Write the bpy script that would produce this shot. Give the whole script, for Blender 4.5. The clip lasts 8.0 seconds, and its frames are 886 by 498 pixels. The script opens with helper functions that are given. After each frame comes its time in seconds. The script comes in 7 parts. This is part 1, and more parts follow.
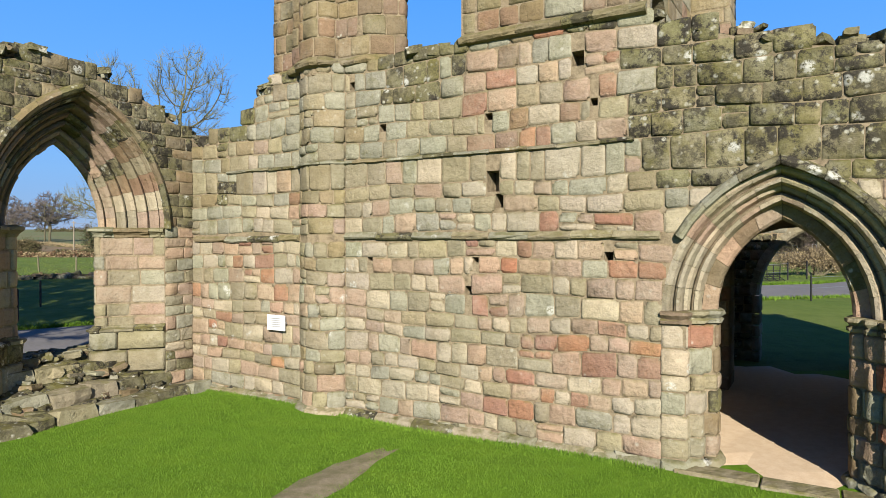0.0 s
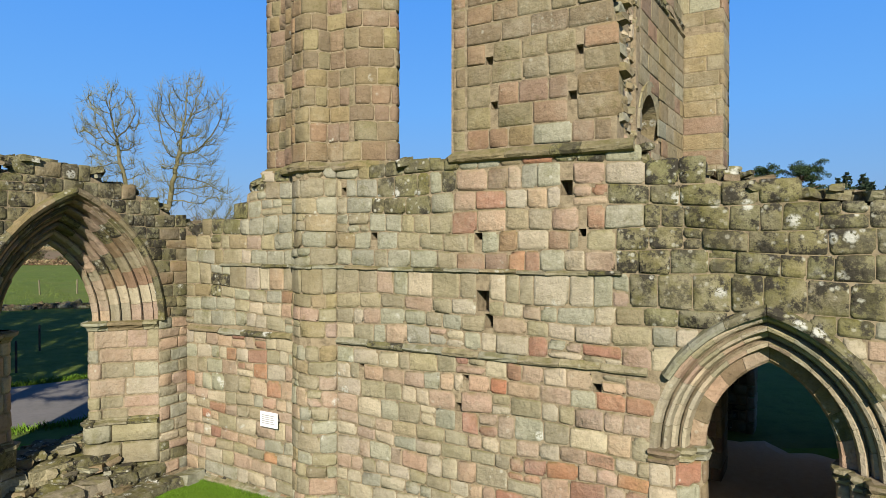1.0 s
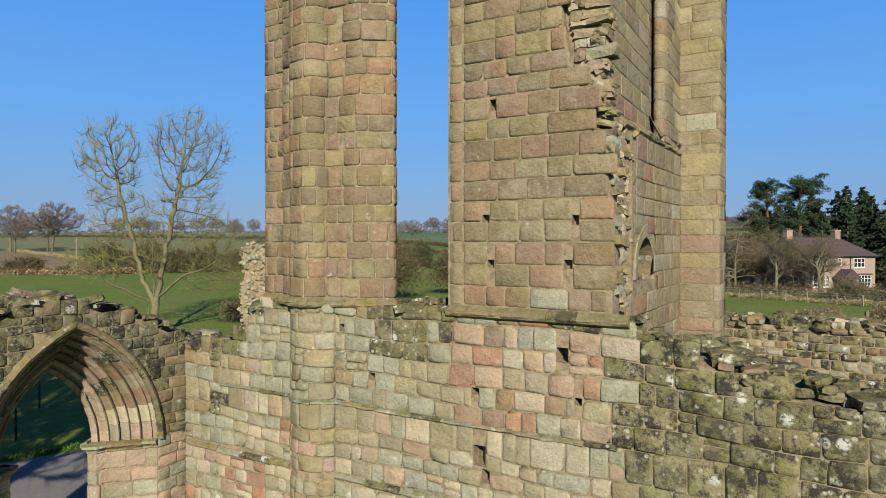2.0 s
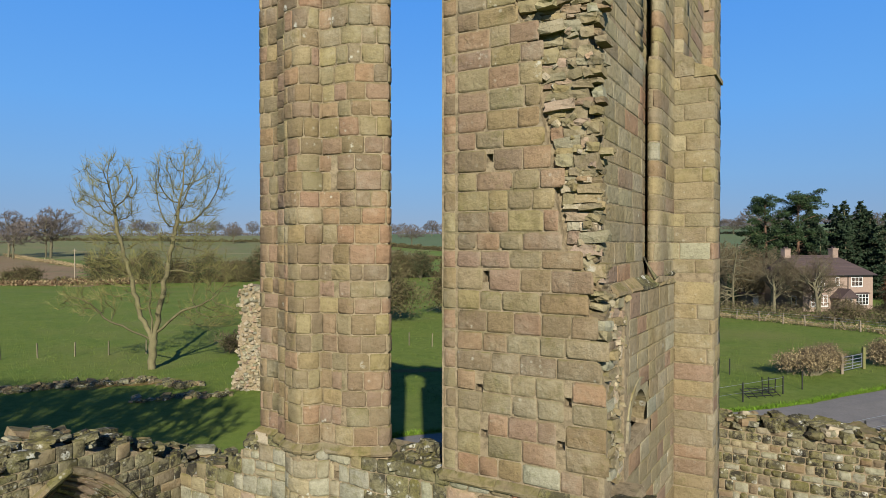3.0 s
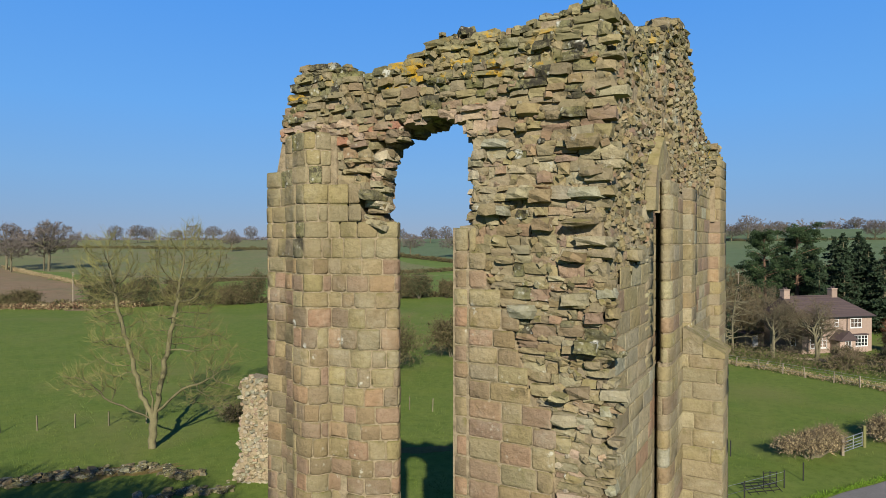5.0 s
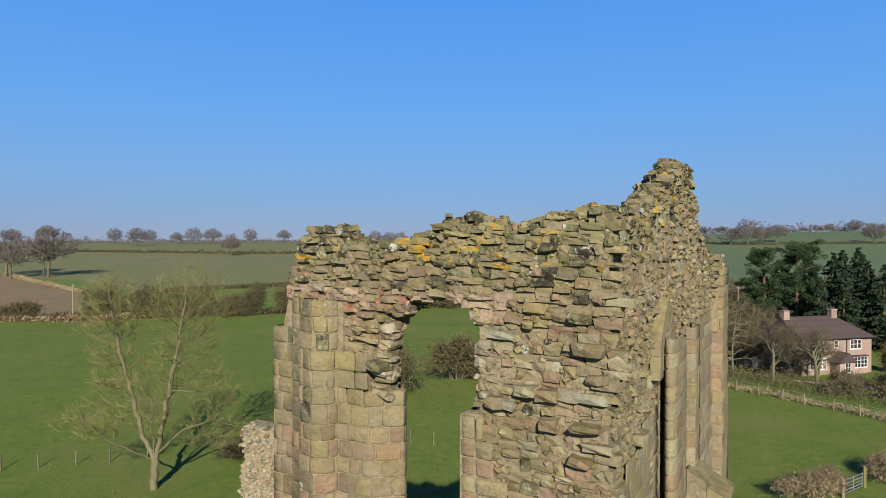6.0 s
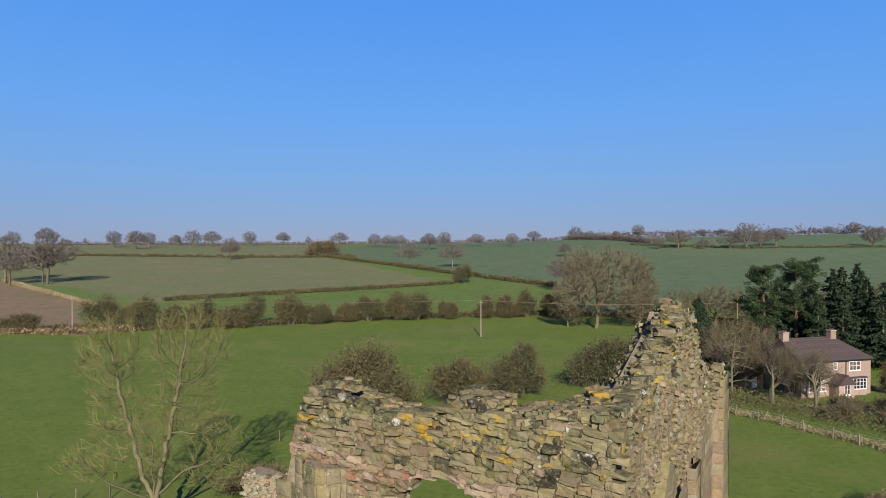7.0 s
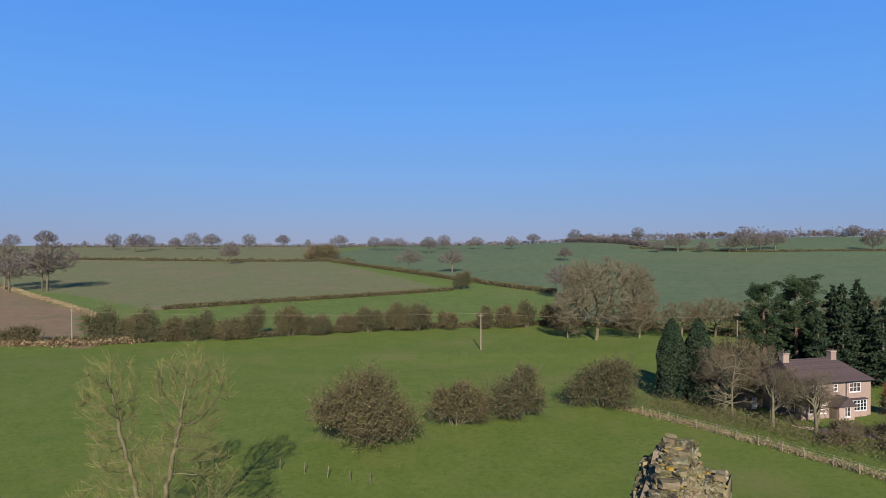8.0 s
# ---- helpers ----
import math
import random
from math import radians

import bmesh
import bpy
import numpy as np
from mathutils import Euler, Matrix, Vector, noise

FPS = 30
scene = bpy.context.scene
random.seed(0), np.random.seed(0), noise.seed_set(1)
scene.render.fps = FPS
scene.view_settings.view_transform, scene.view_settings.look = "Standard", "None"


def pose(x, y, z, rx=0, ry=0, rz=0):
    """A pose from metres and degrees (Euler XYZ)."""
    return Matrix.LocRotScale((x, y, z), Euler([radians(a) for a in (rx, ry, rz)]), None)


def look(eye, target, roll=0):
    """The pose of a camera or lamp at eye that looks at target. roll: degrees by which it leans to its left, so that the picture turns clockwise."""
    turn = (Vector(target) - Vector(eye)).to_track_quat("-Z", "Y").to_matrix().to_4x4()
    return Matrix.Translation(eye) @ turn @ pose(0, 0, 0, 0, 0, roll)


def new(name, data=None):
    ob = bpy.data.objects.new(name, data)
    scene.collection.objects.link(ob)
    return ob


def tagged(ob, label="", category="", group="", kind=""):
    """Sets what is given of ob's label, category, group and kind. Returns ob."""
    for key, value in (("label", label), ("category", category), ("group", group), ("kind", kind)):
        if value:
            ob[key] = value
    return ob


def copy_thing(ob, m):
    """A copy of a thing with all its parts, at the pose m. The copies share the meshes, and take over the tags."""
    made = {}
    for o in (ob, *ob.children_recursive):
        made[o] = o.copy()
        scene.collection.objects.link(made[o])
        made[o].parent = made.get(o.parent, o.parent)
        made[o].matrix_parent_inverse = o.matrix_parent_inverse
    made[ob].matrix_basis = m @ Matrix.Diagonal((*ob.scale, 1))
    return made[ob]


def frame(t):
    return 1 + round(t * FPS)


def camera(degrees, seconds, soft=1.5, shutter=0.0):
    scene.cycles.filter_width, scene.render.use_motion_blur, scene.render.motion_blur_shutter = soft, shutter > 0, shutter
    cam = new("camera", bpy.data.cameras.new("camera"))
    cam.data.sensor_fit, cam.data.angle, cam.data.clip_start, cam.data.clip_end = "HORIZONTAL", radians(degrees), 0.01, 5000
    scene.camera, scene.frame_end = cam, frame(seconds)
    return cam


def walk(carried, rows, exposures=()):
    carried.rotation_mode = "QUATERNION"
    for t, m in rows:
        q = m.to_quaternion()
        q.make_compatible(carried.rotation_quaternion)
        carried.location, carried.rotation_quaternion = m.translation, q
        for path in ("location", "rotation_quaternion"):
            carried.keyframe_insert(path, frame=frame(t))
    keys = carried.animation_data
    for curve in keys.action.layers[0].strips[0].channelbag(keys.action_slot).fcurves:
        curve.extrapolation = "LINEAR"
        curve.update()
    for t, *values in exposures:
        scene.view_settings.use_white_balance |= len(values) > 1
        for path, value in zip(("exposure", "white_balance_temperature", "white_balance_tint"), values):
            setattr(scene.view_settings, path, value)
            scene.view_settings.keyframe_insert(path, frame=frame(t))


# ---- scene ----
cam = camera(70.0, 8.0, 0.6)
PATH = [
    (0.0, 0.0, 0.0, 2.8, 0.0),
    (0.5, 0.112, -0.006, 3.564, 0.1),
    (1.0, 0.178, -0.008, 4.516, 0.21),
    (1.5, 0.218, -0.018, 5.614, 0.25),
    (2.0, 0.225, -0.04, 6.758, 0.22),
    (2.2, 0.238, -0.05, 7.244, 0.19),
    (3.3, 0.311, -0.055, 9.949, 0.1),
    (3.5, 0.311, -0.047, 10.471, 0.08),
    (4.0, 0.262, -0.016, 11.773, 0.04),
    (4.5, 0.194, 0.012, 13.12, 0.0),
    (5.0, 0.113, 0.02, 14.479, -0.04),
    (5.2, 0.082, 0.015, 15.038, -0.06),
    (6.3, -0.018, -0.03, 18.073, -0.11),
    (6.5, -0.031, -0.035, 18.64, -0.13),
    (7.0, -0.054, -0.03, 20.036, -0.16),
    (7.5, -0.109, -0.007, 21.426, -0.19),
    (8.0, -0.139, 0.02, 22.8, -0.2),
]
EXPOSED = [(0.0, 1.14, 6500, 10), (0.5, 1.08, 6580, 9), (1.0, 0.99, 6650, 8.5), (1.5, 0.92, 6680, 8), (2.2, 0.89, 6700, 7.5), (5.0, 0.88, 6700, 7.5), (6.5, 0.86, 6640, 12), (8.0, 0.81, 6450, 16)]
walk(cam, [(t, pose(x, y, z, 90 - 0.57, 0, yaw)) for t, x, y, z, yaw in PATH], EXPOSED)

# ---------------------------------------------------------------- world, sun
SUN_EL = 27.0
world = bpy.data.worlds.new("world")
scene.world = world
world.use_nodes = True
wn = world.node_tree
sky = wn.nodes.new("ShaderNodeTexSky")
sky.sky_type, sky.sun_disc = "NISHITA", False
sky.sun_elevation, sky.sun_rotation = radians(SUN_EL), radians(177)
sky.air_density, sky.dust_density, sky.ozone_density, sky.altitude = 1.0, 0.0, 6.0, 0
dim = wn.nodes.new("ShaderNodeMix")
dim.data_type, dim.blend_type = "RGBA", "MULTIPLY"
dim.inputs[0].default_value, dim.inputs[7].default_value = 1.0, (0.062, 0.062, 0.062, 1)
wn.links.new(sky.outputs[0], dim.inputs[6])
way = wn.nodes.new("ShaderNodeTexCoord")
high = wn.nodes.new("ShaderNodeSeparateXYZ")
wn.links.new(way.outputs["Generated"], high.inputs[0])
blue = wn.nodes.new("ShaderNodeValToRGB")
wn.links.new(high.outputs[2], blue.inputs[0])
blue.color_ramp.elements[0].color = (0.14, 0.205, 0.37, 1)
blue.color_ramp.elements[1].position, blue.color_ramp.elements[1].color = 1.0, (0.012, 0.055, 0.22, 1)
for at, c in ((0.10, (0.122, 0.27, 0.535)), (0.20, (0.09, 0.28, 0.65)), (0.38, (0.052, 0.235, 0.68)), (0.6, (0.02, 0.09, 0.32))):
    blue.color_ramp.elements.new(at).color = (*c, 1)
clear = wn.nodes.new("ShaderNodeMix")
clear.data_type = "RGBA"
clear.inputs[0].default_value = 0.8
wn.links.new(dim.outputs[2], clear.inputs[6])
wn.links.new(blue.outputs[0], clear.inputs[7])
wn.links.new(clear.outputs[2], wn.nodes["Background"].inputs[0])
wn.nodes["Background"].inputs[1].default_value = 0.79
sun = bpy.data.lights.new("sun", "SUN")
sun.energy, sun.angle, sun.color = 4.8, radians(0.6), (1.0, 0.93, 0.82)
sun_ob = new("sun", sun)
ce, se = math.cos(radians(SUN_EL)), math.sin(radians(SUN_EL))
sun_ob.matrix_world = look((0.05 * ce * 50, -0.9987 * ce * 50, se * 50), (0, 0, 0))


# ---------------------------------------------------------------- materials
DULL = 0.70  # all paint and stone is a little duller than when clean


class Nodes:
    """A short hand for node materials."""

    def __init__(self, name, rough=0.9, spec=0.25):
        self.mat = bpy.data.materials.new(name)
        self.mat.use_nodes = True
        self.t = self.mat.node_tree
        self.b = self.t.nodes["Principled BSDF"]
        self.b.inputs["Roughness"].default_value = rough
        self.b.inputs["Specular IOR Level"].default_value = spec
        self.pos = self.t.nodes.new("ShaderNodeNewGeometry")

    def put(self, socket, value):
        if isinstance(value, bpy.types.NodeSocket):
            self.t.links.new(value, socket)
        elif isinstance(value, (tuple, list)) and len(value) == 3 and socket.type == "RGBA":
            socket.default_value = (*value, 1)
        else:
            socket.default_value = value

    def noise(self, scale, detail=4, rough=0.6, at=None, stretch=None):
        n = self.t.nodes.new("ShaderNodeTexNoise")
        n.inputs["Scale"].default_value, n.inputs["Detail"].default_value, n.inputs["Roughness"].default_value = scale, detail, rough
        at = at or self.pos.outputs["Position"]
        if stretch:
            m = self.t.nodes.new("ShaderNodeMapping")
            m.inputs["Scale"].default_value = stretch
            self.put(m.inputs[0], at)
            at = m.outputs[0]
        self.put(n.inputs["Vector"], at)
        return n.outputs["Fac"]

    def cells(self, scale, what="Distance"):
        n = self.t.nodes.new("ShaderNodeTexVoronoi")
        n.inputs["Scale"].default_value = scale
        self.put(n.inputs["Vector"], self.pos.outputs["Position"])
        return n.outputs[what]

    def math(self, op, a, b=0.0):
        n = self.t.nodes.new("ShaderNodeMath")
        n.operation = op
        self.put(n.inputs[0], a)
        self.put(n.inputs[1], b)
        return n.outputs[0]

    def ramp(self, fac, lo, hi, a=0.0, b=1.0):
        n = self.t.nodes.new("ShaderNodeMapRange")
        for i, v in enumerate((fac, lo, hi, a, b)):
            self.put(n.inputs[i], v)
        return n.outputs[0]

    def mix(self, fac, a, b, blend="MIX"):
        n = self.t.nodes.new("ShaderNodeMix")
        n.data_type, n.blend_type = "RGBA", blend
        self.put(n.inputs[0], fac)
        self.put(n.inputs[6], a)
        self.put(n.inputs[7], b)
        return n.outputs[2]

    def hsv(self, colour, hue=0.5, sat=1.0, val=1.0):
        n = self.t.nodes.new("ShaderNodeHueSaturation")
        for i, v in enumerate((hue, sat, val)):
            self.put(n.inputs[i], v)
        self.put(n.inputs["Color"], colour)
        return n.outputs[0]

    def chance(self):
        """A number of its own for each object and each loose piece of a mesh."""
        info = self.t.nodes.new("ShaderNodeObjectInfo")
        return self.math("FRACT", self.math("ADD", info.outputs["Random"], self.pos.outputs["Random Per Island"]))

    def up(self):
        s = self.t.nodes.new("ShaderNodeSeparateXYZ")
        self.put(s.inputs[0], self.pos.outputs["Normal"])
        return s.outputs[2]

    def bump(self, height, strength=0.5, dist=0.02):
        n = self.t.nodes.new("ShaderNodeBump")
        n.inputs["Strength"].default_value, n.inputs["Distance"].default_value = strength, dist
        self.put(n.inputs["Height"], height)
        self.put(self.b.inputs["Normal"], n.outputs[0])

    def done(self, colour):
        self.put(self.b.inputs["Base Color"], self.mix(1.0, colour, (DULL, DULL, DULL), "MULTIPLY"))
        return self.mat


def stone(name, base, second, moss=0.25, lichen=0.2, dirt=0.4, relief=0.85, crust=0.0):
    """Weathered sandstone: two hues, a value of its own for each block, dirt, moss on top, pale lichen; crust: black growth across the blocks."""
    n = Nodes(name, 0.92, 0.15)
    r = n.chance()
    r2 = n.math("FRACT", n.math("MULTIPLY", r, 17.31))
    c = n.mix(n.ramp(n.noise(1.6, 5, 0.6), 0.35, 0.65), base, second)
    c = n.mix(n.ramp(r2, 0.55, 1.0, 0.0, 0.75), c, second)
    c = n.hsv(c, n.ramp(r2, 0, 1, 0.487, 0.511), n.ramp(r, 0, 1, 0.82, 1.14), n.ramp(r, 0, 1, 0.82, 1.13))
    bed = n.noise(5.0, 5, 0.7, stretch=(0.5, 0.5, 4.5))
    c = n.mix(n.ramp(bed, 0.42, 0.72, 0, 0.34), c, (base[0] * 0.58, base[1] * 0.55, base[2] * 0.53))
    fine = n.noise(38, 6, 0.75)
    c = n.mix(n.ramp(fine, 0.4, 0.68, 0.0, 0.34), c, (base[0] * 1.3, base[1] * 1.3, base[2] * 1.28))
    c = n.mix(n.ramp(n.noise(23, 8, 0.8), 0.53, 0.62, 0, 0.45), c, (base[0] * 0.4, base[1] * 0.36, base[2] * 0.33))
    blot = n.noise(7.0, 6, 0.7)
    c = n.mix(n.ramp(blot, 0.55, 0.72, 0, dirt), c, (0.05, 0.045, 0.034))
    c = n.mix(n.ramp(n.noise(0.7, 6, 0.65), 0.46, 0.66, 0, 0.42), c, (base[0] * 0.6, base[1] * 0.64, base[2] * 0.56))
    bloom = n.math("MULTIPLY", n.ramp(n.noise(1.0, 7, 0.7), 0.5, 0.62), n.ramp(n.noise(12, 5, 0.7), 0.38, 0.6, 0.25, 1.0))
    c = n.mix(n.math("MULTIPLY", bloom, 0.3), c, (0.43, 0.40, 0.30))
    c = n.mix(n.ramp(n.noise(3.3, 7, 0.72), 0.50, 0.66, 0, 0.5), c, (base[0] * 0.62, base[1] * 0.6, base[2] * 0.54))
    top = n.ramp(n.up(), 0.15, 0.75, 0, 0.7)
    m = n.math("MULTIPLY", n.ramp(n.noise(3.1, 6, 0.7), 0.62 - 0.35 * moss, 0.78 - 0.2 * moss), min(1.0, 0.45 + moss))
    m = n.math("MINIMUM", n.math("ADD", m, n.math("MULTIPLY", top, n.ramp(n.noise(6, 4), 0.35, 0.6))), 0.9)
    c = n.mix(m, c, n.mix(n.noise(11, 4), (0.06, 0.06, 0.02), (0.19, 0.17, 0.045)))
    if crust:
        black = n.math("MULTIPLY", n.ramp(n.noise(4.2, 9, 0.78), 0.48, 0.55), n.ramp(n.noise(0.9, 4, 0.6), 0.36, 0.52, 0.35, 1.0))
        c = n.mix(n.math("MULTIPLY", black, crust), c, n.mix(n.noise(30, 5), (0.022, 0.02, 0.015), (0.07, 0.062, 0.045)))
    spot = n.math("MULTIPLY", n.ramp(n.cells(9), 0.30, 0.16), n.ramp(n.noise(1.7, 3), 0.60 - 0.3 * lichen, 0.72 - 0.2 * lichen))
    spot = n.math("MULTIPLY", spot, n.ramp(n.noise(16, 4), 0.4, 0.56, 0, 0.8))
    c = n.mix(spot, c, (0.5, 0.49, 0.4))
    disc = n.math("MULTIPLY", n.ramp(n.cells(3.1), 0.26, 0.18), n.ramp(n.noise(0.8, 3), 0.66 - 0.25 * lichen, 0.70 - 0.25 * lichen))
    c = n.mix(n.math("MULTIPLY", disc, n.ramp(n.noise(22, 4), 0.42, 0.52, 0, 0.85)), c, (0.56, 0.56, 0.49))
    n.bump(n.math("ADD", n.noise(6.5, 6, 0.66), n.math("MULTIPLY", fine, 0.14)), relief * 0.75, 0.09)
    return n.done(c)


STONES = [
    stone("buff sandstone", (0.335, 0.29, 0.188), (0.315, 0.28, 0.178), 0.12, 0.2),
    stone("pink sandstone", (0.40, 0.285, 0.20), (0.40, 0.315, 0.222), 0.05, 0.12, 0.35),
    stone("red sandstone", (0.35, 0.182, 0.112), (0.37, 0.222, 0.145), 0.04, 0.1, 0.35),
    stone("grey green sandstone", (0.325, 0.312, 0.225), (0.345, 0.332, 0.245), 0.2, 0.3),
    stone("cream sandstone", (0.46, 0.395, 0.28), (0.435, 0.375, 0.27), 0.05, 0.2, 0.25),
    stone("mossy dark sandstone", (0.235, 0.21, 0.125), (0.19, 0.18, 0.09), 0.45, 0.8, 0.5, 0.9, 1.0),
    stone("brown sandstone", (0.235, 0.175, 0.106), (0.245, 0.187, 0.112), 0.12, 0.12, 0.3),
    stone("tan sandstone", (0.275, 0.22, 0.125), (0.262, 0.22, 0.122), 0.2, 0.12, 0.3),
]
BUFF, PINK, RED, GREY, CREAM, MOSSY, BROWN, TAN = range(8)


def mortar():
    n = Nodes("lime mortar", 0.95, 0.1)
    c = n.mix(n.noise(3, 5), (0.27, 0.21, 0.13), (0.40, 0.33, 0.22))
    c = n.mix(n.ramp(n.noise(9, 6, 0.7), 0.45, 0.68, 0, 0.8), c, (0.12, 0.095, 0.06))
    c = n.mix(n.ramp(n.noise(1.3, 4), 0.55, 0.7, 0, 0.5), c, (0.14, 0.14, 0.06))
    n.bump(n.noise(22, 6, 0.75), 0.7, 0.04)
    return n.done(c)


def yellow_lichen():
    n = Nodes("mossy sandstone with orange lichen", 0.95, 0.1)
    r = n.chance()
    c = n.mix(n.noise(5, 5), (0.28, 0.235, 0.14), (0.18, 0.17, 0.08))
    c = n.mix(n.ramp(n.noise(30, 7, 0.8), 0.52, 0.66, 0, 0.7), c, (0.07, 0.065, 0.04))
    c = n.hsv(c, 0.5, 1.0, n.ramp(r, 0, 1, 0.7, 1.3))
    c = n.mix(n.math("MULTIPLY", n.ramp(n.noise(6, 7, 0.75), 0.48, 0.55), n.ramp(n.noise(0.75, 3, 0.5), 0.44, 0.52)), c, n.mix(n.noise(14, 5), (0.38, 0.22, 0.02), (0.46, 0.30, 0.05)))
    n.bump(n.noise(30, 6, 0.7), 0.6, 0.03)
    return n.done(c)


MORTAR, LICHEN = mortar(), yellow_lichen()


def turf(name, a, b, dry, worn=0.2, scale=1.0):
    n = Nodes(name, 0.95, 0.1)
    c = n.mix(n.ramp(n.noise(0.35 * scale, 6, 0.65), 0.35, 0.65), a, b)
    c = n.mix(n.ramp(n.noise(2.4 * scale, 6, 0.75), 0.45, 0.66, 0, 0.8), c, (a[0] * 0.55, a[1] * 0.58, a[2] * 0.5))
    c = n.mix(n.ramp(n.noise(0.9 * scale, 8, 0.8), 0.5, 0.64, 0, 0.65), c, (a[0] * 1.4, a[1] * 1.15, a[2] * 1.2))
    c = n.mix(n.ramp(n.noise(0.09 * scale, 5, 0.6), 0.52, 0.72, 0, worn), c, dry)
    c = n.mix(n.ramp(n.noise(26 * scale, 5, 0.8), 0.35, 0.7, 0, 0.6), c, (a[0] * 1.35, a[1] * 1.3, a[2]))
    n.bump(n.math("ADD", n.noise(30 * scale, 6, 0.8), n.math("MULTIPLY", n.noise(4 * scale, 5), 1.5)), 0.6, 0.06)
    return n.done(c)


LAWN = turf("mown lawn", (0.112, 0.222, 0.016), (0.138, 0.248, 0.02), (0.16, 0.15, 0.05), 0.25)
PASTURE = turf("pasture grass", (0.108, 0.162, 0.03), (0.160, 0.195, 0.048), (0.20, 0.178, 0.07), 0.8, 0.6)
MEADOW = turf("far pasture", (0.112, 0.172, 0.042), (0.132, 0.182, 0.046), (0.18, 0.16, 0.08), 0.6, 0.12)
CROP = turf("young winter wheat", (0.105, 0.152, 0.08), (0.12, 0.164, 0.09), (0.17, 0.16, 0.09), 0.4, 0.08)
DRILLED = turf("thin young crop over brown soil", (0.145, 0.175, 0.075), (0.20, 0.165, 0.10), (0.225, 0.165, 0.11), 0.95, 0.2)
PLOUGH = turf("ploughed soil", (0.22, 0.16, 0.105), (0.165, 0.155, 0.085), (0.22, 0.145, 0.09), 0.8, 0.12)
MULCH = turf("brown bracken and leaf litter", (0.165, 0.125, 0.04), (0.21, 0.15, 0.06), (0.2, 0.15, 0.08), 0.6, 1.0)


def simple(name, colour, second, rough=0.85, scale=6.0, spec=0.2, metal=0.0, relief=0.3, vary=0.25):
    n = Nodes(name, rough, spec)
    n.b.inputs["Metallic"].default_value = metal
    c = n.mix(n.ramp(n.noise(scale, 5, 0.65), 0.35, 0.65), colour, second)
    c = n.hsv(c, 0.5, 1.0, n.ramp(n.chance(), 0, 1, 1 - vary, 1 + vary))
    c = n.mix(n.ramp(n.noise(scale * 7, 5, 0.7), 0.45, 0.75, 0, 0.4), c, tuple(v * 0.55 for v in colour))
    n.bump(n.noise(scale * 5, 5, 0.7), relief, 0.02)
    return n.done(c)


ROAD = simple("road asphalt", (0.17, 0.16, 0.145), (0.20, 0.185, 0.17), 0.85, 1.2)
GRAVEL = simple("sandy gravel path", (0.74, 0.58, 0.40), (0.66, 0.50, 0.33), 0.95, 8.0, 0.1)
BARK = simple("tree bark", (0.13, 0.115, 0.075), (0.19, 0.175, 0.10), 0.95, 3.0)
PALE_BARK = simple("lichened pale bark", (0.125, 0.11, 0.06), (0.18, 0.165, 0.085), 0.95, 2.0)
TWIG = simple("bare twigs", (0.15, 0.115, 0.075), (0.19, 0.15, 0.095), 0.95, 1.0, 0.1)
GREY_TWIG = simple("grey bare twigs", (0.145, 0.125, 0.115), (0.175, 0.15, 0.135), 0.95, 1.0, 0.1)
YELLOW_TWIG = simple("yellow green twigs", (0.235, 0.23, 0.078), (0.16, 0.148, 0.06), 0.95, 1.0, 0.1)
HAW_LEAF = simple("thorn bush leaf buds", (0.088, 0.092, 0.036), (0.13, 0.112, 0.052), 0.9, 1.0, 0.15, vary=0.45)
OLIVE_LEAF = simple("ivy and thorn leaves", (0.05, 0.072, 0.03), (0.095, 0.105, 0.045), 0.85, 1.0, 0.2, vary=0.45)
BUSH_TWIG = simple("thorn bush twigs", (0.118, 0.094, 0.05), (0.15, 0.122, 0.066), 0.95, 1.0, 0.1, vary=0.4)
NEEDLE = simple("pine needles", (0.030, 0.058, 0.022), (0.045, 0.075, 0.026), 0.85, 1.0, 0.2)
DARK_NEEDLE = simple("spruce needles", (0.024, 0.044, 0.022), (0.034, 0.058, 0.026), 0.85, 1.0, 0.2)
RUST_LEAF = simple("russet beech leaves", (0.17, 0.06, 0.025), (0.22, 0.085, 0.035), 0.9, 1.0, 0.15)
DRY_GRASS = simple("dry straw grass", (0.42, 0.335, 0.19), (0.30, 0.23, 0.125), 0.95, 1.0, 0.1)
PASTURE_BLADE = simple("pasture grass blades", (0.108, 0.165, 0.03), (0.145, 0.185, 0.042), 0.85, 0.4, 0.15, vary=0.4)
BLADE = simple("grass blades", (0.115, 0.222, 0.016), (0.145, 0.25, 0.022), 0.8, 1.0, 0.2)
TIMBER = simple("weathered timber", (0.30, 0.25, 0.18), (0.24, 0.2, 0.145), 0.9, 4.0)
DARK_POST = simple("black painted iron", (0.02, 0.02, 0.02), (0.03, 0.03, 0.028), 0.6, 5.0)
GALV = simple("galvanised steel", (0.5, 0.52, 0.53), (0.42, 0.44, 0.45), 0.45, 6.0, 0.5, 0.7)
BRICK = simple("pinkish house brick", (0.36, 0.27, 0.215), (0.31, 0.225, 0.18), 0.9, 3.0)
# brown brick for the gable, with the side's shade put into the colour
GABLE_SHADE = simple("gable brick darkened for shade", (0.24, 0.185, 0.135), (0.2, 0.155, 0.115), 0.9, 3.0)
ROOF_TILE = simple("brown roof tile", (0.085, 0.062, 0.062), (0.10, 0.072, 0.07), 0.8, 4.0)
WHITE_PAINT = simple("white window paint", (0.8, 0.8, 0.78), (0.74, 0.74, 0.72), 0.5, 3.0, 0.4)
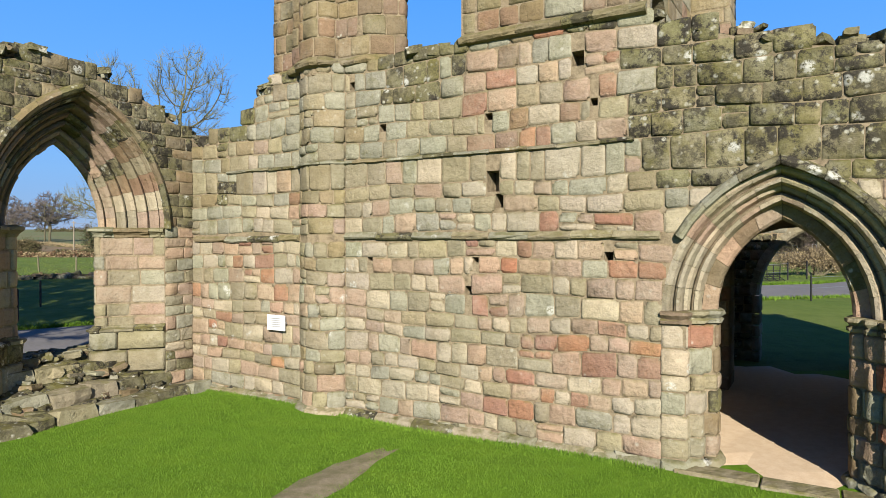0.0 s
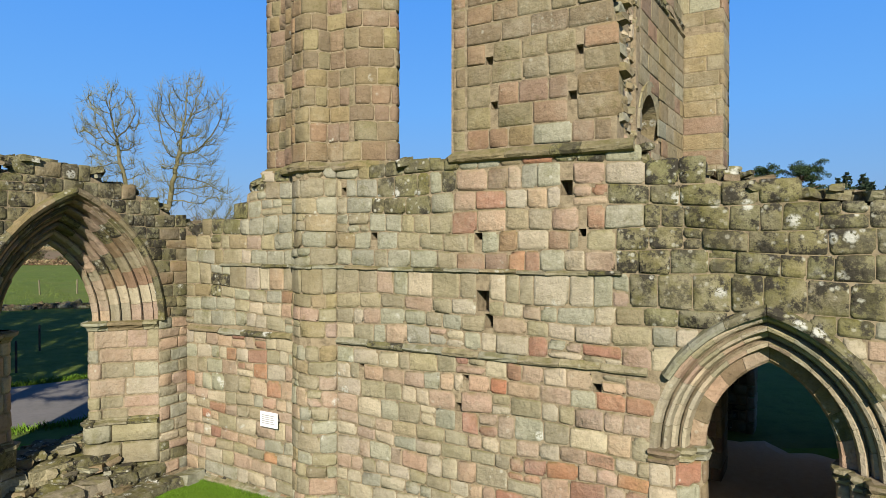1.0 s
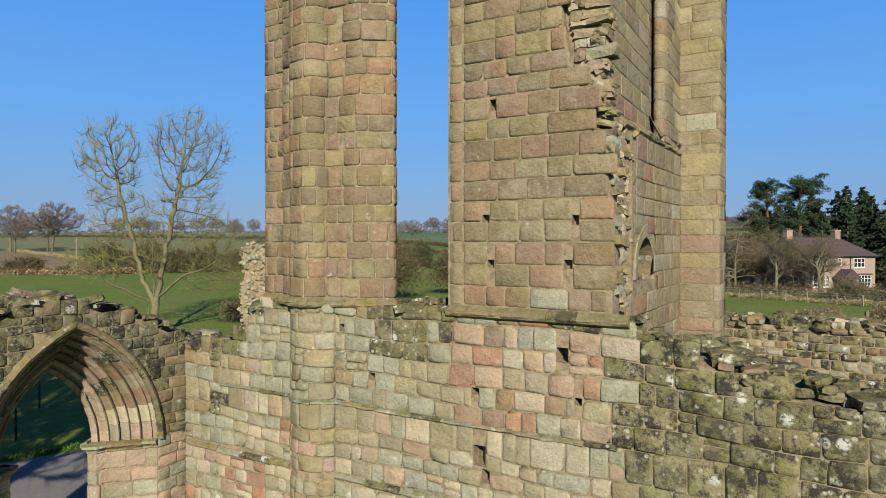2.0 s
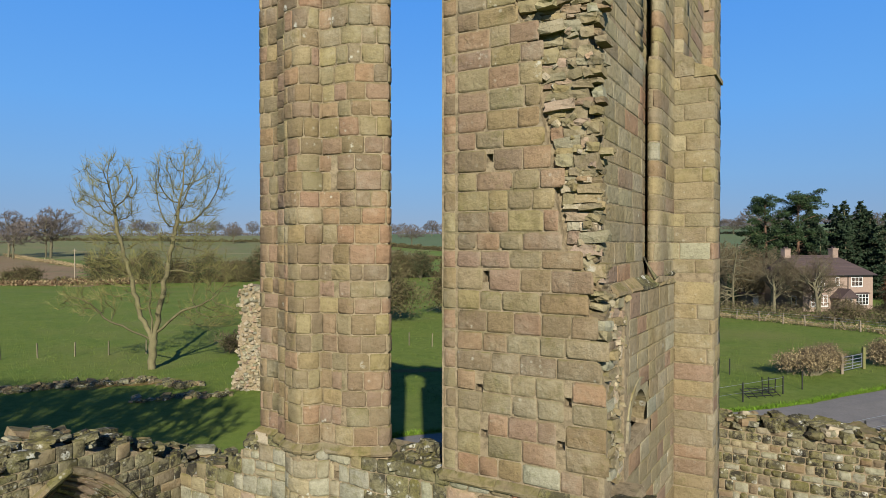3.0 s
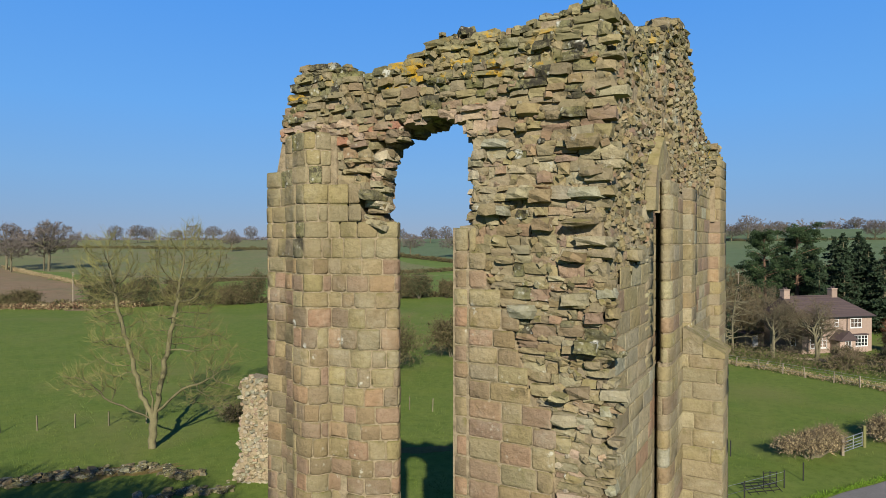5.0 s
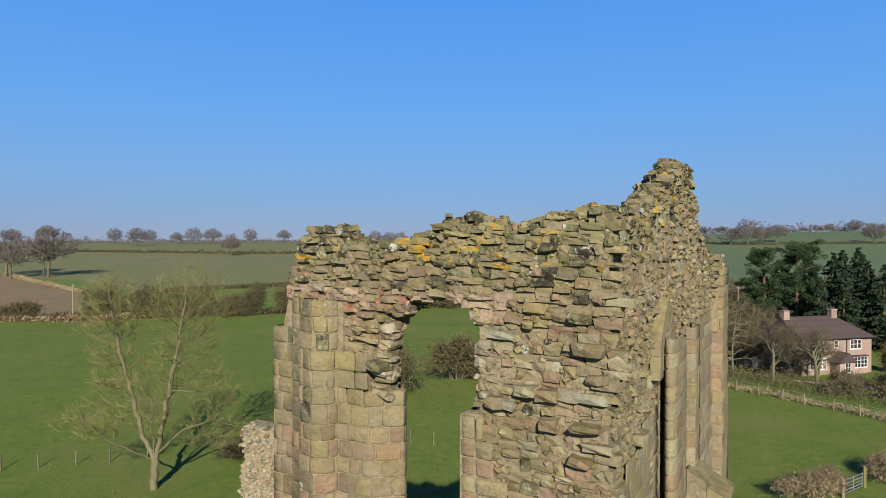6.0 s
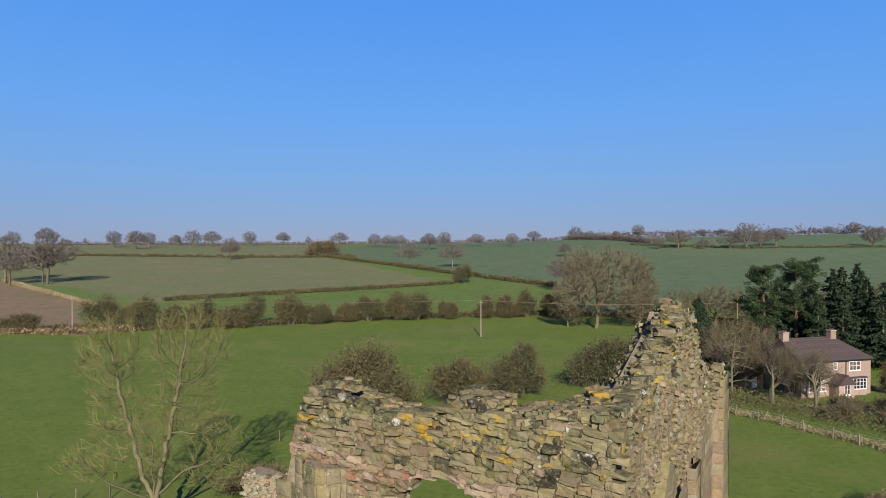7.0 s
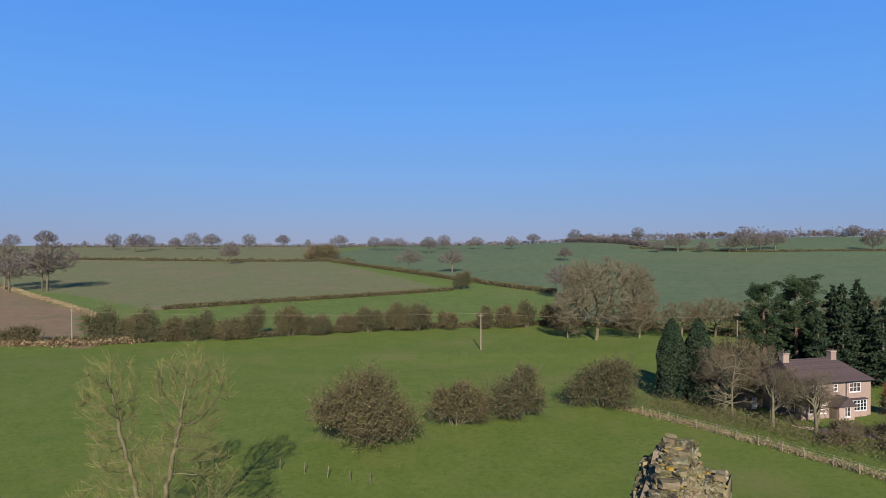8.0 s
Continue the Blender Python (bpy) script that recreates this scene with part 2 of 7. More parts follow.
SIGN_WHITE = simple("off-white sign panel", (0.78, 0.77, 0.74), (0.72, 0.71, 0.69), 0.5, 3.0, 0.3)
SIGN_INK = simple("grey sign print", (0.35, 0.35, 0.35), (0.4, 0.4, 0.4), 0.6, 3.0)


def glass():
    n = Nodes("window glass", 0.06, 0.5)
    n.b.inputs["IOR"].default_value = 1.5
    return n.done(n.mix(n.noise(1.5), (0.015, 0.018, 0.02), (0.03, 0.034, 0.038)))


GLASS = glass()


# ---------------------------------------------------------------- building helpers
def mesh_of(name, verts, faces, mats, which=None, smooth=True):
    me = bpy.data.meshes.new(name)
    me.from_pydata([tuple(v) for v in verts], [], faces)
    for m in mats:
        me.materials.append(m)
    if which is not None:
        me.polygons.foreach_set("material_index", which)
    if smooth:
        me.polygons.foreach_set("use_smooth", [True] * len(me.polygons) if smooth is True else smooth)
    me.update()
    return me


def part(name, data, material, parent, label=""):
    """One mesh (a bmesh, a mesh, or verts and faces) as a child of a thing or part."""
    if isinstance(data, bmesh.types.BMesh):
        me = bpy.data.meshes.new(name)
        bmesh.ops.recalc_face_normals(data, faces=data.faces)
        data.to_mesh(me)
        data.free()
        me.materials.append(material)
    elif isinstance(data, tuple):
        me = mesh_of(name, data[0], data[1], [material], smooth=False)
    else:
        me = data
    ob = new(name, me)
    ob.parent = parent
    return tagged(ob, label)


def thing(name, label, category, m=None, group="", kind=""):
    ob = new(name)
    ob.empty_display_size = 0.2
    ob.matrix_world = m or Matrix()
    return tagged(ob, label, category, group, kind)


def cuboid(bm, x0, x1, y0, y1, z0, z1, bevel=0.0, m=None):
    made = bmesh.ops.create_cube(bm, size=1)["verts"]
    for v in made:
        v.co = Vector(((x0 + x1) / 2 + v.co.x * (x1 - x0), (y0 + y1) / 2 + v.co.y * (y1 - y0), (z0 + z1) / 2 + v.co.z * (z1 - z0)))
        if m:
            v.co = m @ v.co
    if bevel:
        edges = list({e for v in made for e in v.link_edges})
        bmesh.ops.bevel(bm, geom=edges, offset=bevel, segments=1, affect="EDGES")
    return bm


def slab(x0, x1, y0, y1, z0, z1, bevel=0.0, m=None):
    return cuboid(bmesh.new(), x0, x1, y0, y1, z0, z1, bevel, m)


def prism(loops, lo, hi, at):
    """A solid whose outline (first loop) and holes lie in a plane; at(a, depth, b) maps it into the thing's space."""
    bm = bmesh.new()
    edges = []
    for loop in loops:
        vs = [bm.verts.new((a, 0, b)) for a, b in loop]
        edges += [bm.edges.new((vs[i], vs[(i + 1) % len(vs)])) for i in range(len(vs))]
    bmesh.ops.triangle_fill(bm, edges=edges, use_beauty=True)
    front = list(bm.faces)
    grown = bmesh.ops.extrude_face_region(bm, geom=front)["geom"]
    back = {v for v in grown if isinstance(v, bmesh.types.BMVert)}
    for v in bm.verts:
        v.co = Vector(at(v.co.x, hi if v in back else lo, v.co.z))
    return bm


class Path:
    """A line in plan along which stones are laid; outside lies to the right of the way it runs."""

    def __init__(self, *pts):
        self.p = np.array(pts, float)
        d = np.diff(self.p, axis=0)
        self.seg = np.hypot(d[:, 0], d[:, 1])
        self.at = np.concatenate([[0], np.cumsum(self.seg)])
        self.length = self.at[-1]
        n = np.stack([d[:, 1], -d[:, 0]], 1) / self.seg[:, None]
        vn = np.concatenate([n[:1], n[:-1] + n[1:], n[-1:]])
        self.n, self.vn = n, vn / np.maximum(np.hypot(vn[:, 0], vn[:, 1]), 0.5)[:, None]

    def point(self, t, off=0.0):
        i = int(np.clip(np.searchsorted(self.at, t, "right") - 1, 0, len(self.seg) - 1))
        if abs(t - self.at[i]) < 1e-6:
            nn = self.vn[i]
        elif abs(t - self.at[i + 1]) < 1e-6:
            nn = self.vn[i + 1]
        else:
            nn = self.n[i]
        f = (t - self.at[i]) / self.seg[i]
        return self.p[i] * (1 - f) + self.p[i + 1] * f + nn * off

    def where(self, s):
        """The distance along the path at which its first coordinate reaches s."""
        return float(np.interp(s, self.p[:, 0], self.at))


def block(path, a, b, z0, z1, out, rng, gap=0.012, edge=0.014, rough=0.006, wave=0.0, joint=1.0, warp=0.004):
    """One laid stone: a worn, cushioned face that rises out of the mortar along the path."""
    gap = gap * rng.uniform(0.6, 1.5)
    a, b, z0, z1 = a + gap * joint * 0.5, b - gap * joint * 0.5, z0 + gap * 0.5, z1 - gap * 0.5
    if b - a < 0.05:
        return None
    e = min(edge * rng.uniform(0.7, 1.4), (b - a) * 0.12)
    ez = min(e, (z1 - z0) * 0.12)
    inner = [v for v in path.at if a + e * 3.5 < v < b - e * 3.5]
    cols = [a, a + e, a + 3 * e, *inner, b - 3 * e, b - e, b]
    rows = [z0, z0 + ez, z0 + 3 * ez, z1 - 3 * ez, z1 - ez, z1]
    tilt, lean = rng.uniform(-1.0, 1.0) * rough, rng.uniform(-1.0, 1.0) * rough
    bent = rng.normal(0, warp, 4)
    chip = abs(rng.normal(0, warp * 1.6, (2, 2)))
    verts = []
    last = len(cols) - 1
    for j, level in enumerate(rows):
        fz = j / 5
        for i, t in enumerate(cols):
            z = level
            f = i / last
            ring = min(i, last - i, j, 5 - j)
            off = -0.006 if ring == 0 else (out + tilt * (2 * fz - 1) + lean * (2 * f - 1)) * (0.72 if ring == 1 else 1.0) + rng.normal(0, rough * 0.35)
            u = t + (bent[0] * (1 - f) + bent[1] * f) * (2 * fz - 1)
            if ring < 2 and min(i, last - i) < 2 and min(j, 5 - j) < 2:
                k = chip[int(f > 0.5), int(fz > 0.5)]
                u += k * (1 if f < 0.5 else -1)
                z += k * (1 if fz < 0.5 else -1)
            elif ring < 2:
                u += rng.normal(0, warp * 0.35) if min(i, last - i) < 2 else 0.0
                z += rng.normal(0, warp * 0.35) if min(j, 5 - j) < 2 else 0.0
            p = path.point(min(max(u, 0), path.length), off)
            dz = (bent[2] * (1 - fz) + bent[3] * fz) * (2 * f - 1) + wave * (math.sin(1.3 * t + 2 * z) + 0.7 * math.sin(3.1 * t + 5 * z))
            verts.append((p[0], p[1], z + dz))
    w = last + 1
    faces = [(j * w + i, j * w + i + 1, (j + 1) * w + i + 1, (j + 1) * w + i) for j in range(5) for i in range(last)]
    return verts, faces, [True] * len(faces)


def courses(z0, z1, lo, hi, rng):
    cuts = [z0]
    while cuts[-1] < z1 - lo * 0.7:
        cuts.append(min(cuts[-1] + rng.uniform(lo, hi), z1))
    if z1 - cuts[-1] > 0.01:
        cuts[-1] = z1
    return list(zip(cuts[:-1], cuts[1:]))


def lay(path, bands, spans, lengths, tone, out, rng, gap=0.012, edge=0.014, rough=0.006, skip=None, wave=0.0, split=0.0, joint=1.0, warp=0.004):
    """Lay coursed stones. spans(z0, z1): the stretches of the path to fill; tone(s, q, z): which stone."""
    made = []
    for z0, z1 in bands:
        for a, b in spans(z0, z1):
            t = a
            while t < b - 0.04:
                step = rng.uniform(*lengths)
                end = t + step
                if b - end < lengths[0] * 0.6:
                    end = b
                p = path.point((t + end) / 2)
                if not (skip and skip(p[0], p[1], (z0 + z1) / 2)):
                    o = out(p[0], (z0 + z1) / 2) if callable(out) else out
                    pieces = [(t, end, z0, z1)]
                    if rng.random() < split and z1 - z0 > 0.25:
                        zm = z0 + (z1 - z0) * rng.uniform(0.38, 0.62)
                        pieces = [(t, end, z0, zm), (t, end, zm, z1)]
                        if end - t > 0.4:
                            tm = t + (end - t) * rng.uniform(0.4, 0.6)
                            pieces = [(t, end, z0, zm), (t, tm, zm, z1), (tm, end, zm, z1)] if rng.random() < 0.5 else [(t, tm, z0, zm), (tm, end, z0, zm), (t, end, zm, z1)]
                    for pa, pb, za, zb in pieces:
                        hue = tone(p[0], p[1], (za + zb) / 2)
                        got = block(path, pa, pb, za, zb, o + abs(rng.normal(0, rough * 1.1)), rng, gap * (0.35 if hue == 5 else 1.0), edge, rough, wave, joint, warp)
                        if got:
                            made.append((got[0], got[1], hue, (p[0], p[1], (za + zb) / 2), got[2]))
                t = end
    return made


def rock_shapes(count, seed):
    rng = np.random.default_rng(seed)
    shapes = []
    for _ in range(count):
        bm = bmesh.new()
        bmesh.ops.create_cube(bm, size=1)
        bmesh.ops.subdivide_edges(bm, edges=list(bm.edges), cuts=1, use_grid_fill=True)
        vs = np.array([v.co for v in bm.verts])
        r = np.linalg.norm(vs, axis=1, keepdims=True)
        vs = vs * (1 - 0.12 * (r - 0.5) / 0.37) * (1 + rng.normal(0, 0.06, vs.shape))
        vs += rng.normal(0, 0.035, vs.shape)
        bm.verts.index_update()
        shapes.append((vs, [tuple(v.index for v in f.verts) for f in bm.faces]))
        bm.free()
    return shapes


ROCKS = rock_shapes(14, 3)


def rock(centre, size, rng, tone, turn=None, tilt=0.2):
    vs, fs = ROCKS[rng.integers(len(ROCKS))]
    e = Euler((rng.normal(0, tilt), rng.normal(0, tilt), rng.uniform(0, 6.28) if turn is None else turn + rng.normal(0, 0.07)))
    m = np.array(e.to_matrix())
    return (vs * np.array(size)) @ m.T + np.array(centre), fs, tone, tuple(centre), [False] * len(fs)


def emit(parent, stones, name, singles, rank, joined="stonework"):
    """The best-ranked stones become parts of their own, the rest one mesh."""
    order = sorted(range(len(stones)), key=lambda i: rank(stones[i][3]))
    for i in order[:singles]:
        v, f, tone, c, soft = stones[i]
        o = Vector(c)
        ob = new(name, mesh_of(name, [Vector(p) - o for p in v], f, [STONES[tone]], None, soft))
        ob.parent, ob.location = parent, o
    rest = order[singles:]
    if rest:
        vs, fs, ms, sm = [], [], [], []
        for i in rest:
            v, f, tone, c, soft = stones[i]
            sm += soft
            k = len(vs)
            vs += list(v)
            fs += [tuple(x + k for x in q) for q in f]
            ms += [tone] * len(f)
        ob = new(joined, mesh_of(joined, vs, fs, STONES, ms, sm))
        ob.parent = parent
        tagged(ob, kind="stuff")


def arch_point(c, r, side, f, top):
    """A point of a two-centred pointed arch: f runs from the springing (0) to the point (1)."""
    full = math.acos(max(-1, min(1, -c / r)))
    th = f * full
    return side * (c + r * math.cos(th)), r * math.sin(th)


def arch_loop(half, c, z_spring, z_floor, mid, steps=14):
    """The outline of a pointed opening: half its width, c: how far the centres lie past the middle (negative)."""
    r = half - c
    pts = [(mid + half, z_floor)]
    for i in range(steps + 1):
        x, z = arch_point(c, r, 1, i / steps, 0)
        pts.append((mid + x, z_spring + z))
    for i in range(steps - 1, -1, -1):
        x, z = arch_point(c, r, -1, i / steps, 0)
        pts.append((mid + x, z_spring + z))
    pts.append((mid - half, z_floor))
    return pts


def voussoirs(parent, name, half, c, mid, z_spring, profile, at, length, tone, rng, f_from=0.0, sides=(-1, 1), ragged=0.0):
    """A moulded order of an arch, stone by stone. profile: (offset from the arch line, depth) across the moulding."""
    for side in sides:
        r0 = half - c
        mean = r0 + sum(p[0] for p in profile) / len(profile)
        arc = mean * math.acos(-c / mean) * (1 - f_from)
        count = max(3, round(arc / length))
        for k in range(count):
            fa, fb = f_from + (1 - f_from) * k / count, f_from + (1 - f_from) * (k + 1) / count
            g = 0.004 / arc
            cuts = [fa + g * 0.3, fa + g, (fa + fb) / 2, fb - g, fb - g * 0.3]
            push = rng.normal(0, 0.005)
            torn = rng.uniform(-0.3, 1.0) * ragged if fa > 0.35 else 0.0
            verts = []
            for i, f in enumerate(cuts):
                shrink = 0.006 if i in (0, 4) else 0.0
                for o, depth in profile:
                    x, z = arch_point(c, r0 + max(o, min(torn, 0.2)) + shrink + rng.normal(0, 0.0025 + 0.1 * max(torn, 0)), side, f, 0)
                    verts.append(at(mid + x, depth + shrink + push, z_spring + z))
            w = len(profile)
            faces = [(i * w + j, i * w + j + 1, (i + 1) * w + j + 1, (i + 1) * w + j) for i in range(4) for j in range(w - 1)]
            ob = new(name, mesh_of(name, verts, faces, [STONES[tone(side, (fa + fb) / 2)]], None, False))
            ob.parent = parent


def ring_core(parent, half, c, mid, z_spring, profile, at, name="mortar_bed"):
    verts, faces = [], []
    w = len(profile)
    for side in (-1, 1):
        k = len(verts)
        for i in range(15):
            for o, depth in profile:
                x, z = arch_point(c, half - c + o + 0.014, side, i / 14, 0)
                verts.append(at(mid + x, depth + 0.014, z_spring + z))
        faces += [(k + i * w + j, k + i * w + j + 1, k + (i + 1) * w + j + 1, k + (i + 1) * w + j) for i in range(14) for j in range(w - 1)]
    part(name, mesh_of(name, verts, faces, [MORTAR]), None, parent)


# ---------------------------------------------------------------- the abbey: s along the wall, q behind its face
AB = Matrix(((0.862, 0.507, 0, 0.63), (-0.507, 0.862, 0, 9.12), (0, 0, 1, 0), (0, 0, 0, 1)))
STONES.append(LICHEN)
STONES.append(stone("dusky rose sandstone", (0.285, 0.193, 0.125), (0.288, 0.206, 0.133), 0.08, 0.1, 0.3))
STONES.append(stone("sandy tan sandstone", (0.295, 0.24, 0.142), (0.285, 0.238, 0.14), 0.12, 0.15, 0.3))
CRUST, ROSE, SAND = 8, 9, 10
front = lambda a, d, z: (a, d, z)
plan = lambda a, d, b: (a, b, d)


def pick(rng, **odds):
    names = {"buff": BUFF, "pink": PINK, "red": RED, "grey": GREY, "cream": CREAM, "mossy": MOSSY, "brown": BROWN, "tan": TAN, "crust": CRUST, "rose": ROSE, "sand": SAND}
    keys = list(odds)
    w = np.array([odds[k] for k in keys], float)
    return names[keys[rng.choice(len(keys), p=w / w.sum())]]


def moulding(parent, name, path, a, b, z, profile, tone, rng, length=0.7):
    """A moulded course along a path, in stones. profile: (out, height) from below upwards."""
    t = a
    while t < b - 0.05:
        end = min(t + rng.uniform(0.7, 1.3) * length, b)
        if b - end < length * 0.4:
            end = b
        cuts = sorted({t + 0.004, end - 0.004, *[v for v in path.at if t + 0.03 < v < end - 0.03], *np.linspace(t + 0.004, end - 0.004, 4)})
        drop, verts = rng.normal(0, 0.006), []
        for u in cuts:
            for o, h in profile:
                wear = rng.normal(0, 0.007)
                p = path.point(u, o + wear)
                verts.append((p[0], p[1], z + h + drop + rng.normal(0, 0.004)))
        w = len(profile)
        faces = [(i * w + j, i * w + j + 1, (i + 1) * w + j + 1, (i + 1) * w + j) for i in range(len(cuts) - 1) for j in range(w - 1)]
        faces += [tuple(range(w)), tuple(range((len(cuts) - 1) * w, len(cuts) * w))]
        ob = new(name, mesh_of(name, verts, faces, [STONES[tone(rng)]], smooth=False))
        ob.parent = parent
        t = end


def heap(rng, count, where, size, tone, tilt=0.2, flat=0.6):
    made = []
    for _ in range(count):
        c = where()
        k = size * rng.uniform(0.5, 1.5)
        made.append(rock(c, (k * rng.uniform(0.8, 1.6), k * rng.uniform(0.7, 1.2), k * flat * rng.uniform(0.6, 1.3)), rng, tone(c), None, tilt))
    return made


def rubble_face(rng, spans, z0, z1, surface, tone, heights=(0.07, 0.2), lengths=(0.14, 0.46), depth=0.34, along="s", bold=1.0):
    """Broken core work: thin, jutting, roughly coursed slabs. spans(z): stretches; surface(a, z): where the core's face lies."""
    made = []
    z = z0
    while z < z1:
        h = rng.uniform(*heights)
        for a, b in spans(z + h / 2):
            t = a
            while t < b:
                ln = rng.uniform(*lengths)
                if rng.random() > 0.04:
                    d = depth * rng.uniform(0.7, 1.2)
                    jut = abs(rng.normal(0.0, 0.04 * bold)) + (0.07 if rng.random() < 0.07 * bold else 0.0)
                    hh = h * rng.uniform(0.85, 1.35)
                    face = surface(t + ln / 2, z + h / 2) - jut
                    zz = z + h / 2 + rng.normal(0, 0.02)
                    if along == "s":
                        made.append(rock((t + ln / 2, face + d / 2 - 0.03, zz), (ln * 1.05, d, hh * 0.97), rng, tone(t, z), 0.0, 0.05))
                    else:
                        made.append(rock((face - d / 2 + 0.03, t + ln / 2, zz), (d, ln * 1.0, hh * 0.95), rng, tone(t, z), 0.0, 0.07))
                if rng.random() < 0.7:
                    k = rng.uniform(0.04, 0.1)
                    o = surface(t, z) + 0.02 - rng.uniform(0, 0.05)
                    spot = (t + rng.uniform(0, ln), z + rng.uniform(-0.02, h))
                    made.append(rock((spot[0], o, spot[1]) if along == "s" else (2 * surface(t, z) - o, spot[0], spot[1]), (k * 1.3, k * 1.3, k), rng, tone(t, z), None, 0.5))
                t += ln
        z += h
    return made


# ------------------------------------------------ the long wall with the doorway
DOOR, DOOR_SPRING, DOOR_C = 3.74, 1.95, -0.53
DOOR_IN, DOOR_OUT = 0.72, 1.30


def top_a(s):
    return float(np.interp(s, [-6.5, -5.9, -5.2, -4.76, -4.7, -4.15, 2.2, 2.28, 3.0, 3.9, 4.85, 7.2], [4.7, 4.8, 4.95, 5.2, 5.5, 5.72, 5.75, 5.5, 5.42, 5.12, 4.98, 4.9]))


HOLES_A = [(1.35, 5.25, 0.17, 0.2), (0.03, 4.61, 0.12, 0.1), (-1.84, 4.62, 0.13, 0.12), (1.57, 4.65, 0.1, 0.1), (1.77, 2.62, 0.12, 0.12),
           (-2.09, 2.55, 0.1, 0.08), (-0.18, 2.55, 0.1, 0.08), (-0.3, 2.1, 0.11, 0.13), (0.10, 3.68, 0.2, 0.3), (0.2, 3.4, 0.13, 0.2), (-2.45, 5.36, 0.1, 0.12)]


def rect(cx, cz, w, h):
    return [(cx - w / 2, cz - h / 2), (cx + w / 2, cz - h / 2), (cx + w / 2, cz + h / 2), (cx - w / 2, cz + h / 2)]


def minus_holes(spans, holes, z0, z1):
    for cx, cz, w, h in holes:
        if z1 > cz - h / 2 + 0.02 and z0 < cz + h / 2 - 0.02:
            cut = []
            for a, b in spans:
                if cx - w / 2 > a and cx + w / 2 < b:
                    cut += [(a, cx - w / 2), (cx + w / 2, b)]
                else:
                    cut.append((a, b))
            spans = cut
    return spans


def door_half(z):
    if z < DOOR_SPRING:
        return DOOR_OUT
    r = DOOR_OUT - DOOR_C
    k = r * r - (z - DOOR_SPRING) ** 2
    return DOOR_C + math.sqrt(k) if k > 0 else -1


def wall_south():
    rng = np.random.default_rng(11)
    w = thing("wall_south", "long ruined sandstone wall of mixed pink and buff blocks with a doorway", "wall", AB, kind="structure")
    outline = [(-7.6, -0.4), (18.0, -0.4)] + [(s, top_a(s) - 0.1) for s in (18.0, 7.2, 4.85, 3.9, 3.0, 2.28, 2.2, -4.15, -4.7, -4.76, -5.2, -5.9, -6.5)] + [(-7.6, 4.6)]
    hole = arch_loop(DOOR_OUT, DOOR_C, DOOR_SPRING, -0.3, DOOR)
    part("mortar_face", prism([outline, hole] + [rect(*h) for h in HOLES_A], 0.0, 0.3, front), MORTAR, w)
    part("wall_core", prism([outline, hole], 0.302, 1.35, front), MORTAR, w)
    shaft = [(-3.58, 0.02), (-3.46, -0.13), (-3.22, -0.24), (-2.96, -0.24), (-2.72, -0.13), (-2.6, 0.02)]
    part("shaft_core", prism([[(s, q + 0.01) for s, q in shaft]], -0.3, 5.7, plan), MORTAR, w)
    path = Path((-6.42, 0), (-3.58, 0), *shaft[1:-1], (-2.6, 0), (7.2, 0))
    bands = courses(-0.12, 2.83, 0.2, 0.31, rng) + courses(2.95, 4.12, 0.21, 0.31, rng) + courses(4.12, 5.78, 0.22, 0.32, rng)

    def spans(z0, z1):
        z = (z0 + z1) / 2
        cut = max(door_half(z0 + 0.05), door_half(z1 - 0.05) if z1 < DOOR_SPRING else -1)
        got = [(-6.42, DOOR - cut), (DOOR + cut, 7.2)] if cut > 0 else [(-6.42, 7.2)]
        got = minus_holes(got, HOLES_A, z0, z1)
        for cut in (-3.58, -2.6):
            got = [q for a, b in got for q in ([(a, cut), (cut, b)] if a < cut < b else [(a, b)])]
        return [(path.where(a), path.where(b)) for a, b in got]

    def tone(s, q, z):
        if z > top_a(s) - 0.25 and rng.random() < 0.55:
            return pick(rng, mossy=5, tan=1)
        if -3.6 < s < -2.58:
            return pick(rng, buff=4, sand=2.5, grey=2, pink=1)
        if s > 2.15 and z > 3.4:
            return pick(rng, mossy=14, tan=0.0 if z > 3.9 else 1.5, grey=0.0 if z > 3.9 else 1.5)
        if s < -4.9 and z > 2.9:
            return pick(rng, mossy=3.5 if z > 3.8 else 0.4, grey=3, buff=2.5, sand=1.5)
        if z > 4.12:
            if -0.3 < s < 2.2:
                return pick(rng, pink=3.4, red=0.9, grey=2.4, buff=1.4, cream=1, rose=0.5)
            if -1.9 < s <= -0.3 and z > 4.9:
                return pick(rng, mossy=8, grey=1)
            return pick(rng, grey=4.5, buff=3, sand=1.0, pink=0.4, cream=0.5)
        if z > 2.9:
            return pick(rng, buff=2.4, cream=3.0, grey=1.8, pink=2.0 if s > -0.3 else 0.8, red=1.0 if s > 0.2 else 0.1, rose=0.3)
        g = noise.noise(Vector((s * 0.6, z * 0.9, 3.7))) + (0.34 if -0.2 < s < 2.3 and 0.9 < z < 2.7 else 0.0) + (0.2 if s < -3.7 and z < 2.2 else 0.0)
        if g > 0.22:
            return pick(rng, pink=3.4, red=2.6, cream=1.0, buff=0.8)
        if g < -0.12:
            return pick(rng, cream=3.6, grey=2.2, buff=1.8, pink=0.9)
        return pick(rng, pink=3, red=0.8, cream=3.2, buff=1.8, grey=1.2)

    out = lambda s, z: 0.012
    skip = lambda s, q, z: z > top_a(s) + 0.02 or (z > 5.5 and s > 2.2)
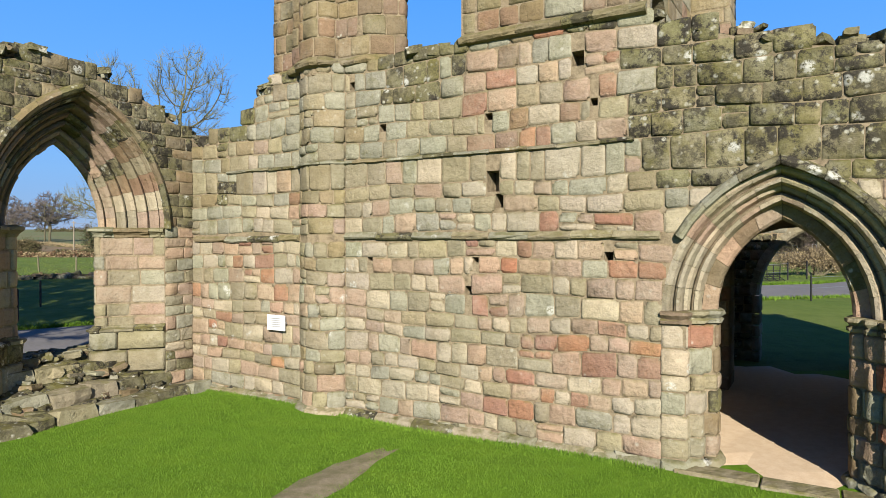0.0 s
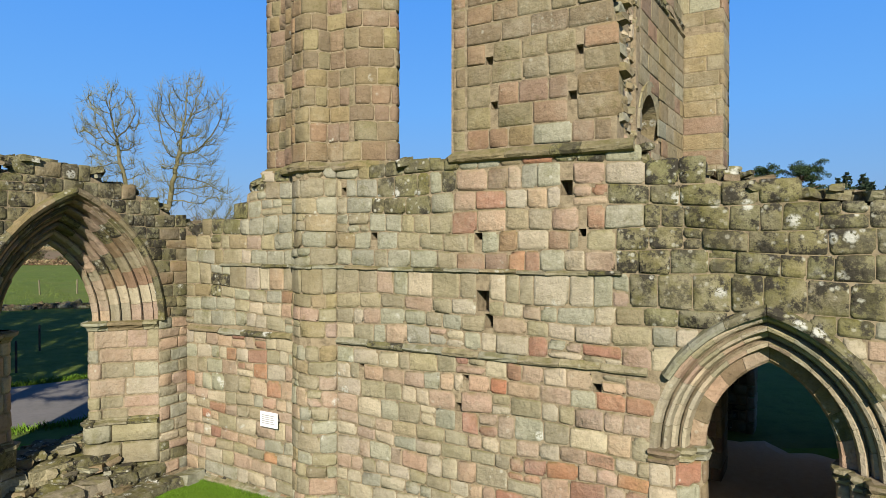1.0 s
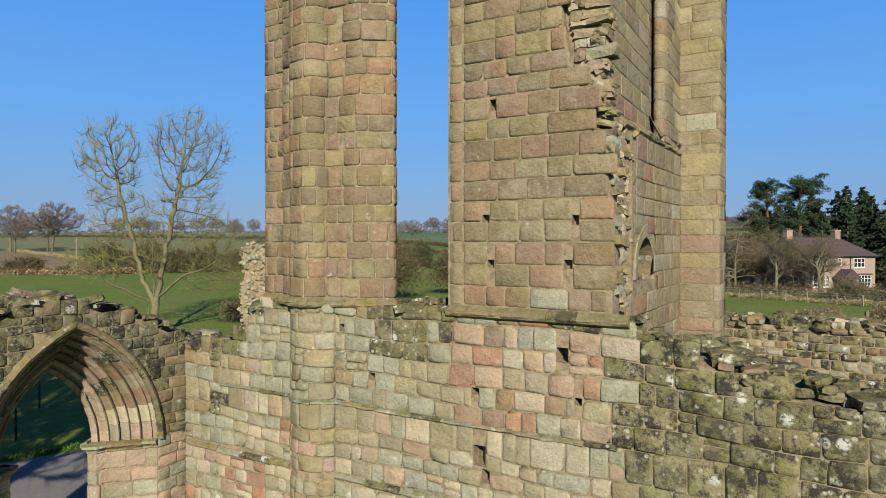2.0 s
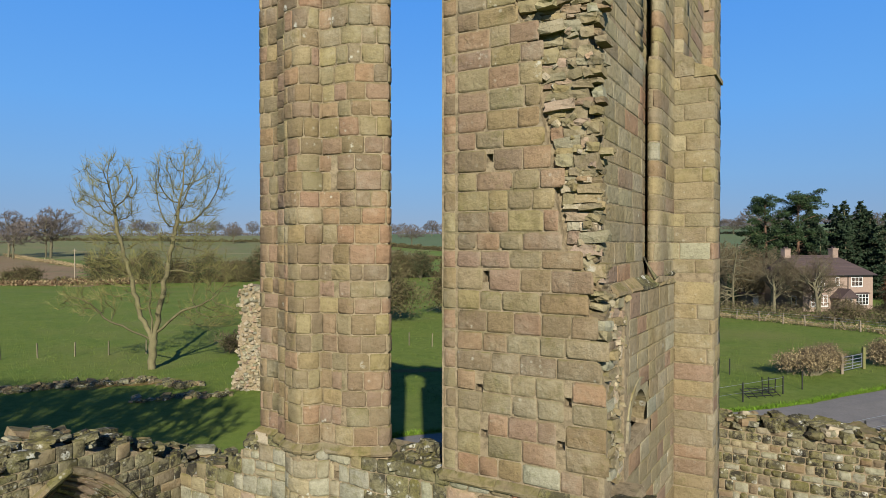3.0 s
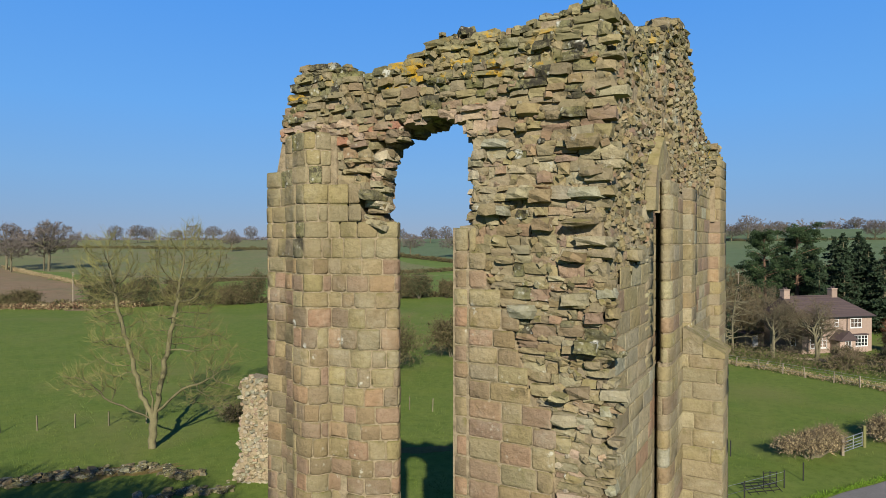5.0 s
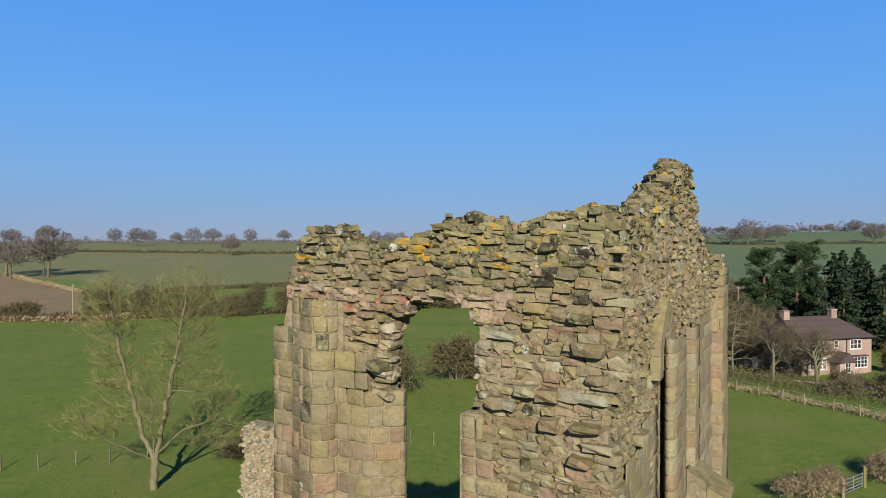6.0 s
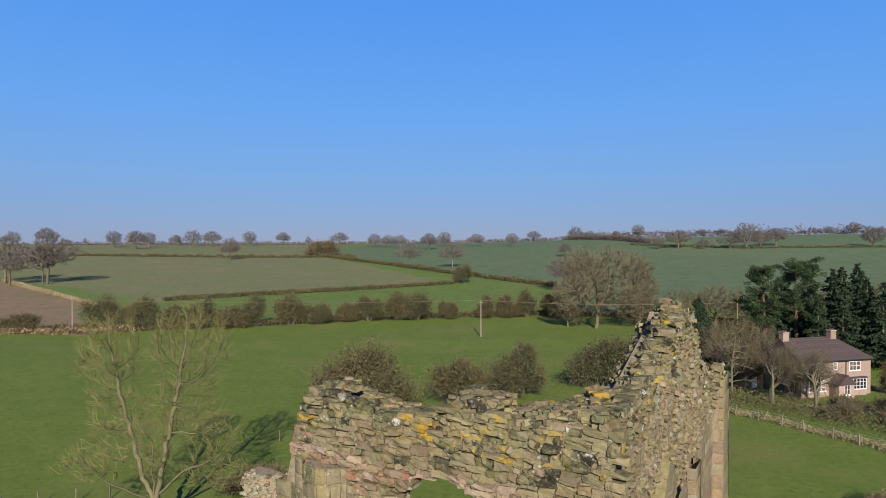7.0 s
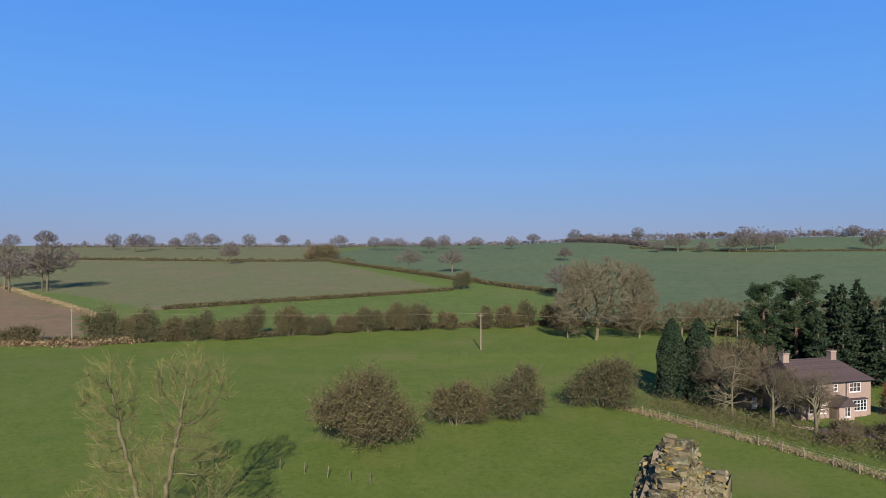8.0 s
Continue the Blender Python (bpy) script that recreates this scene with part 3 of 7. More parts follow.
    stones = lay(path, bands, spans, (0.2, 0.52), tone, out, rng, 0.006, 0.012, 0.010, skip, 0.024, 0.10, warp=0.010)
    stones += [rock((rng.uniform(-6.3, 7.2), 0.02, 0.0), (0.3, 0.16, 0.2), rng, pick(rng, mossy=1, buff=1, grey=1), 0.0) for _ in range(26)]
    stones = [s for s in stones if not (s[3][2] < 0.05 and DOOR - 1.25 < s[3][0] < DOOR + 1.25 and len(s[0]) == 26)]
    # the broken top, seen from above
    def on_top():
        s = rng.uniform(-6.6, 7.2)
        while -4.3 < s < 2.05 and not -1.5 < s < -0.4:
            s = rng.uniform(-6.6, 7.2)
        return (s, rng.uniform(0.08, 1.25), top_a(s) - 0.08 + rng.uniform(0, 0.15))
    stones += heap(rng, 420, on_top, 0.18, lambda c: pick(rng, mossy=9, brown=1.0), 0.15, 0.5)
    emit(w, stones, "stone", 300, lambda c: abs(c[0] - 0.6) + abs(c[2] - 1.6) * 0.8)
    drip = [(0.0, -0.01), (0.05, 0.0), (0.07, 0.025), (0.07, 0.05), (0.02, 0.10), (-0.02, 0.11)]
    worn = lambda r: pick(r, buff=2, grey=3, sand=1.5, mossy=0.6)
    moulding(w, "string_course", path, path.where(-6.3), path.where(-3.6), 2.82, drip, worn, rng)
    moulding(w, "string_course", path, path.where(-2.58), path.where(2.42), 2.86, drip, worn, rng)
    thin = [(0.02, -0.03), (0.055, -0.02), (0.055, 0.01), (0.0, 0.035)]
    moulding(w, "offset_course", path, path.where(-5.4), path.where(2.1), 4.11, thin, worn, rng, 0.55)
    # the doorway
    roll = [(0.26, 1.35), (0.0, 0.62), (0.0, 0.46), (0.03, 0.42), (0.10, 0.405), (0.17, 0.40)]
    mid = [(0.17, 0.42), (0.185, 0.30), (0.20, 0.225), (0.245, 0.21), (0.27, 0.25), (0.285, 0.34), (0.305, 0.26), (0.32, 0.20), (0.36, 0.19)]
    outer = [(0.36, 0.22), (0.375, 0.12), (0.39, 0.06), (0.425, 0.045), (0.45, 0.08), (0.465, 0.17), (0.485, 0.10), (0.50, 0.03), (0.53, 0.0), (0.58, 0.0)]
    hood = [(0.56, 0.0), (0.57, -0.10), (0.61, -0.12), (0.66, -0.09), (0.70, 0.01)]
    ring_core(w, DOOR_IN, DOOR_C, DOOR, DOOR_SPRING, roll + mid + outer, front)
    shade = lambda side, f: pick(rng, cream=5, buff=1.2, pink=1.0, grey=1.2)
    voussoirs(w, "voussoir", DOOR_IN, DOOR_C, DOOR, DOOR_SPRING, roll, front, 0.30, lambda a, b: pick(rng, brown=3, mossy=1.2, pink=1, buff=1), rng)
    voussoirs(w, "voussoir", DOOR_IN, DOOR_C, DOOR, DOOR_SPRING, mid, front, 0.27, shade, rng)
    voussoirs(w, "voussoir", DOOR_IN, DOOR_C, DOOR, DOOR_SPRING, outer, front, 0.29, shade, rng)
    voussoirs(w, "hood_mould", DOOR_IN, DOOR_C, DOOR, DOOR_SPRING, hood, front, 0.42, lambda a, b: pick(rng, grey=2, mossy=2, buff=1), rng, 0.40)
    for side in (-1, 1):
        pts = [(DOOR_OUT + 0.02, 0.0), (1.02, 0.0), (1.0, 0.17), (0.87, 0.2), (0.85, 0.34), (0.72, 0.38), (0.71, 0.55), (0.98, 1.35)]
        line = [(DOOR + side * a, b) for a, b in pts]
        poly = line + [(DOOR + side * (DOOR_OUT + 0.02), 1.35)]
        part("jamb_core", prism([poly], -0.3, DOOR_SPRING, plan), MORTAR, w)
        p = Path(*(line if side < 0 else line[::-1]))
        bands_j = courses(0.12, 1.78, 0.2, 0.34, rng)
        st = lay(p, bands_j, lambda a, b: [(0.0, p.length)], (0.28, 0.5), lambda s, q, z: pick(rng, pink=2.5, red=2.2, cream=2, buff=1.5, grey=1) if q < 0.3 else pick(rng, brown=2, mossy=1, pink=1), 0.02, rng, 0.008, 0.014, 0.008)
        st += lay(p, [(-0.2, 0.12)], lambda a, b: [(0.0, p.length)], (0.5, 0.8), lambda s, q, z: pick(rng, buff=2, grey=2, cream=1), 0.08, rng)
        emit(w, st, "jamb_stone", 60, lambda c: -c[2])
        moulding(w, "impost", p, 0.0, p.length, 1.78, [(0.0, 0.0), (0.05, 0.01), (0.055, 0.05), (0.02, 0.07), (0.07, 0.12), (0.07, 0.16), (0.0, 0.175)], lambda r: pick(r, buff=2, brown=2, grey=1), rng, 0.45)
    sill = [(DOOR - 1.15, -0.12), (DOOR - 0.2, -0.16), (DOOR + 0.6, -0.14), (DOOR + 1.3, -0.16)]
    for (a, q), (b, _) in zip(sill[:-1], sill[1:]):
        part("threshold_stone", slab(a + 0.01, b - 0.01, q, q + 0.34, -0.2, 0.035 + rng.uniform(-0.01, 0.012), 0.015), STONES[BUFF], w)
    # the sunk course at the foot
    foot = Path((-6.3, 0), (-3.6, 0), *shaft[1:-1], (-2.6, 0), (2.44, 0))
    moulding(w, "plinth", foot, 0.0, foot.length, -0.12, [(0.12, 0.0), (0.13, 0.12), (0.10, 0.17), (0.0, 0.22)], lambda r: pick(r, buff=2, grey=2, mossy=1, cream=1), rng, 0.6)
    return w


def wall_sign():
    m = AB @ pose(-4.07, -0.10, 1.395)
    s = thing("wall_sign", "small off-white notice panel fixed to the sandstone wall", "sign", m)
    part("panel", slab(-0.21, 0.21, -0.012, 0.012, -0.135, 0.135, 0.004), SIGN_WHITE, s)
    for i in range(5):
        part("text_bar", slab(-0.16, 0.16 - 0.05 * (i % 2), -0.016, -0.0135, 0.07 - 0.035 * i, 0.082 - 0.035 * i), SIGN_INK, s)
    for x in (-0.18, 0.18):
        part("bracket", slab(x - 0.012, x + 0.012, 0.012, 0.07, -0.02, 0.02), GALV, s)


# ------------------------------------------------ the wall with the great arch
WB_MID, WB_SPRING, WB_C, WB_IN = -2.15, 3.06, -0.9, 0.79
west = lambda a, d, z: (-6.4 - d, a, z)


def wall_west():
    rng = np.random.default_rng(23)
    w = thing("wall_west", "ruined dark mossy sandstone wall with a great moulded pointed arch", "wall", AB, kind="structure")
    top = lambda q: float(np.interp(q, [-6.5, -3.4, -2.9, -2.0, -1.6, -0.95, -0.5, 0, 1.3], [5.45, 5.62, 5.8, 5.78, 5.6, 5.45, 5.2, 4.95, 4.6]))
    outline = [(1.3, -0.4), (-6.5, -0.4)] + [(q, top(q) - 0.1) for q in (-6.5, -3.4, -2.9, -2.0, -1.6, -0.95, -0.5, 0, 1.3)]
    half = WB_IN + 0.74
    part("wall_core", prism([outline, arch_loop(half, WB_C, WB_SPRING, -0.3, WB_MID)], 0.0, 1.3, west), MORTAR, w)
    path = Path((-6.4, -6.5), (-6.4, -0.0))

    def spans(z0, z1):
        z = (z0 + z1) / 2
        r = half - WB_C
        k = r * r - max(0.0, z0 + 0.05 - WB_SPRING) ** 2
        x = WB_C + math.sqrt(k) if k > 0 else -1
        lo, hi = (WB_MID - x, WB_MID + x)
        got = [(-6.5, lo), (hi, 0.0)] if x > 0 else [(-6.5, 0.0)]
        return [(a + 6.5, b + 6.5) for a, b in got]

    tone = lambda s, q, z: pick(rng, mossy=9, brown=1.2, tan=0.8) if z > 3.0 else pick(rng, buff=2, grey=2, pink=1.5, cream=1, mossy=0.8)
    bands = courses(0.1, 5.85, 0.17, 0.27, rng)
    st = lay(path, bands, spans, (0.2, 0.46), tone, 0.010, rng, 0.007, 0.010, 0.007, lambda s, q, z: z > top(q), 0.02, 0.12, warp=0.009)
    st += heap(rng, 150, lambda: (lambda q: (-6.4 - rng.uniform(0.05, 1.2), q, top(q) - 0.06 + rng.uniform(0, 0.17)))(rng.uniform(-6.4, 1.2)), 0.25, lambda c: pick(rng, mossy=5, grey=1, brown=1), 0.12, 0.4)
    prof = [(0.5, 1.3), (0.0, 0.9), (0.0, 0.84), (0.05, 0.78), (0.075, 0.80), (0.10, 0.88), (0.125, 0.80), (0.14, 0.70), (0.19, 0.66), (0.22, 0.68)]
    prof2 = [(0.22, 0.68), (0.245, 0.70), (0.26, 0.56), (0.29, 0.50), (0.325, 0.52), (0.345, 0.64), (0.37, 0.54), (0.385, 0.43), (0.43, 0.38), (0.46, 0.40)]
    prof3 = [(0.46, 0.40), (0.48, 0.42), (0.495, 0.28), (0.53, 0.21), (0.565, 0.23), (0.585, 0.36), (0.61, 0.26), (0.625, 0.12), (0.67, 0.06), (0.70, 0.10), (0.72, 0.02), (0.75, 0.0)]
    hood = [(0.73, 0.0), (0.74, -0.07), (0.79, -0.10), (0.84, -0.07), (0.88, 0.01)]
    ring_core(w, WB_IN, WB_C, WB_MID, WB_SPRING, prof + prof2 + prof3, west)
    inner = lambda a, b: pick(rng, pink=3, brown=2, buff=1.2, cream=0.8)
    warm = lambda a, b: pick(rng, cream=1.2, pink=3, buff=1.2, rose=0.8) if b < 0.5 else pick(rng, brown=2, rose=1.5, pink=0.6, mossy=2)
    voussoirs(w, "voussoir", WB_IN, WB_C, WB_MID, WB_SPRING, prof, west, 0.2, inner, rng, ragged=0.15)
    voussoirs(w, "voussoir", WB_IN, WB_C, WB_MID, WB_SPRING, prof2, west, 0.3, warm, rng)
    voussoirs(w, "voussoir", WB_IN, WB_C, WB_MID, WB_SPRING, prof3, west, 0.33, warm, rng)
    voussoirs(w, "hood_mould", WB_IN, WB_C, WB_MID, WB_SPRING, hood, west, 0.45, lambda a, b: pick(rng, mossy=2, brown=2, tan=1), rng)
    o = half
    right = [(-7.7, WB_MID + 1.25), (-7.32, WB_MID + 0.79), (-7.26, WB_MID + 0.70), (-7.16, WB_MID + 0.66), (-7.06, WB_MID + 0.74), (-7.05, WB_MID + 0.9), (-6.46, WB_MID + o - 0.02), (-6.4, WB_MID + o + 0.02)]
    left = [(s, 2 * WB_MID - q) for s, q in right][::-1]
    for line in (right, left):
        edge = line[-1] if line is right else line[0]
        poly = line + ([(-7.7, edge[1])] if line is right else [(-7.7, line[0][1])])
        part("jamb_core", prism([poly], -0.3, WB_SPRING, plan), MORTAR, w)
        p = Path(*line)
        st += lay(p, courses(1.22, 2.92, 0.22, 0.34, rng), lambda a, b: [(0, p.length)], (0.34, 0.62), lambda s, q, z: pick(rng, cream=3, pink=2.6, buff=1.2, grey=0.4), 0.012, rng, 0.012, 0.014, 0.005)
        st += lay(p, courses(0.42, 1.22, 0.36, 0.44, rng), lambda a, b: [(0, p.length)], (0.5, 0.8), lambda s, q, z: pick(rng, buff=2, mossy=1.5, grey=1), 0.10, rng)
        st += lay(p, courses(-0.1, 0.42, 0.2, 0.28, rng), lambda a, b: [(0, p.length)], (0.3, 0.6), lambda s, q, z: pick(rng, buff=2, mossy=1.5, cream=1), 0.04, rng, 0.03, 0.03, 0.02)
        moulding(w, "impost", p, 0.0, p.length, 2.88, [(0.0, 0.0), (0.03, 0.02), (0.04, 0.06), (0.09, 0.10), (0.13, 0.12), (0.13, 0.17), (0.02, 0.2)], lambda r: pick(r, brown=2, buff=1, grey=1), rng, 0.5)
        moulding(w, "plinth_mould", p, 0.0, p.length, 1.16, [(0.10, 0.0), (0.14, 0.02), (0.14, 0.06), (0.05, 0.09), (0.04, 0.12), (0.0, 0.13)], lambda r: pick(r, mossy=2, buff=2), rng, 0.5)
    # broken masonry and steps in the opening
    part("rubble_bed", prism([[(-6.25, -0.3), (-8.3, -0.3), (-8.3, 0.72), (-7.4, 0.75), (-6.8, 0.4), (-6.25, 0.06)]], -4.6, -0.7, lambda a, d, b: (a, d, b)), STONES[MOSSY], w)
    h = lambda s: float(np.interp(s, [-8.3, -7.4, -6.8, -6.25, -6.0], [0.72, 0.75, 0.4, 0.06, 0.0]))
    def bed():
        s, q = rng.uniform(-8.25, -6.1), rng.uniform(-4.6, -0.75)
        return (s, q, h(s) + rng.uniform(-0.02, 0.07))
    st += heap(rng, 300, bed, 0.24, lambda c: pick(rng, mossy=6, brown=1.5, grey=1, buff=0.6), 0.12, 0.4)
    for s0, z0, lo, hi in ((-6.0, 0.05, -4.7, -0.5), (-6.5, 0.26, -4.6, -0.9), (-7.1, 0.55, -4.5, -1.2)):
        q = lo
        while q < hi:
            ln = rng.uniform(0.35, 0.8)
            st.append(rock((s0 + rng.normal(0, 0.05), q + ln / 2, z0 + rng.normal(0, 0.02)), (0.42, ln * 1.05, 0.26), rng, pick(rng, buff=1.5, grey=1.5, mossy=3, brown=1), 0.0, 0.04))
            q += ln
    emit(w, st, "stone", 300, lambda c: abs(c[1] + 1.0) + abs(c[2] - 3) * 0.4)


# ------------------------------------------------ the tower of the transept
HOLES_T = [(-2.32, 6.38, 0.1, 0.1), (-2.31, 6.97, 0.1, 0.12), (1.53, 7.06, 0.1, 0.13), (1.43, 6.47, 0.12, 0.12), (0.2, 7.1, 0.12, 0.12), (0.28, 6.46, 0.11, 0.11),
           (-2.51, 10.4, 0.11, 0.12), (-2.46, 8.51, 0.09, 0.09), (0.37, 10.39, 0.11, 0.12), (0.31, 8.71, 0.1, 0.16)]


def facing_edge(z):
    """How far to the right the squared facing of the tower's front still stands."""
    return float(np.interp(z, [5.7, 6.5, 7.5, 8.3, 9.2, 10.2, 11.0, 12.0, 12.5, 12.8, 13.3, 14.0, 14.7], [2.02, 2.02, 1.98, 1.88, 1.56, 1.4, 1.24, 1.1, 0.82, 0.7, 0.58, 0.16, -0.3]))


def side_top(q):
    return float(np.interp(q, [0, 1.4, 2.0, 2.6, 3.1, 4.2, 4.7, 5.3, 5.9, 6.6, 7.5, 9.6, 10.4], [17.7, 17.7, 17.8, 18.0, 18.15, 18.5, 18.82, 18.82, 18.2, 17.5, 17.1, 16.85, 16.4]))


def side_face(q):
    """Up to where the side wall keeps its squared facing."""
    return float(np.interp(q, [0.4, 2.4, 2.9, 3.3, 4.7, 5.0, 8.8, 9.0, 10.4], [13.9, 14.5, 15.4, 15.5, 15.4, 15.6, 15.8, 16.6, 16.5]))


def transept_tower():
    rng = np.random.default_rng(37)
    t = thing("transept_tower", "tall roofless brown sandstone tower with window gap and broken top", "ruin", AB)
    tops = [(1.75, 17.85), (0.9, 17.88), (0.55, 17.7), (0.0, 17.55), (-0.2, 17.82), (-0.75, 17.82), (-0.95, 17.45), (-2.2, 17.3), (-2.7, 17.5), (-3.5, 17.65), (-3.75, 17.3), (-4.0, 16.6), (-4.15, 16), (-4.35, 15.3)]
    gap = [(-2.05, 5.55), (-2.05, 14.6), (-2.28, 14.65), (-2.24, 15.3), (-2.1, 15.9), (-1.84, 16.22), (-1.3, 16.46), (-0.75, 16.48), (-0.36, 16.32), (-0.17, 15.95), (-0.16, 14.65), (-0.42, 14.6), (-0.42, 5.55)]
    sunk = [(a, b - 0.35) for a, b in tops]
    loop = [(1.75, 5.6)] + sunk + [(-4.35, 5.6)] + gap
    part("rubble_core", prism([loop], 0.162, 0.62, front), MORTAR, t)
    part("rubble_core", prism([[(-0.1, 5.6), (1.75, 5.6), (1.75, 17.35), (0.9, 17.4), (-0.1, 17.05)]], 0.135, 0.161, front), MORTAR, t)
    wide = [(-2.4, 5.55), (-2.4, 14.6), (-2.75, 14.7), (-2.7, 15.6), (-2.3, 16.2), (-1.6, 16.54), (-0.75, 16.56), (-0.36, 16.4), (-0.17, 15.95), (-0.16, 14.65), (-0.42, 14.6), (-0.42, 5.55)]
    part("rubble_core", prism([[(1.75, 5.6)] + sunk + [(-4.35, 5.6)] + wide], 0.622, 1.3, front), MORTAR, t)
    zs = np.linspace(5.6, 14.7, 16)
    face_r = [(-0.42, 5.6)] + [(facing_edge(z) - (0.12 if z > 7.6 else 0.0), z) for z in zs[:-1]] + [(-0.42, 14.7)]
    part("facing_bed", prism([face_r] + [rect(*h) for h in HOLES_T if h[0] > -1], 0.0, 0.318, front), MORTAR, t)
    left = [(-4.35, 0.15), (-3.85, 0.15), (-3.75, 0.0), (-3.5, -0.05), (-3.4, -0.2), (-3.05, -0.28), (-2.85, -0.2), (-2.75, 0.02), (-2.16, 0.05), (-1.69, 0.40), (-1.75, 0.55)]
    part("pier_bed", prism([left + [(-2.4, 1.3), (-4.35, 1.3)]], 5.55, 14.7, plan), MORTAR, t)
    part("pier_bed", prism([left[:8] + [(-2.65, 0.03), (-2.65, 1.3), (-4.35, 1.3)]], 14.7, 15.6, plan), MORTAR, t)
    part("pier_bed", prism([left[2:8] + [(-2.65, 0.03), (-2.65, 1.3), (-3.75, 1.3)]], 15.6, 16.25, plan), MORTAR, t)
    # the side wall runs back from the corner
    prof_side = [(0.3, -0.3), (10.4, -0.3)] + [(q, side_top(q) - 0.1) for q in (10.4, 9.6, 8.0, 6.6, 5.9, 5.3, 4.7, 4.2, 2.8, 2.3, 1.8, 1.2, 0.3)]
    part("side_core", prism([[(a, min(b, 17.2)) for a, b in prof_side]], 0.55, 1.0, lambda a, d, b: (d, a, b)), MORTAR, t)
    for s0, s1, down in ((1.0, 1.25, 0.55), (1.251, 1.6, 0.06), (1.601, 1.74, 0.1)):
        hole = [arch_loop(0.6, -0.05, 6.2, 6.15, 2.2)] if s0 > 1.2 else []
        part("side_core", prism([[(a, b - down if b > 5 else b) for a, b in prof_side]] + hole, s0, s1, lambda a, d, b: (d, a, b)), MORTAR, t)
    for q0, q1, z0, s1 in ((0.4, 2.9, 13.5, 1.77), (2.901, 3.3, 15.7, 1.8), (3.301, 8.95, 15.0, 1.87), (8.951, 10.35, 15.0, 2.02)):
        qs = np.linspace(q1, q0, 7)
        part("side_core", prism([[(q0, z0), (q1, z0)] + [(q, side_top(q) - 0.42) for q in qs]], 1.741, s1, lambda a, d, b: (d, a, b)), MORTAR, t)
    low = [(1.85, 0.42), (1.81, 2.9), (1.77, 3.0), (1.75, 3.75), (1.80, 3.75), (1.82, 3.25), (1.86, 3.15), (1.94, 3.14), (2.0, 3.2), (2.03, 3.4), (2.0, 4.68), (2.70, 4.68), (2.70, 5.6), (1.9, 5.6), (1.9, 9.0), (2.12, 9.0), (2.12, 10.3), (1.5, 10.4)]
    high = [(1.85, 0.42), (1.81, 2.9), (1.77, 3.0), (1.72, 3.75), (1.82, 3.75), (1.87, 3.27), (1.93, 3.19), (2.0, 3.24), (2.04, 3.4), (1.98, 4.7), (1.92, 5.0), (2.08, 5.05), (2.08, 5.7), (1.9, 5.75), (1.9, 9.0), (2.12, 9.0), (2.12, 10.3), (1.5, 10.4)]
    foot = [(1.93, 1.35), (2.0, 4.68), (2.70, 4.68), (2.70, 5.6), (1.9, 5.6), (1.9, 9.0), (2.12, 9.0), (2.12, 10.3), (1.5, 10.4)]
    part("side_bed", prism([[(1.96, 3.0)] + foot[1:] + [(1.4, 10.4), (1.4, 3.0)]], -0.3, 8.5, plan), MORTAR, t)
    niche = arch_loop(0.6, -0.05, 6.2, 6.15, 2.2)
    part("side_bed", prism([[(1.3, -0.3), (3.0, -0.3), (3.0, 8.5), (1.3, 8.5)], niche], 1.6, 1.935, lambda a, d, b: (d, a, b)), MORTAR, t)
    part("torn_bed", prism([[(1.4, 0.3), (1.86, 0.3), (1.86, 1.3), (1.4, 1.3)]], -0.3, 8.5, plan), MORTAR, t)
    part("side_bed", prism([low + [(1.4, 10.4), (1.4, 0.42)]], 8.502, 12.4, plan), MORTAR, t)
    part("side_bed", prism([high + [(1.4, 10.4), (1.4, 0.42)]], 12.4, 13.9, plan), MORTAR, t)
    part("side_bed", prism([high[2:] + [(1.4, 10.4), (1.4, 3.0)]], 13.9, 15.4, plan), MORTAR, t)
    st = []
    warm = lambda s, q, z: pick(rng, mossy=0.7, grey=0.15, tan=3.8, sand=1.2) if z > 14.2 else pick(rng, brown=3.4, rose=3.4 if s > -2.6 else 2.0, tan=3.0, sand=1.2)
    rtone = lambda s, q, z: pick(rng, brown=2.2, rose=3.6, tan=2.8, sand=2.4, grey=0.2, mossy=0.3 if s > 1.2 else 0.05)
    pl = Path((-4.35, 1.3), *left, (-2.4, 1.3))
    def spans_l(z0, z1):
        cut = minus_holes([(-4.35, -1.69)], HOLES_T, z0, z1)
        got = []
        for i, (a, b) in enumerate(cut):
            got.append((0 if i == 0 else pl_at(a), pl.length if i == len(cut) - 1 else pl_at(b)))
        for k in (3, 5, 8):
            c = pl.at[k] + rng.choice((0.0, 0.09 if k == 5 else -0.06))
            got = [q for a, b in got for q in ([(a, c), (c, b)] if a + 0.05 < c < b - 0.05 else [(a, b)])]
        return got
    pl_at = lambda s: float(np.interp(s, pl.p[1:-2, 0], pl.at[1:-2]))
    bands = courses(5.85, 16.3, 0.26, 0.35, rng)
    pier_top = lambda s: 15.7 if s < -3.8 else 16.35 if s < -2.6 else 15.3 if s < -2.15 else 14.75
    st += lay(pl, bands, spans_l, (0.22, 0.44), warm, 0.014, rng, 0.008, 0.011, 0.006, lambda s, q, z: z > pier_top(s) or q > 0.9 and z > 14.7, warp=0.007)
    pr = Path((-0.45, 1.3), (-0.45, 0.12), (-0.37, 0.0), (-0.21, 0.0), (-0.185, 0.06), (-0.16, 0.0), (2.3, 0.0))
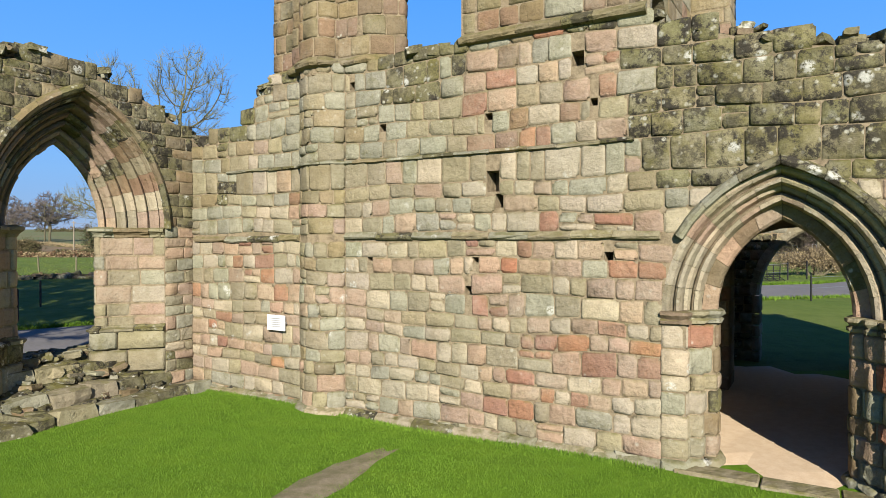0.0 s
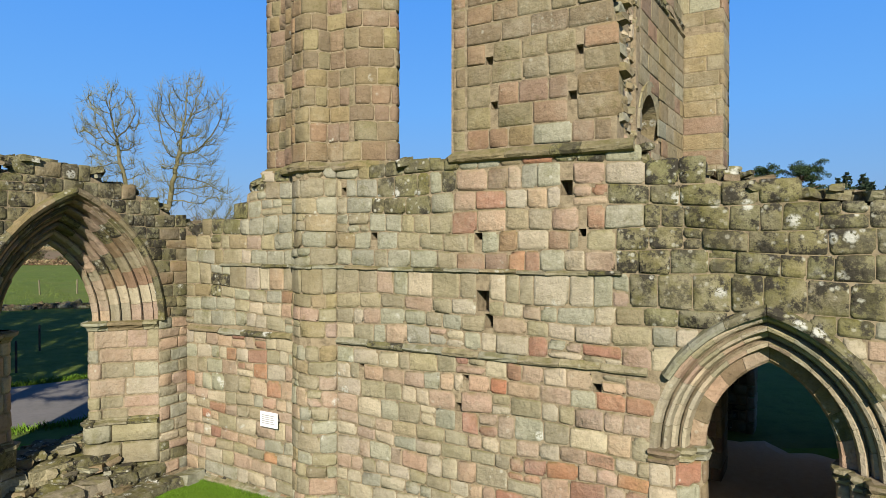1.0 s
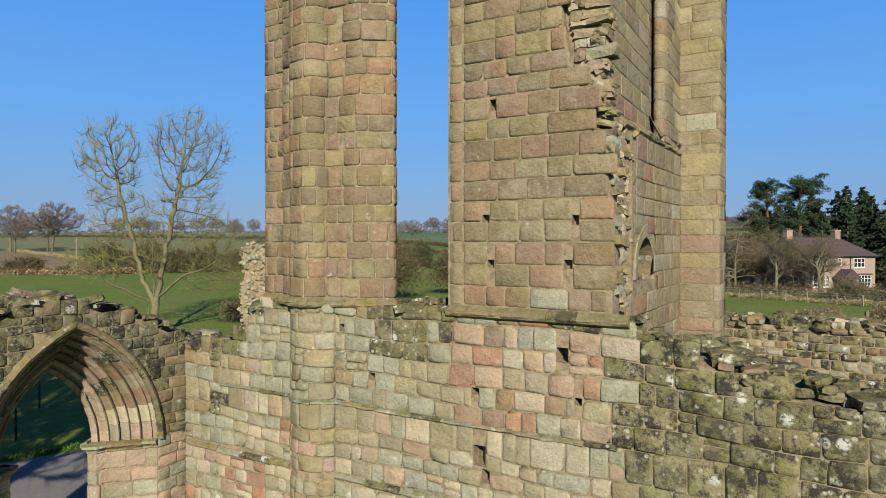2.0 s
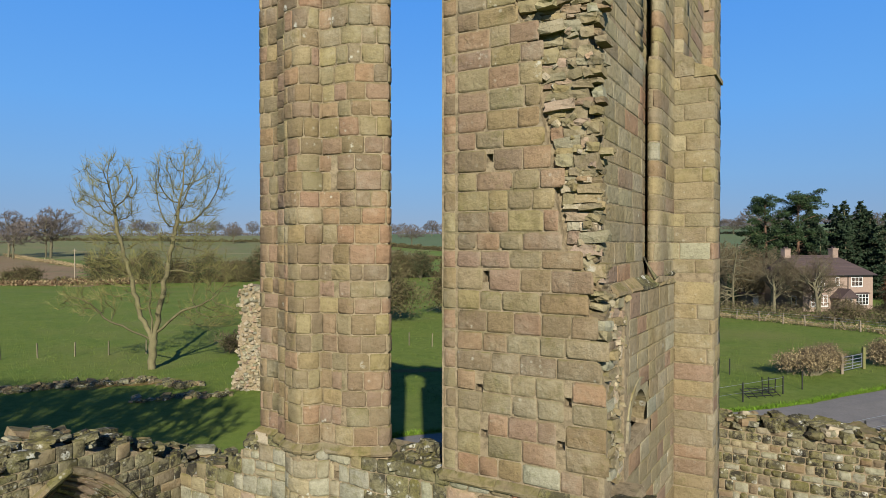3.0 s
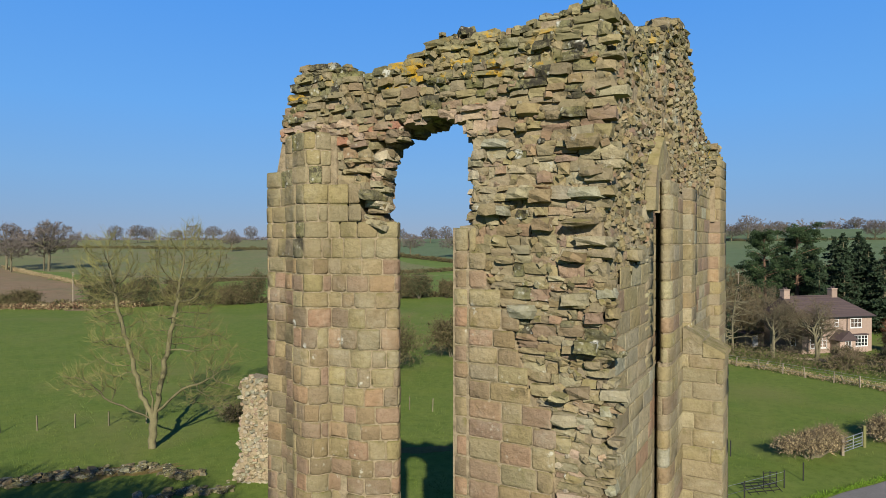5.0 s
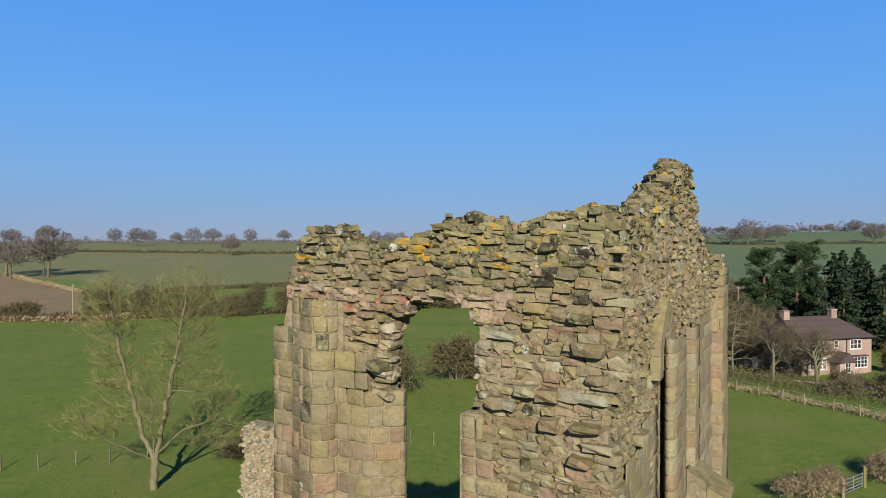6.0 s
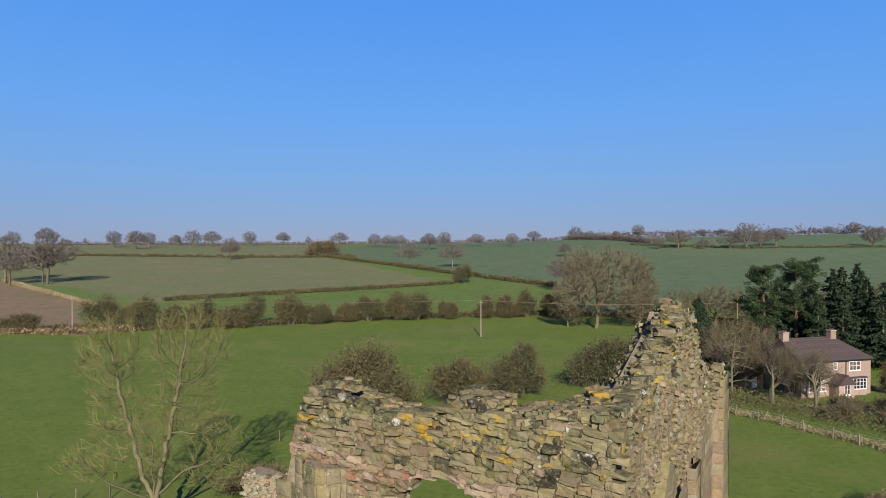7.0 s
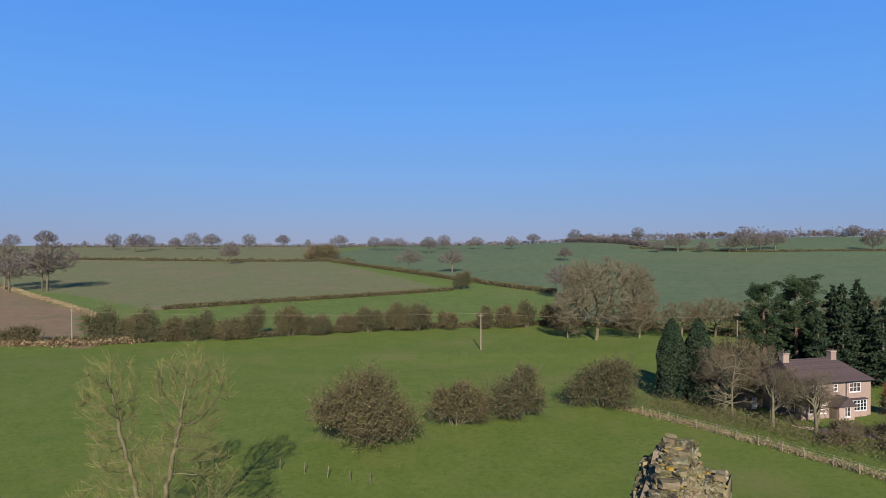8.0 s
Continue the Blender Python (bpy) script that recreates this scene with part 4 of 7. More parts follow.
    def spans_r(z0, z1):
        e = facing_edge((z0 + z1) / 2) + rng.uniform(-0.14, 0.14)
        cut = minus_holes([(-0.16, max(e, -0.04))], HOLES_T, z0, z1)
        got = [(0.0, pr.at[4] - 0.005)]
        for a, b in cut:
            got.append((pr.at[5] + a + 0.16, pr.at[5] + b + 0.16))
        return got
    st += lay(pr, courses(5.85, 14.7, 0.24, 0.32, rng), spans_r, (0.3, 0.58), rtone, 0.014, rng, 0.008, 0.011, 0.006, warp=0.007)
    sl, sh = Path(*low), Path(*high)
    stone_side = lambda s, q, z: pick(rng, mossy=0.12, tan=4, sand=1.6, brown=0.8) if s > 2.02 and z > 9.3 else pick(rng, tan=1.4, sand=4.4, buff=2.6, rose=1.4, grey=0.3)
    sf = Path(*foot)
    in_niche = lambda s, q, z: s > 1.9 and abs(q - 2.2) < 0.6 and 6.1 < z < 6.9
    st += lay(sf, courses(0.0, 8.45, 0.25, 0.33, rng), lambda a, b: [(rng.uniform(0, 0.3), sf.at[1]), (sf.at[1], sf.length)], (0.4, 0.8), stone_side, 0.008, rng, 0.007, 0.009, 0.001, in_niche, joint=0.4)
    st += lay(sl, courses(8.6, 12.35, 0.25, 0.33, rng), lambda a, b: [(rng.uniform(0, 0.16), sl.length)], (0.5, 0.95), stone_side, 0.008, rng, 0.007, 0.009, 0.001, joint=0.4)
    def spans_h(z0, z1):
        z = (z0 + z1) / 2
        got, a = [], None
        for u in np.linspace(0, sh.length, 220):
            ok = side_face(sh.point(u)[1]) > z
            if ok and a is None:
                a = u
            if not ok and a is not None:
                got.append((a, u))
                a = None
        if a is not None:
            got.append((a, sh.length))
        return got
    st += lay(sh, courses(12.4, 16.6, 0.25, 0.33, rng), spans_h, (0.5, 0.9), stone_side, 0.008, rng, 0.007, 0.009, 0.001, joint=0.4)
    emit(t, st, "stone", 300, lambda c: abs(c[2] - 8.2) + (0 if c[1] < 0.6 else 5))
    # the rubble heart, front
    loop_top = [(a, b) for a, b in tops][::-1]
    top_front = lambda s: float(np.interp(s, [p[0] for p in loop_top], [p[1] for p in loop_top]))
    def gap_span(z):
        if z < 14.6:
            return (-1.7, -0.45)
        left_s = np.interp(z, [14.6, 15.3, 15.9, 16.2, 16.38], [-1.95, -1.90, -1.77, -1.50, -1.1])
        right_s = np.interp(z, [14.6, 15.97, 16.24, 16.38], [-0.2, -0.2, -0.34, -0.8])
        return (left_s, right_s) if z < 16.4 else None
    def spans_f(z):
        lo = facing_edge(z) - 0.06
        edge_l = float(np.interp(z, [15.1, 16.0, 16.6, 17.2, 17.55], [-4.3, -4.1, -3.95, -3.7, -3.45]))
        if z < 14.7:
            return [(lo, 1.75)]
        g = gap_span(z)
        return [(edge_l if z > 16.2 else -2.7 if z > 15.3 else -2.2, g[0] - 0.3), (g[1] + 0.05, 1.75)] if g else [(edge_l, 1.75)]
    def face_q(s, z):
        return 0.128 + 0.025 * math.sin(1.7 * s + 2.1 * z)
    rt = lambda s, z: pick(rng, crust=7 if s > -1.9 else 1.5, mossy=5, tan=2.4, sand=0.5, brown=0.6) if z > 16.75 else pick(rng, mossy=2.6, tan=3.6, sand=1.2, brown=0.8, rose=0.5) if z > 16.45 else pick(rng, pink=2.5, sand=2, rose=2.0, red=0.4) if z > 16.1 and s < 0.3 else pick(rng, tan=3.6, sand=3.4, rose=1.6, buff=1.0, brown=0.6, mossy=0.6)
    rb = rubble_face(rng, spans_f, 12.4, 17.4, face_q, lambda s, z: rt(s, z), (0.06, 0.16), (0.1, 0.40), 0.24, "s", 0.6)
    rb += rubble_face(rng, spans_f, 7.6, 12.4, face_q, lambda s, z: pick(rng, buff=1.6, tan=2, sand=3, rose=0.8, pink=0.6, cream=0.8), (0.07, 0.19), (0.1, 0.4), 0.22, "s", 0.45)
    rb = [r for r in rb if r[3][2] < top_front(r[3][0]) - 0.06]
    # large jutting bond stones where a vault was torn away
    for _ in range(18):
        z = rng.uniform(12.0, 16.4)
        s = rng.uniform(max(facing_edge(z) + 0.2, 0.15), 1.7)
        rb.append(rock((s, 0.2 + rng.uniform(-0.08, 0.06), z), (rng.uniform(0.25, 0.5), 0.45, rng.uniform(0.1, 0.2)), rng, pick(rng, buff=2, brown=2, grey=1.5, mossy=0.8), 0.0, 0.08))
    # torn corner
    for z in np.arange(6.0, 14.0, 0.13):
        rb.append(rock((1.84 + (0.08 if z < 8.5 else 0) + rng.normal(0, 0.04), 0.24 + rng.uniform(-0.06, 0.1), z), (rng.uniform(0.12, 0.25), rng.uniform(0.22, 0.36), rng.uniform(0.08, 0.16)), rng, pick(rng, tan=3, buff=1, grey=1, brown=1.5, cream=0.6), 0.0, 0.12))
    rb += rubble_face(rng, lambda z: [(0.2, 1.3)], 5.8, 8.45, lambda q, z: 1.89 + 0.03 * math.sin(3 * q + 2 * z), lambda q, z: pick(rng, cream=1.6, buff=2, sand=2, pink=0.8, tan=1), (0.08, 0.2), (0.14, 0.4), 0.2, "q", 0.6)
    # side rubble
    def spans_s(z):
        got, a = [], None
        for q in np.linspace(0.3, 10.3, 160):
            ok = side_face(q) - 0.05 < z < side_top(q)
            if ok and a is None:
                a = q
            if not ok and a is not None:
                got.append((a, q))
                a = None
        if a is not None:
            got.append((a, 10.3))
        return got
    rs = rubble_face(rng, spans_s, 13.8, 18.8, lambda q, z: float(np.interp(q, [0.3, 2.9, 3.25, 3.35, 5.0, 8.9, 9.0, 10.3], [1.78, 1.79, 1.82, 1.89, 1.9, 1.89, 2.05, 2.05])), lambda q, z: pick(rng, crust=0.9, mossy=2.4, tan=2, grey=0.8, buff=1, brown=1) if z > side_top(q) - 0.7 else pick(rng, tan=3, sand=3.4, buff=1.0, brown=0.6, rose=0.8, grey=0.5), (0.06, 0.15), (0.12, 0.4), 0.28, "q", 0.6)
    rs = [r for r in rs if not (2.75 < r[3][1] < 3.5 and r[3][2] < 16.1)]
    # tops, ragged from above
    def cap_front():
        s = rng.uniform(-3.75, 1.7)
        return (s, rng.uniform(0.22, 1.25), top_front(s) - 0.33 + rng.uniform(-0.08, 0.13) * (1.4 if math.sin(5 * s) > 0.3 else 0.7))
    def cap_side():
        q = rng.uniform(0.3, 10.2)
        s = rng.uniform(0.6, 1.75)
        return (s, q, min(side_top(q) - 0.9 * abs(s - 1.58), 17.25 if s < 1.0 else 99) - 0.08 + rng.uniform(-0.05, 0.12))
    def cap_slope():
        q = rng.uniform(1.0, 6.0)
        s = rng.uniform(1.05, 1.78)
        return (s, q, side_top(q) - 0.9 * abs(s - 1.58) - 0.12 + rng.uniform(-0.05, 0.1))
    mt = lambda c: pick(rng, mossy=3.6, tan=3.4, sand=1.0, brown=0.5, crust=4.5 if c[0] > -1.6 else 0.8)
    caps = heap(rng, 2000, cap_front, 0.13, mt, 0.1, 0.6) + heap(rng, 2100, cap_side, 0.12, mt, 0.12, 0.6) + heap(rng, 1500, cap_slope, 0.12, mt, 0.12, 0.6)
    def stand(s, q, z, n, spread):
        return heap(rng, n, lambda: (s + rng.normal(0, spread), q + rng.normal(0, spread), z + rng.uniform(-0.32, 0.05)), 0.17, mt, 0.15, 0.55)
    caps += stand(-0.45, 0.6, 17.6, 34, 0.2) + stand(-3.3, 0.6, 17.48, 30, 0.2) + stand(1.2, 1.4, 17.74, 30, 0.2) + stand(1.56, 5.0, 18.78, 44, 0.13) + stand(1.58, 4.2, 18.5, 24, 0.14)
    # window edge: ragged reveal of the torn arch
    for k in range(170):
        f = rng.random()
        z = 14.7 + 1.52 * f
        g = gap_span(min(z, 16.3))
        q = rng.uniform(0.25, 0.6)
        s = g[0] - 0.06 - 0.66 * (q - 0.3) if rng.random() < 0.55 else g[1] + 0.1
        rb.append(rock((s + rng.normal(0, 0.03), q, z), (rng.uniform(0.18, 0.34), rng.uniform(0.25, 0.4), rng.uniform(0.08, 0.16)), rng, pick(rng, buff=2, brown=2, pink=2, cream=1), 0.0, 0.12))
    for k in range(40):
        s = rng.uniform(-1.65, -0.3)
        rb.append(rock((s, rng.uniform(0.25, 0.9), 16.5 - abs(s + 0.85) * 0.3), (0.2, 0.3, 0.14), rng, pick(rng, pink=3, brown=1, buff=1), 0.0, 0.2))
    emit(t, rb + rs + caps, "rubble_stone", 300, lambda c: abs(c[2] - 15.0) + (0 if c[1] < 0.6 and c[0] > -0.3 else 6), "rubblework")
    # weathered ledges round the foot of the piers
    drip = [(0.0, -0.05), (0.09, -0.02), (0.115, 0.02), (0.11, 0.05), (0.02, 0.13)]
    worn = lambda r: pick(r, mossy=1.4, tan=3, sand=1.5)
    moulding(t, "ledge", pl, 0.9, pl.length - 0.75, 5.72, drip, worn, rng, 0.6)
    moulding(t, "ledge", pr, 1.1, pr.length - 0.05, 5.72, drip, worn, rng, 0.6)
    # little set-off of the buttress and its weathering
    for k, (q0, q1) in enumerate(((4.655, 5.13), (5.14, 5.63))):
        for s0, s1, z0, z1 in ((2.36, 2.745, 12.32, 12.6), (2.0, 2.355, 12.36, 12.86)):
            piece = [(s0, z0), (s1, z0), (s1, z1 - 0.2), (s1 - 0.05, z1 - 0.16), (s0, z1)]
            part("set_off", prism([piece], q0 + 0.01 * (s0 < 2.1), q1, lambda a, d, b: (a, d, b)), STONES[TAN if k else SAND], t)
    # the pointed head of the recess in the side wall
    ring = lambda a, d, z: (1.94 - d, a, z)
    voussoirs(t, "recess_arch", 0.34, -0.72, 3.12, 15.0, [(0.0, 0.5), (0.0, 0.06), (0.06, 0.0), (0.40, -0.02), (0.44, 0.14)], ring, 0.3, lambda a, b: pick(rng, tan=3, mossy=1), rng)
    for q in (2.3,):
        p = Path((1.6, q - 0.02), (1.81, q + 0.0), (1.82, q + 0.52), (1.6, q + 0.54))
        st = lay(p, courses(12.4, 15.1, 0.22, 0.3, rng), lambda a, b: [(0, p.length)], (0.6, 0.7), stone_side, 0.02, rng)
        emit(t, st, "jamb_stone", 40, lambda c: c[2])
    # corbels
    for s, q, z in ((1.82, 1.5, 14.3), (1.6, 0.04, 13.1), (-2.0, 0.16, 15.25), (0.15, 0.1, 14.95)):
        v, f, *_ = rock((s, q, z), (0.3, 0.4, 0.17), rng, TAN, 0.0, 0.05)
        part("corbel", mesh_of("corbel", v, f, [STONES[pick(rng, tan=2, mossy=1)]], smooth=False), None, t)
    # the sloped set-off and the small pointed niche low in the side wall
    run = Path((1.92, 0.9), (2.0, 4.66))
    moulding(t, "set_off", run, 0, run.length, 8.44, [(0.0, -0.04), (0.045, 0.0), (0.04, 0.05), (-0.06, 0.14), (-0.13, 0.2)], lambda r: pick(r, sand=2, tan=2, mossy=0.3), rng, 0.7)
    sill = Path((1.98, 3.1), (2.02, 4.66))
    moulding(t, "groove_sill", sill, 0, sill.length, 8.6, [(0.0, -0.05), (0.03, 0.0), (-0.1, 0.2), (-0.22, 0.36)], lambda r: pick(r, mossy=2, tan=1), rng, 0.8)
    voussoirs(t, "niche_arch", 0.6, -0.05, 2.2, 6.2, [(0.0, 0.28), (0.0, 0.0), (0.2, -0.02), (0.24, 0.1)], lambda a, d, z: (1.945 - d, a, z), 0.3, lambda a, b: pick(rng, sand=2, buff=2), rng)
    return t


def passage():
    """An unseen vault and plain side wall, added to keep sun and sky out behind the doorway."""
    v = thing("passage_vault", "added low vault that keeps light out of the passage behind the doorway", "ceiling", AB, kind="structure")
    ring = [(5.95, 1.9)] + [(3.95 + 2.0 * math.cos(math.pi * k / 12), 1.9 + 1.25 * math.sin(math.pi * k / 12)) for k in range(1, 12)] + [(1.95, 1.9)]
    part("vault", prism([ring + [(1.95, 3.4), (5.95, 3.4)]], 1.352, 7.6, front), MORTAR, v)
    w = thing("wall_passage", "added unseen side wall that keeps light out of the passage", "wall", AB, kind="structure")
    part("wall_core", slab(5.952, 6.6, 1.352, 7.6, -0.3, 3.4), MORTAR, w)


def wall_north():
    """The far wall of the range behind the doorway, with its own arch."""
    rng = np.random.default_rng(41)
    w = thing("wall_north", "ruined rubble wall with a plain pointed arch behind the doorway", "wall", AB, kind="structure")
    back = lambda a, d, z: (a, 8.5 + d, z)
    part("wall_core", prism([[(1.95, -0.4), (8.2, -0.4), (8.2, 4.7), (6.0, 4.9), (4.5, 4.85), (3.0, 4.8), (1.95, 4.9)], arch_loop(1.12, -0.7, 1.55, -0.3, 3.92)], 0.0, 0.8, back), MORTAR, w)
    path = Path((1.95, 8.5), (8.2, 8.5))
    def spans(z0, z1):
        r = 1.12 + 0.7
        k = r * r - max(0.0, z0 - 1.55) ** 2
        x = -0.7 + math.sqrt(k) if k > 0 else -1
        return [(0.0, 3.92 - x - 1.95), (3.92 + x - 1.95, 6.25)] if x > 0 else [(0.0, 6.25)]
    st = lay(path, courses(0.0, 4.85, 0.15, 0.26, rng), spans, (0.16, 0.42), lambda s, q, z: pick(rng, mossy=5, brown=2.4, grey=1, buff=0.6), 0.02, rng, 0.012, 0.03, 0.02)
    st += heap(rng, 260, lambda: (rng.uniform(2.0, 8.1), 8.5 + rng.uniform(0.0, 0.8), 4.82 + rng.uniform(0, 0.16)), 0.24, lambda c: pick(rng, cream=0.6, grey=1, brown=1.5, mossy=5), 0.2, 0.6)
    emit(w, st, "stone", 60, lambda c: c[2])
    voussoirs(w, "voussoir", 0.98, -0.7, 3.92, 1.55, [(0.0, 0.8), (0.0, 0.06), (0.05, 0.0), (0.2, -0.02)], back, 0.3, lambda a, b: pick(rng, buff=2, cream=2), rng)
    for side in (-1, 1):
        line = [(3.92 + side * 1.14, 8.5), (3.92 + side * 0.98, 8.5), (3.92 + side * 0.98, 9.3)]
        p = Path(*(line if side < 0 else line[::-1]))
        emit(w, lay(p, courses(-0.05, 1.55, 0.25, 0.33, rng), lambda a, b: [(0, p.length)], (0.3, 0.5), lambda s, q, z: pick(rng, cream=2, buff=2), 0.02, rng), "jamb_stone", 40, lambda c: c[2])


wall_south()
wall_sign()
wall_west()
transept_tower()
wall_north()
passage()


# ---------------------------------------------------------------- ground
def lift(x, y):
    """The height of the land."""
    b = np.interp(y, [-200, 0, 15, 36, 60, 100, 140, 170, 250, 350, 500, 700, 900, 1500, 4000], [0, 0, 0, 0.7, 0.7, 0.3, -0.3, 0, 2, 6, 12, 17, 18.5, 14, 0])
    b = b + 13 * np.exp(-((x - 420) / 330) ** 2 - ((y - 640) / 190) ** 2)
    b = b + 0.05 * np.exp(-((x / 60) ** 2 + ((y - 30) / 60) ** 2)) * np.sin(x * 0.9 + 1.3 * np.sin(y * 0.5)) * np.sin(y * 0.8)
    return b + np.where((y > 120) & (abs(x) < 900), 0.6 * np.sin(x * 0.021 + 1) * np.sin(y * 0.017), 0)


def inside(poly, x, y):
    hit = False
    for (x0, y0), (x1, y1) in zip(poly, poly[1:] + poly[:1]):
        if (y0 > y) != (y1 > y) and x < (x1 - x0) * (y - y0) / (y1 - y0) + x0:
            hit = not hit
    return hit


FIELDS = [
    (5, [(-195, 281), (-111, 198), (-79, 142), (-103, 147), (-300, 150), (-420, 330)]),
    (4, [(-272, 448), (-135, 445), (-60, 400), (5, 271), (-57, 227), (-90, 205), (-129, 237), (-195, 281), (-420, 340), (-420, 448)]),
    (2, [(5, 271), (-57, 227), (-90, 205), (-111, 198), (-79, 142), (-44, 150), (-20, 162), (34, 172), (47, 259)]),
    (3, [(47, 259), (34, 172), (130, 190), (900, 200), (900, 900), (-20, 900), (-104, 485), (-19, 350)]),
    (4, [(-900, 448), (-135, 445), (-60, 400), (-104, 485), (-20, 2500), (-900, 2500)]),
]


def ground():
    xs = np.unique(np.concatenate([np.linspace(-4000, -420, 14), np.linspace(-420, -60, 61), np.linspace(-60, -14, 24), np.linspace(-14, 14, 57), np.linspace(14, 60, 24), np.linspace(60, 600, 91), np.linspace(600, 4000, 14)]))
    ys = np.unique(np.concatenate([np.linspace(-4000, -60, 12), np.linspace(-60, 0, 13), np.linspace(0, 20, 41), np.linspace(20, 100, 41), np.linspace(100, 500, 81), np.linspace(500, 950, 46), np.linspace(950, 4900, 12)]))
    gx, gy = np.meshgrid(xs, ys)
    gz = lift(gx, gy)
    w = len(xs)
    verts = np.stack([gx.ravel(), gy.ravel(), gz.ravel()], 1)
    faces, which = [], []
    for j in range(len(ys) - 1):
        for i in range(w - 1):
            cx, cy = (xs[i] + xs[i + 1]) / 2, (ys[j] + ys[j + 1]) / 2
            k = 0 if cy < 14 and abs(cx) < 16 else 1
            if cy > 120:
                for kind, poly in FIELDS:
                    if inside(poly, cx, cy):
                        k = kind
                        break
                else:
                    k = 2 if cy > 190 else 1
            faces.append((j * w + i, j * w + i + 1, (j + 1) * w + i + 1, (j + 1) * w + i))
            which.append(k)
    ob = new("ground", mesh_of("ground", verts, faces, [LAWN, PASTURE, MEADOW, CROP, DRILLED, PLOUGH], which))
    tagged(ob, "green rolling pasture and arable fields", "ground", kind="structure")


def ribbon(name, pts, half, material, label, category, rise=0.03):
    """A strip laid on the land along a line."""
    pts = np.array(pts, float)
    d = np.gradient(pts, axis=0)
    n = np.stack([-d[:, 1], d[:, 0]], 1) / np.hypot(d[:, 0], d[:, 1])[:, None]
    t = np.concatenate([[0], np.cumsum(np.hypot(*np.diff(pts, axis=0).T))])
    tt = np.arange(0, t[-1], 0.8)
    px, py = np.interp(tt, t, pts[:, 0]), np.interp(tt, t, pts[:, 1])
    nx, ny = np.interp(tt, t, n[:, 0]), np.interp(tt, t, n[:, 1])
    verts, faces = [], []
    rng = np.random.default_rng(len(pts))
    for k in range(len(tt)):
        e = rng.normal(0, 0.04, 2)
        for o, z in ((-half - 0.3 + e[0], -0.10), (-half + e[0], rise), (-half * 0.4, rise + 0.03), (half * 0.4, rise + 0.03), (half + e[1], rise), (half + 0.3 + e[1], -0.10)):
            x, y = px[k] + nx[k] * o, py[k] + ny[k] * o
            verts.append((x, y, float(lift(x, y)) + z + 0.015))
    faces = [(k * 6 + i, k * 6 + i + 1, k * 6 + i + 7, k * 6 + i + 6) for k in range(len(tt) - 1) for i in range(5)]
    return tagged(new(name, mesh_of(name, verts, faces, [material], None, False)), label, category, kind="structure")


def patch(name, cx, cy, rx, ry, turn, material, label, z=0.02):
    """An uneven patch of other ground, raised a little over the turf."""
    rng = np.random.default_rng(int(abs(cx * 31 + cy * 17)))
    bm = bmesh.new()
    ring = []
    mid = bm.verts.new((cx, cy, float(lift(cx, cy)) + z + 0.04))
    for k in range(28):
        a = 2 * math.pi * k / 28
        r = 1 + rng.normal(0, 0.09)
        x, y = rx * r * math.cos(a), ry * r * math.sin(a)
        X, Y = cx + x * math.cos(turn) - y * math.sin(turn), cy + x * math.sin(turn) + y * math.cos(turn)
        ring.append(bm.verts.new((X, Y, float(lift(X, Y)) + z - 0.03)))
    inner = [bm.verts.new(mid.co.lerp(v.co, 0.86) + Vector((0, 0, 0.03))) for v in ring]
    for k in range(28):
        bm.faces.new((ring[k], ring[(k + 1) % 28], inner[(k + 1) % 28], inner[k]))
        bm.faces.new((inner[k], inner[(k + 1) % 28], mid))
    me = bpy.data.meshes.new(name)
    bm.to_mesh(me)
    bm.free()
    me.materials.append(material)
    return tagged(new(name, me), label, "ground", kind="structure")


ground()
ribbon("road", [(-60, -4), (-30, 6), (-18, 13), (-11, 17.4), (-5, 22.5), (-0.5, 26.3), (5, 28.3), (12, 29), (18, 30.3), (25, 33.5), (45, 42.5), (80, 54), (130, 66)], 2.3, ROAD, "grey asphalt country lane past the ruin", "road", 0.0)
_d = AB @ Vector((3.74, 4.0, 0))
patch("gravel_path", _d.x, _d.y, 2.2, 4.05, radians(-30), GRAVEL, "pale sandy gravel floor inside the stone doorway", 0.03)
patch("worn_slab", -1.4, 7.3, 0.36, 1.75, radians(-25), simple("trodden earth and stone", (0.30, 0.25, 0.17), (0.17, 0.16, 0.075), 0.95, 4.0, relief=0.8), "worn flat stone slab flush with the lawn", -0.012)


def grass_tufts(name, count, area, size, seed, material, label):
    """Blades of turf as one sheet of small triangles."""
    rng = np.random.default_rng(seed)
    xy = area(rng, count)
    x, y = xy[:, 0], xy[:, 1]
    z = lift(x, y)
    a = rng.uniform(0, 6.28, len(x))
    h = size * rng.uniform(0.5, 1.4, len(x))
    wd = size * 0.16
    lean = rng.normal(0, 0.45, (len(x), 2)) * h[:, None]
    v = np.stack([np.stack([x - wd * np.cos(a), y - wd * np.sin(a), z - 0.01], 1), np.stack([x + wd * np.cos(a), y + wd * np.sin(a), z - 0.01], 1), np.stack([x + lean[:, 0], y + lean[:, 1], z + h], 1)], 1).reshape(-1, 3)
    me = bpy.data.meshes.new(name)
    k = len(x)
    me.vertices.add(3 * k)
    me.vertices.foreach_set("co", v.ravel())
    me.loops.add(3 * k)
    me.loops.foreach_set("vertex_index", np.arange(3 * k))
    me.polygons.add(k)
    me.polygons.foreach_set("loop_start", np.arange(0, 3 * k, 3))
    me.materials.append(material)
    me.update()
    me.validate()
    return tagged(new(name, me), label, "grass", kind="stuff")


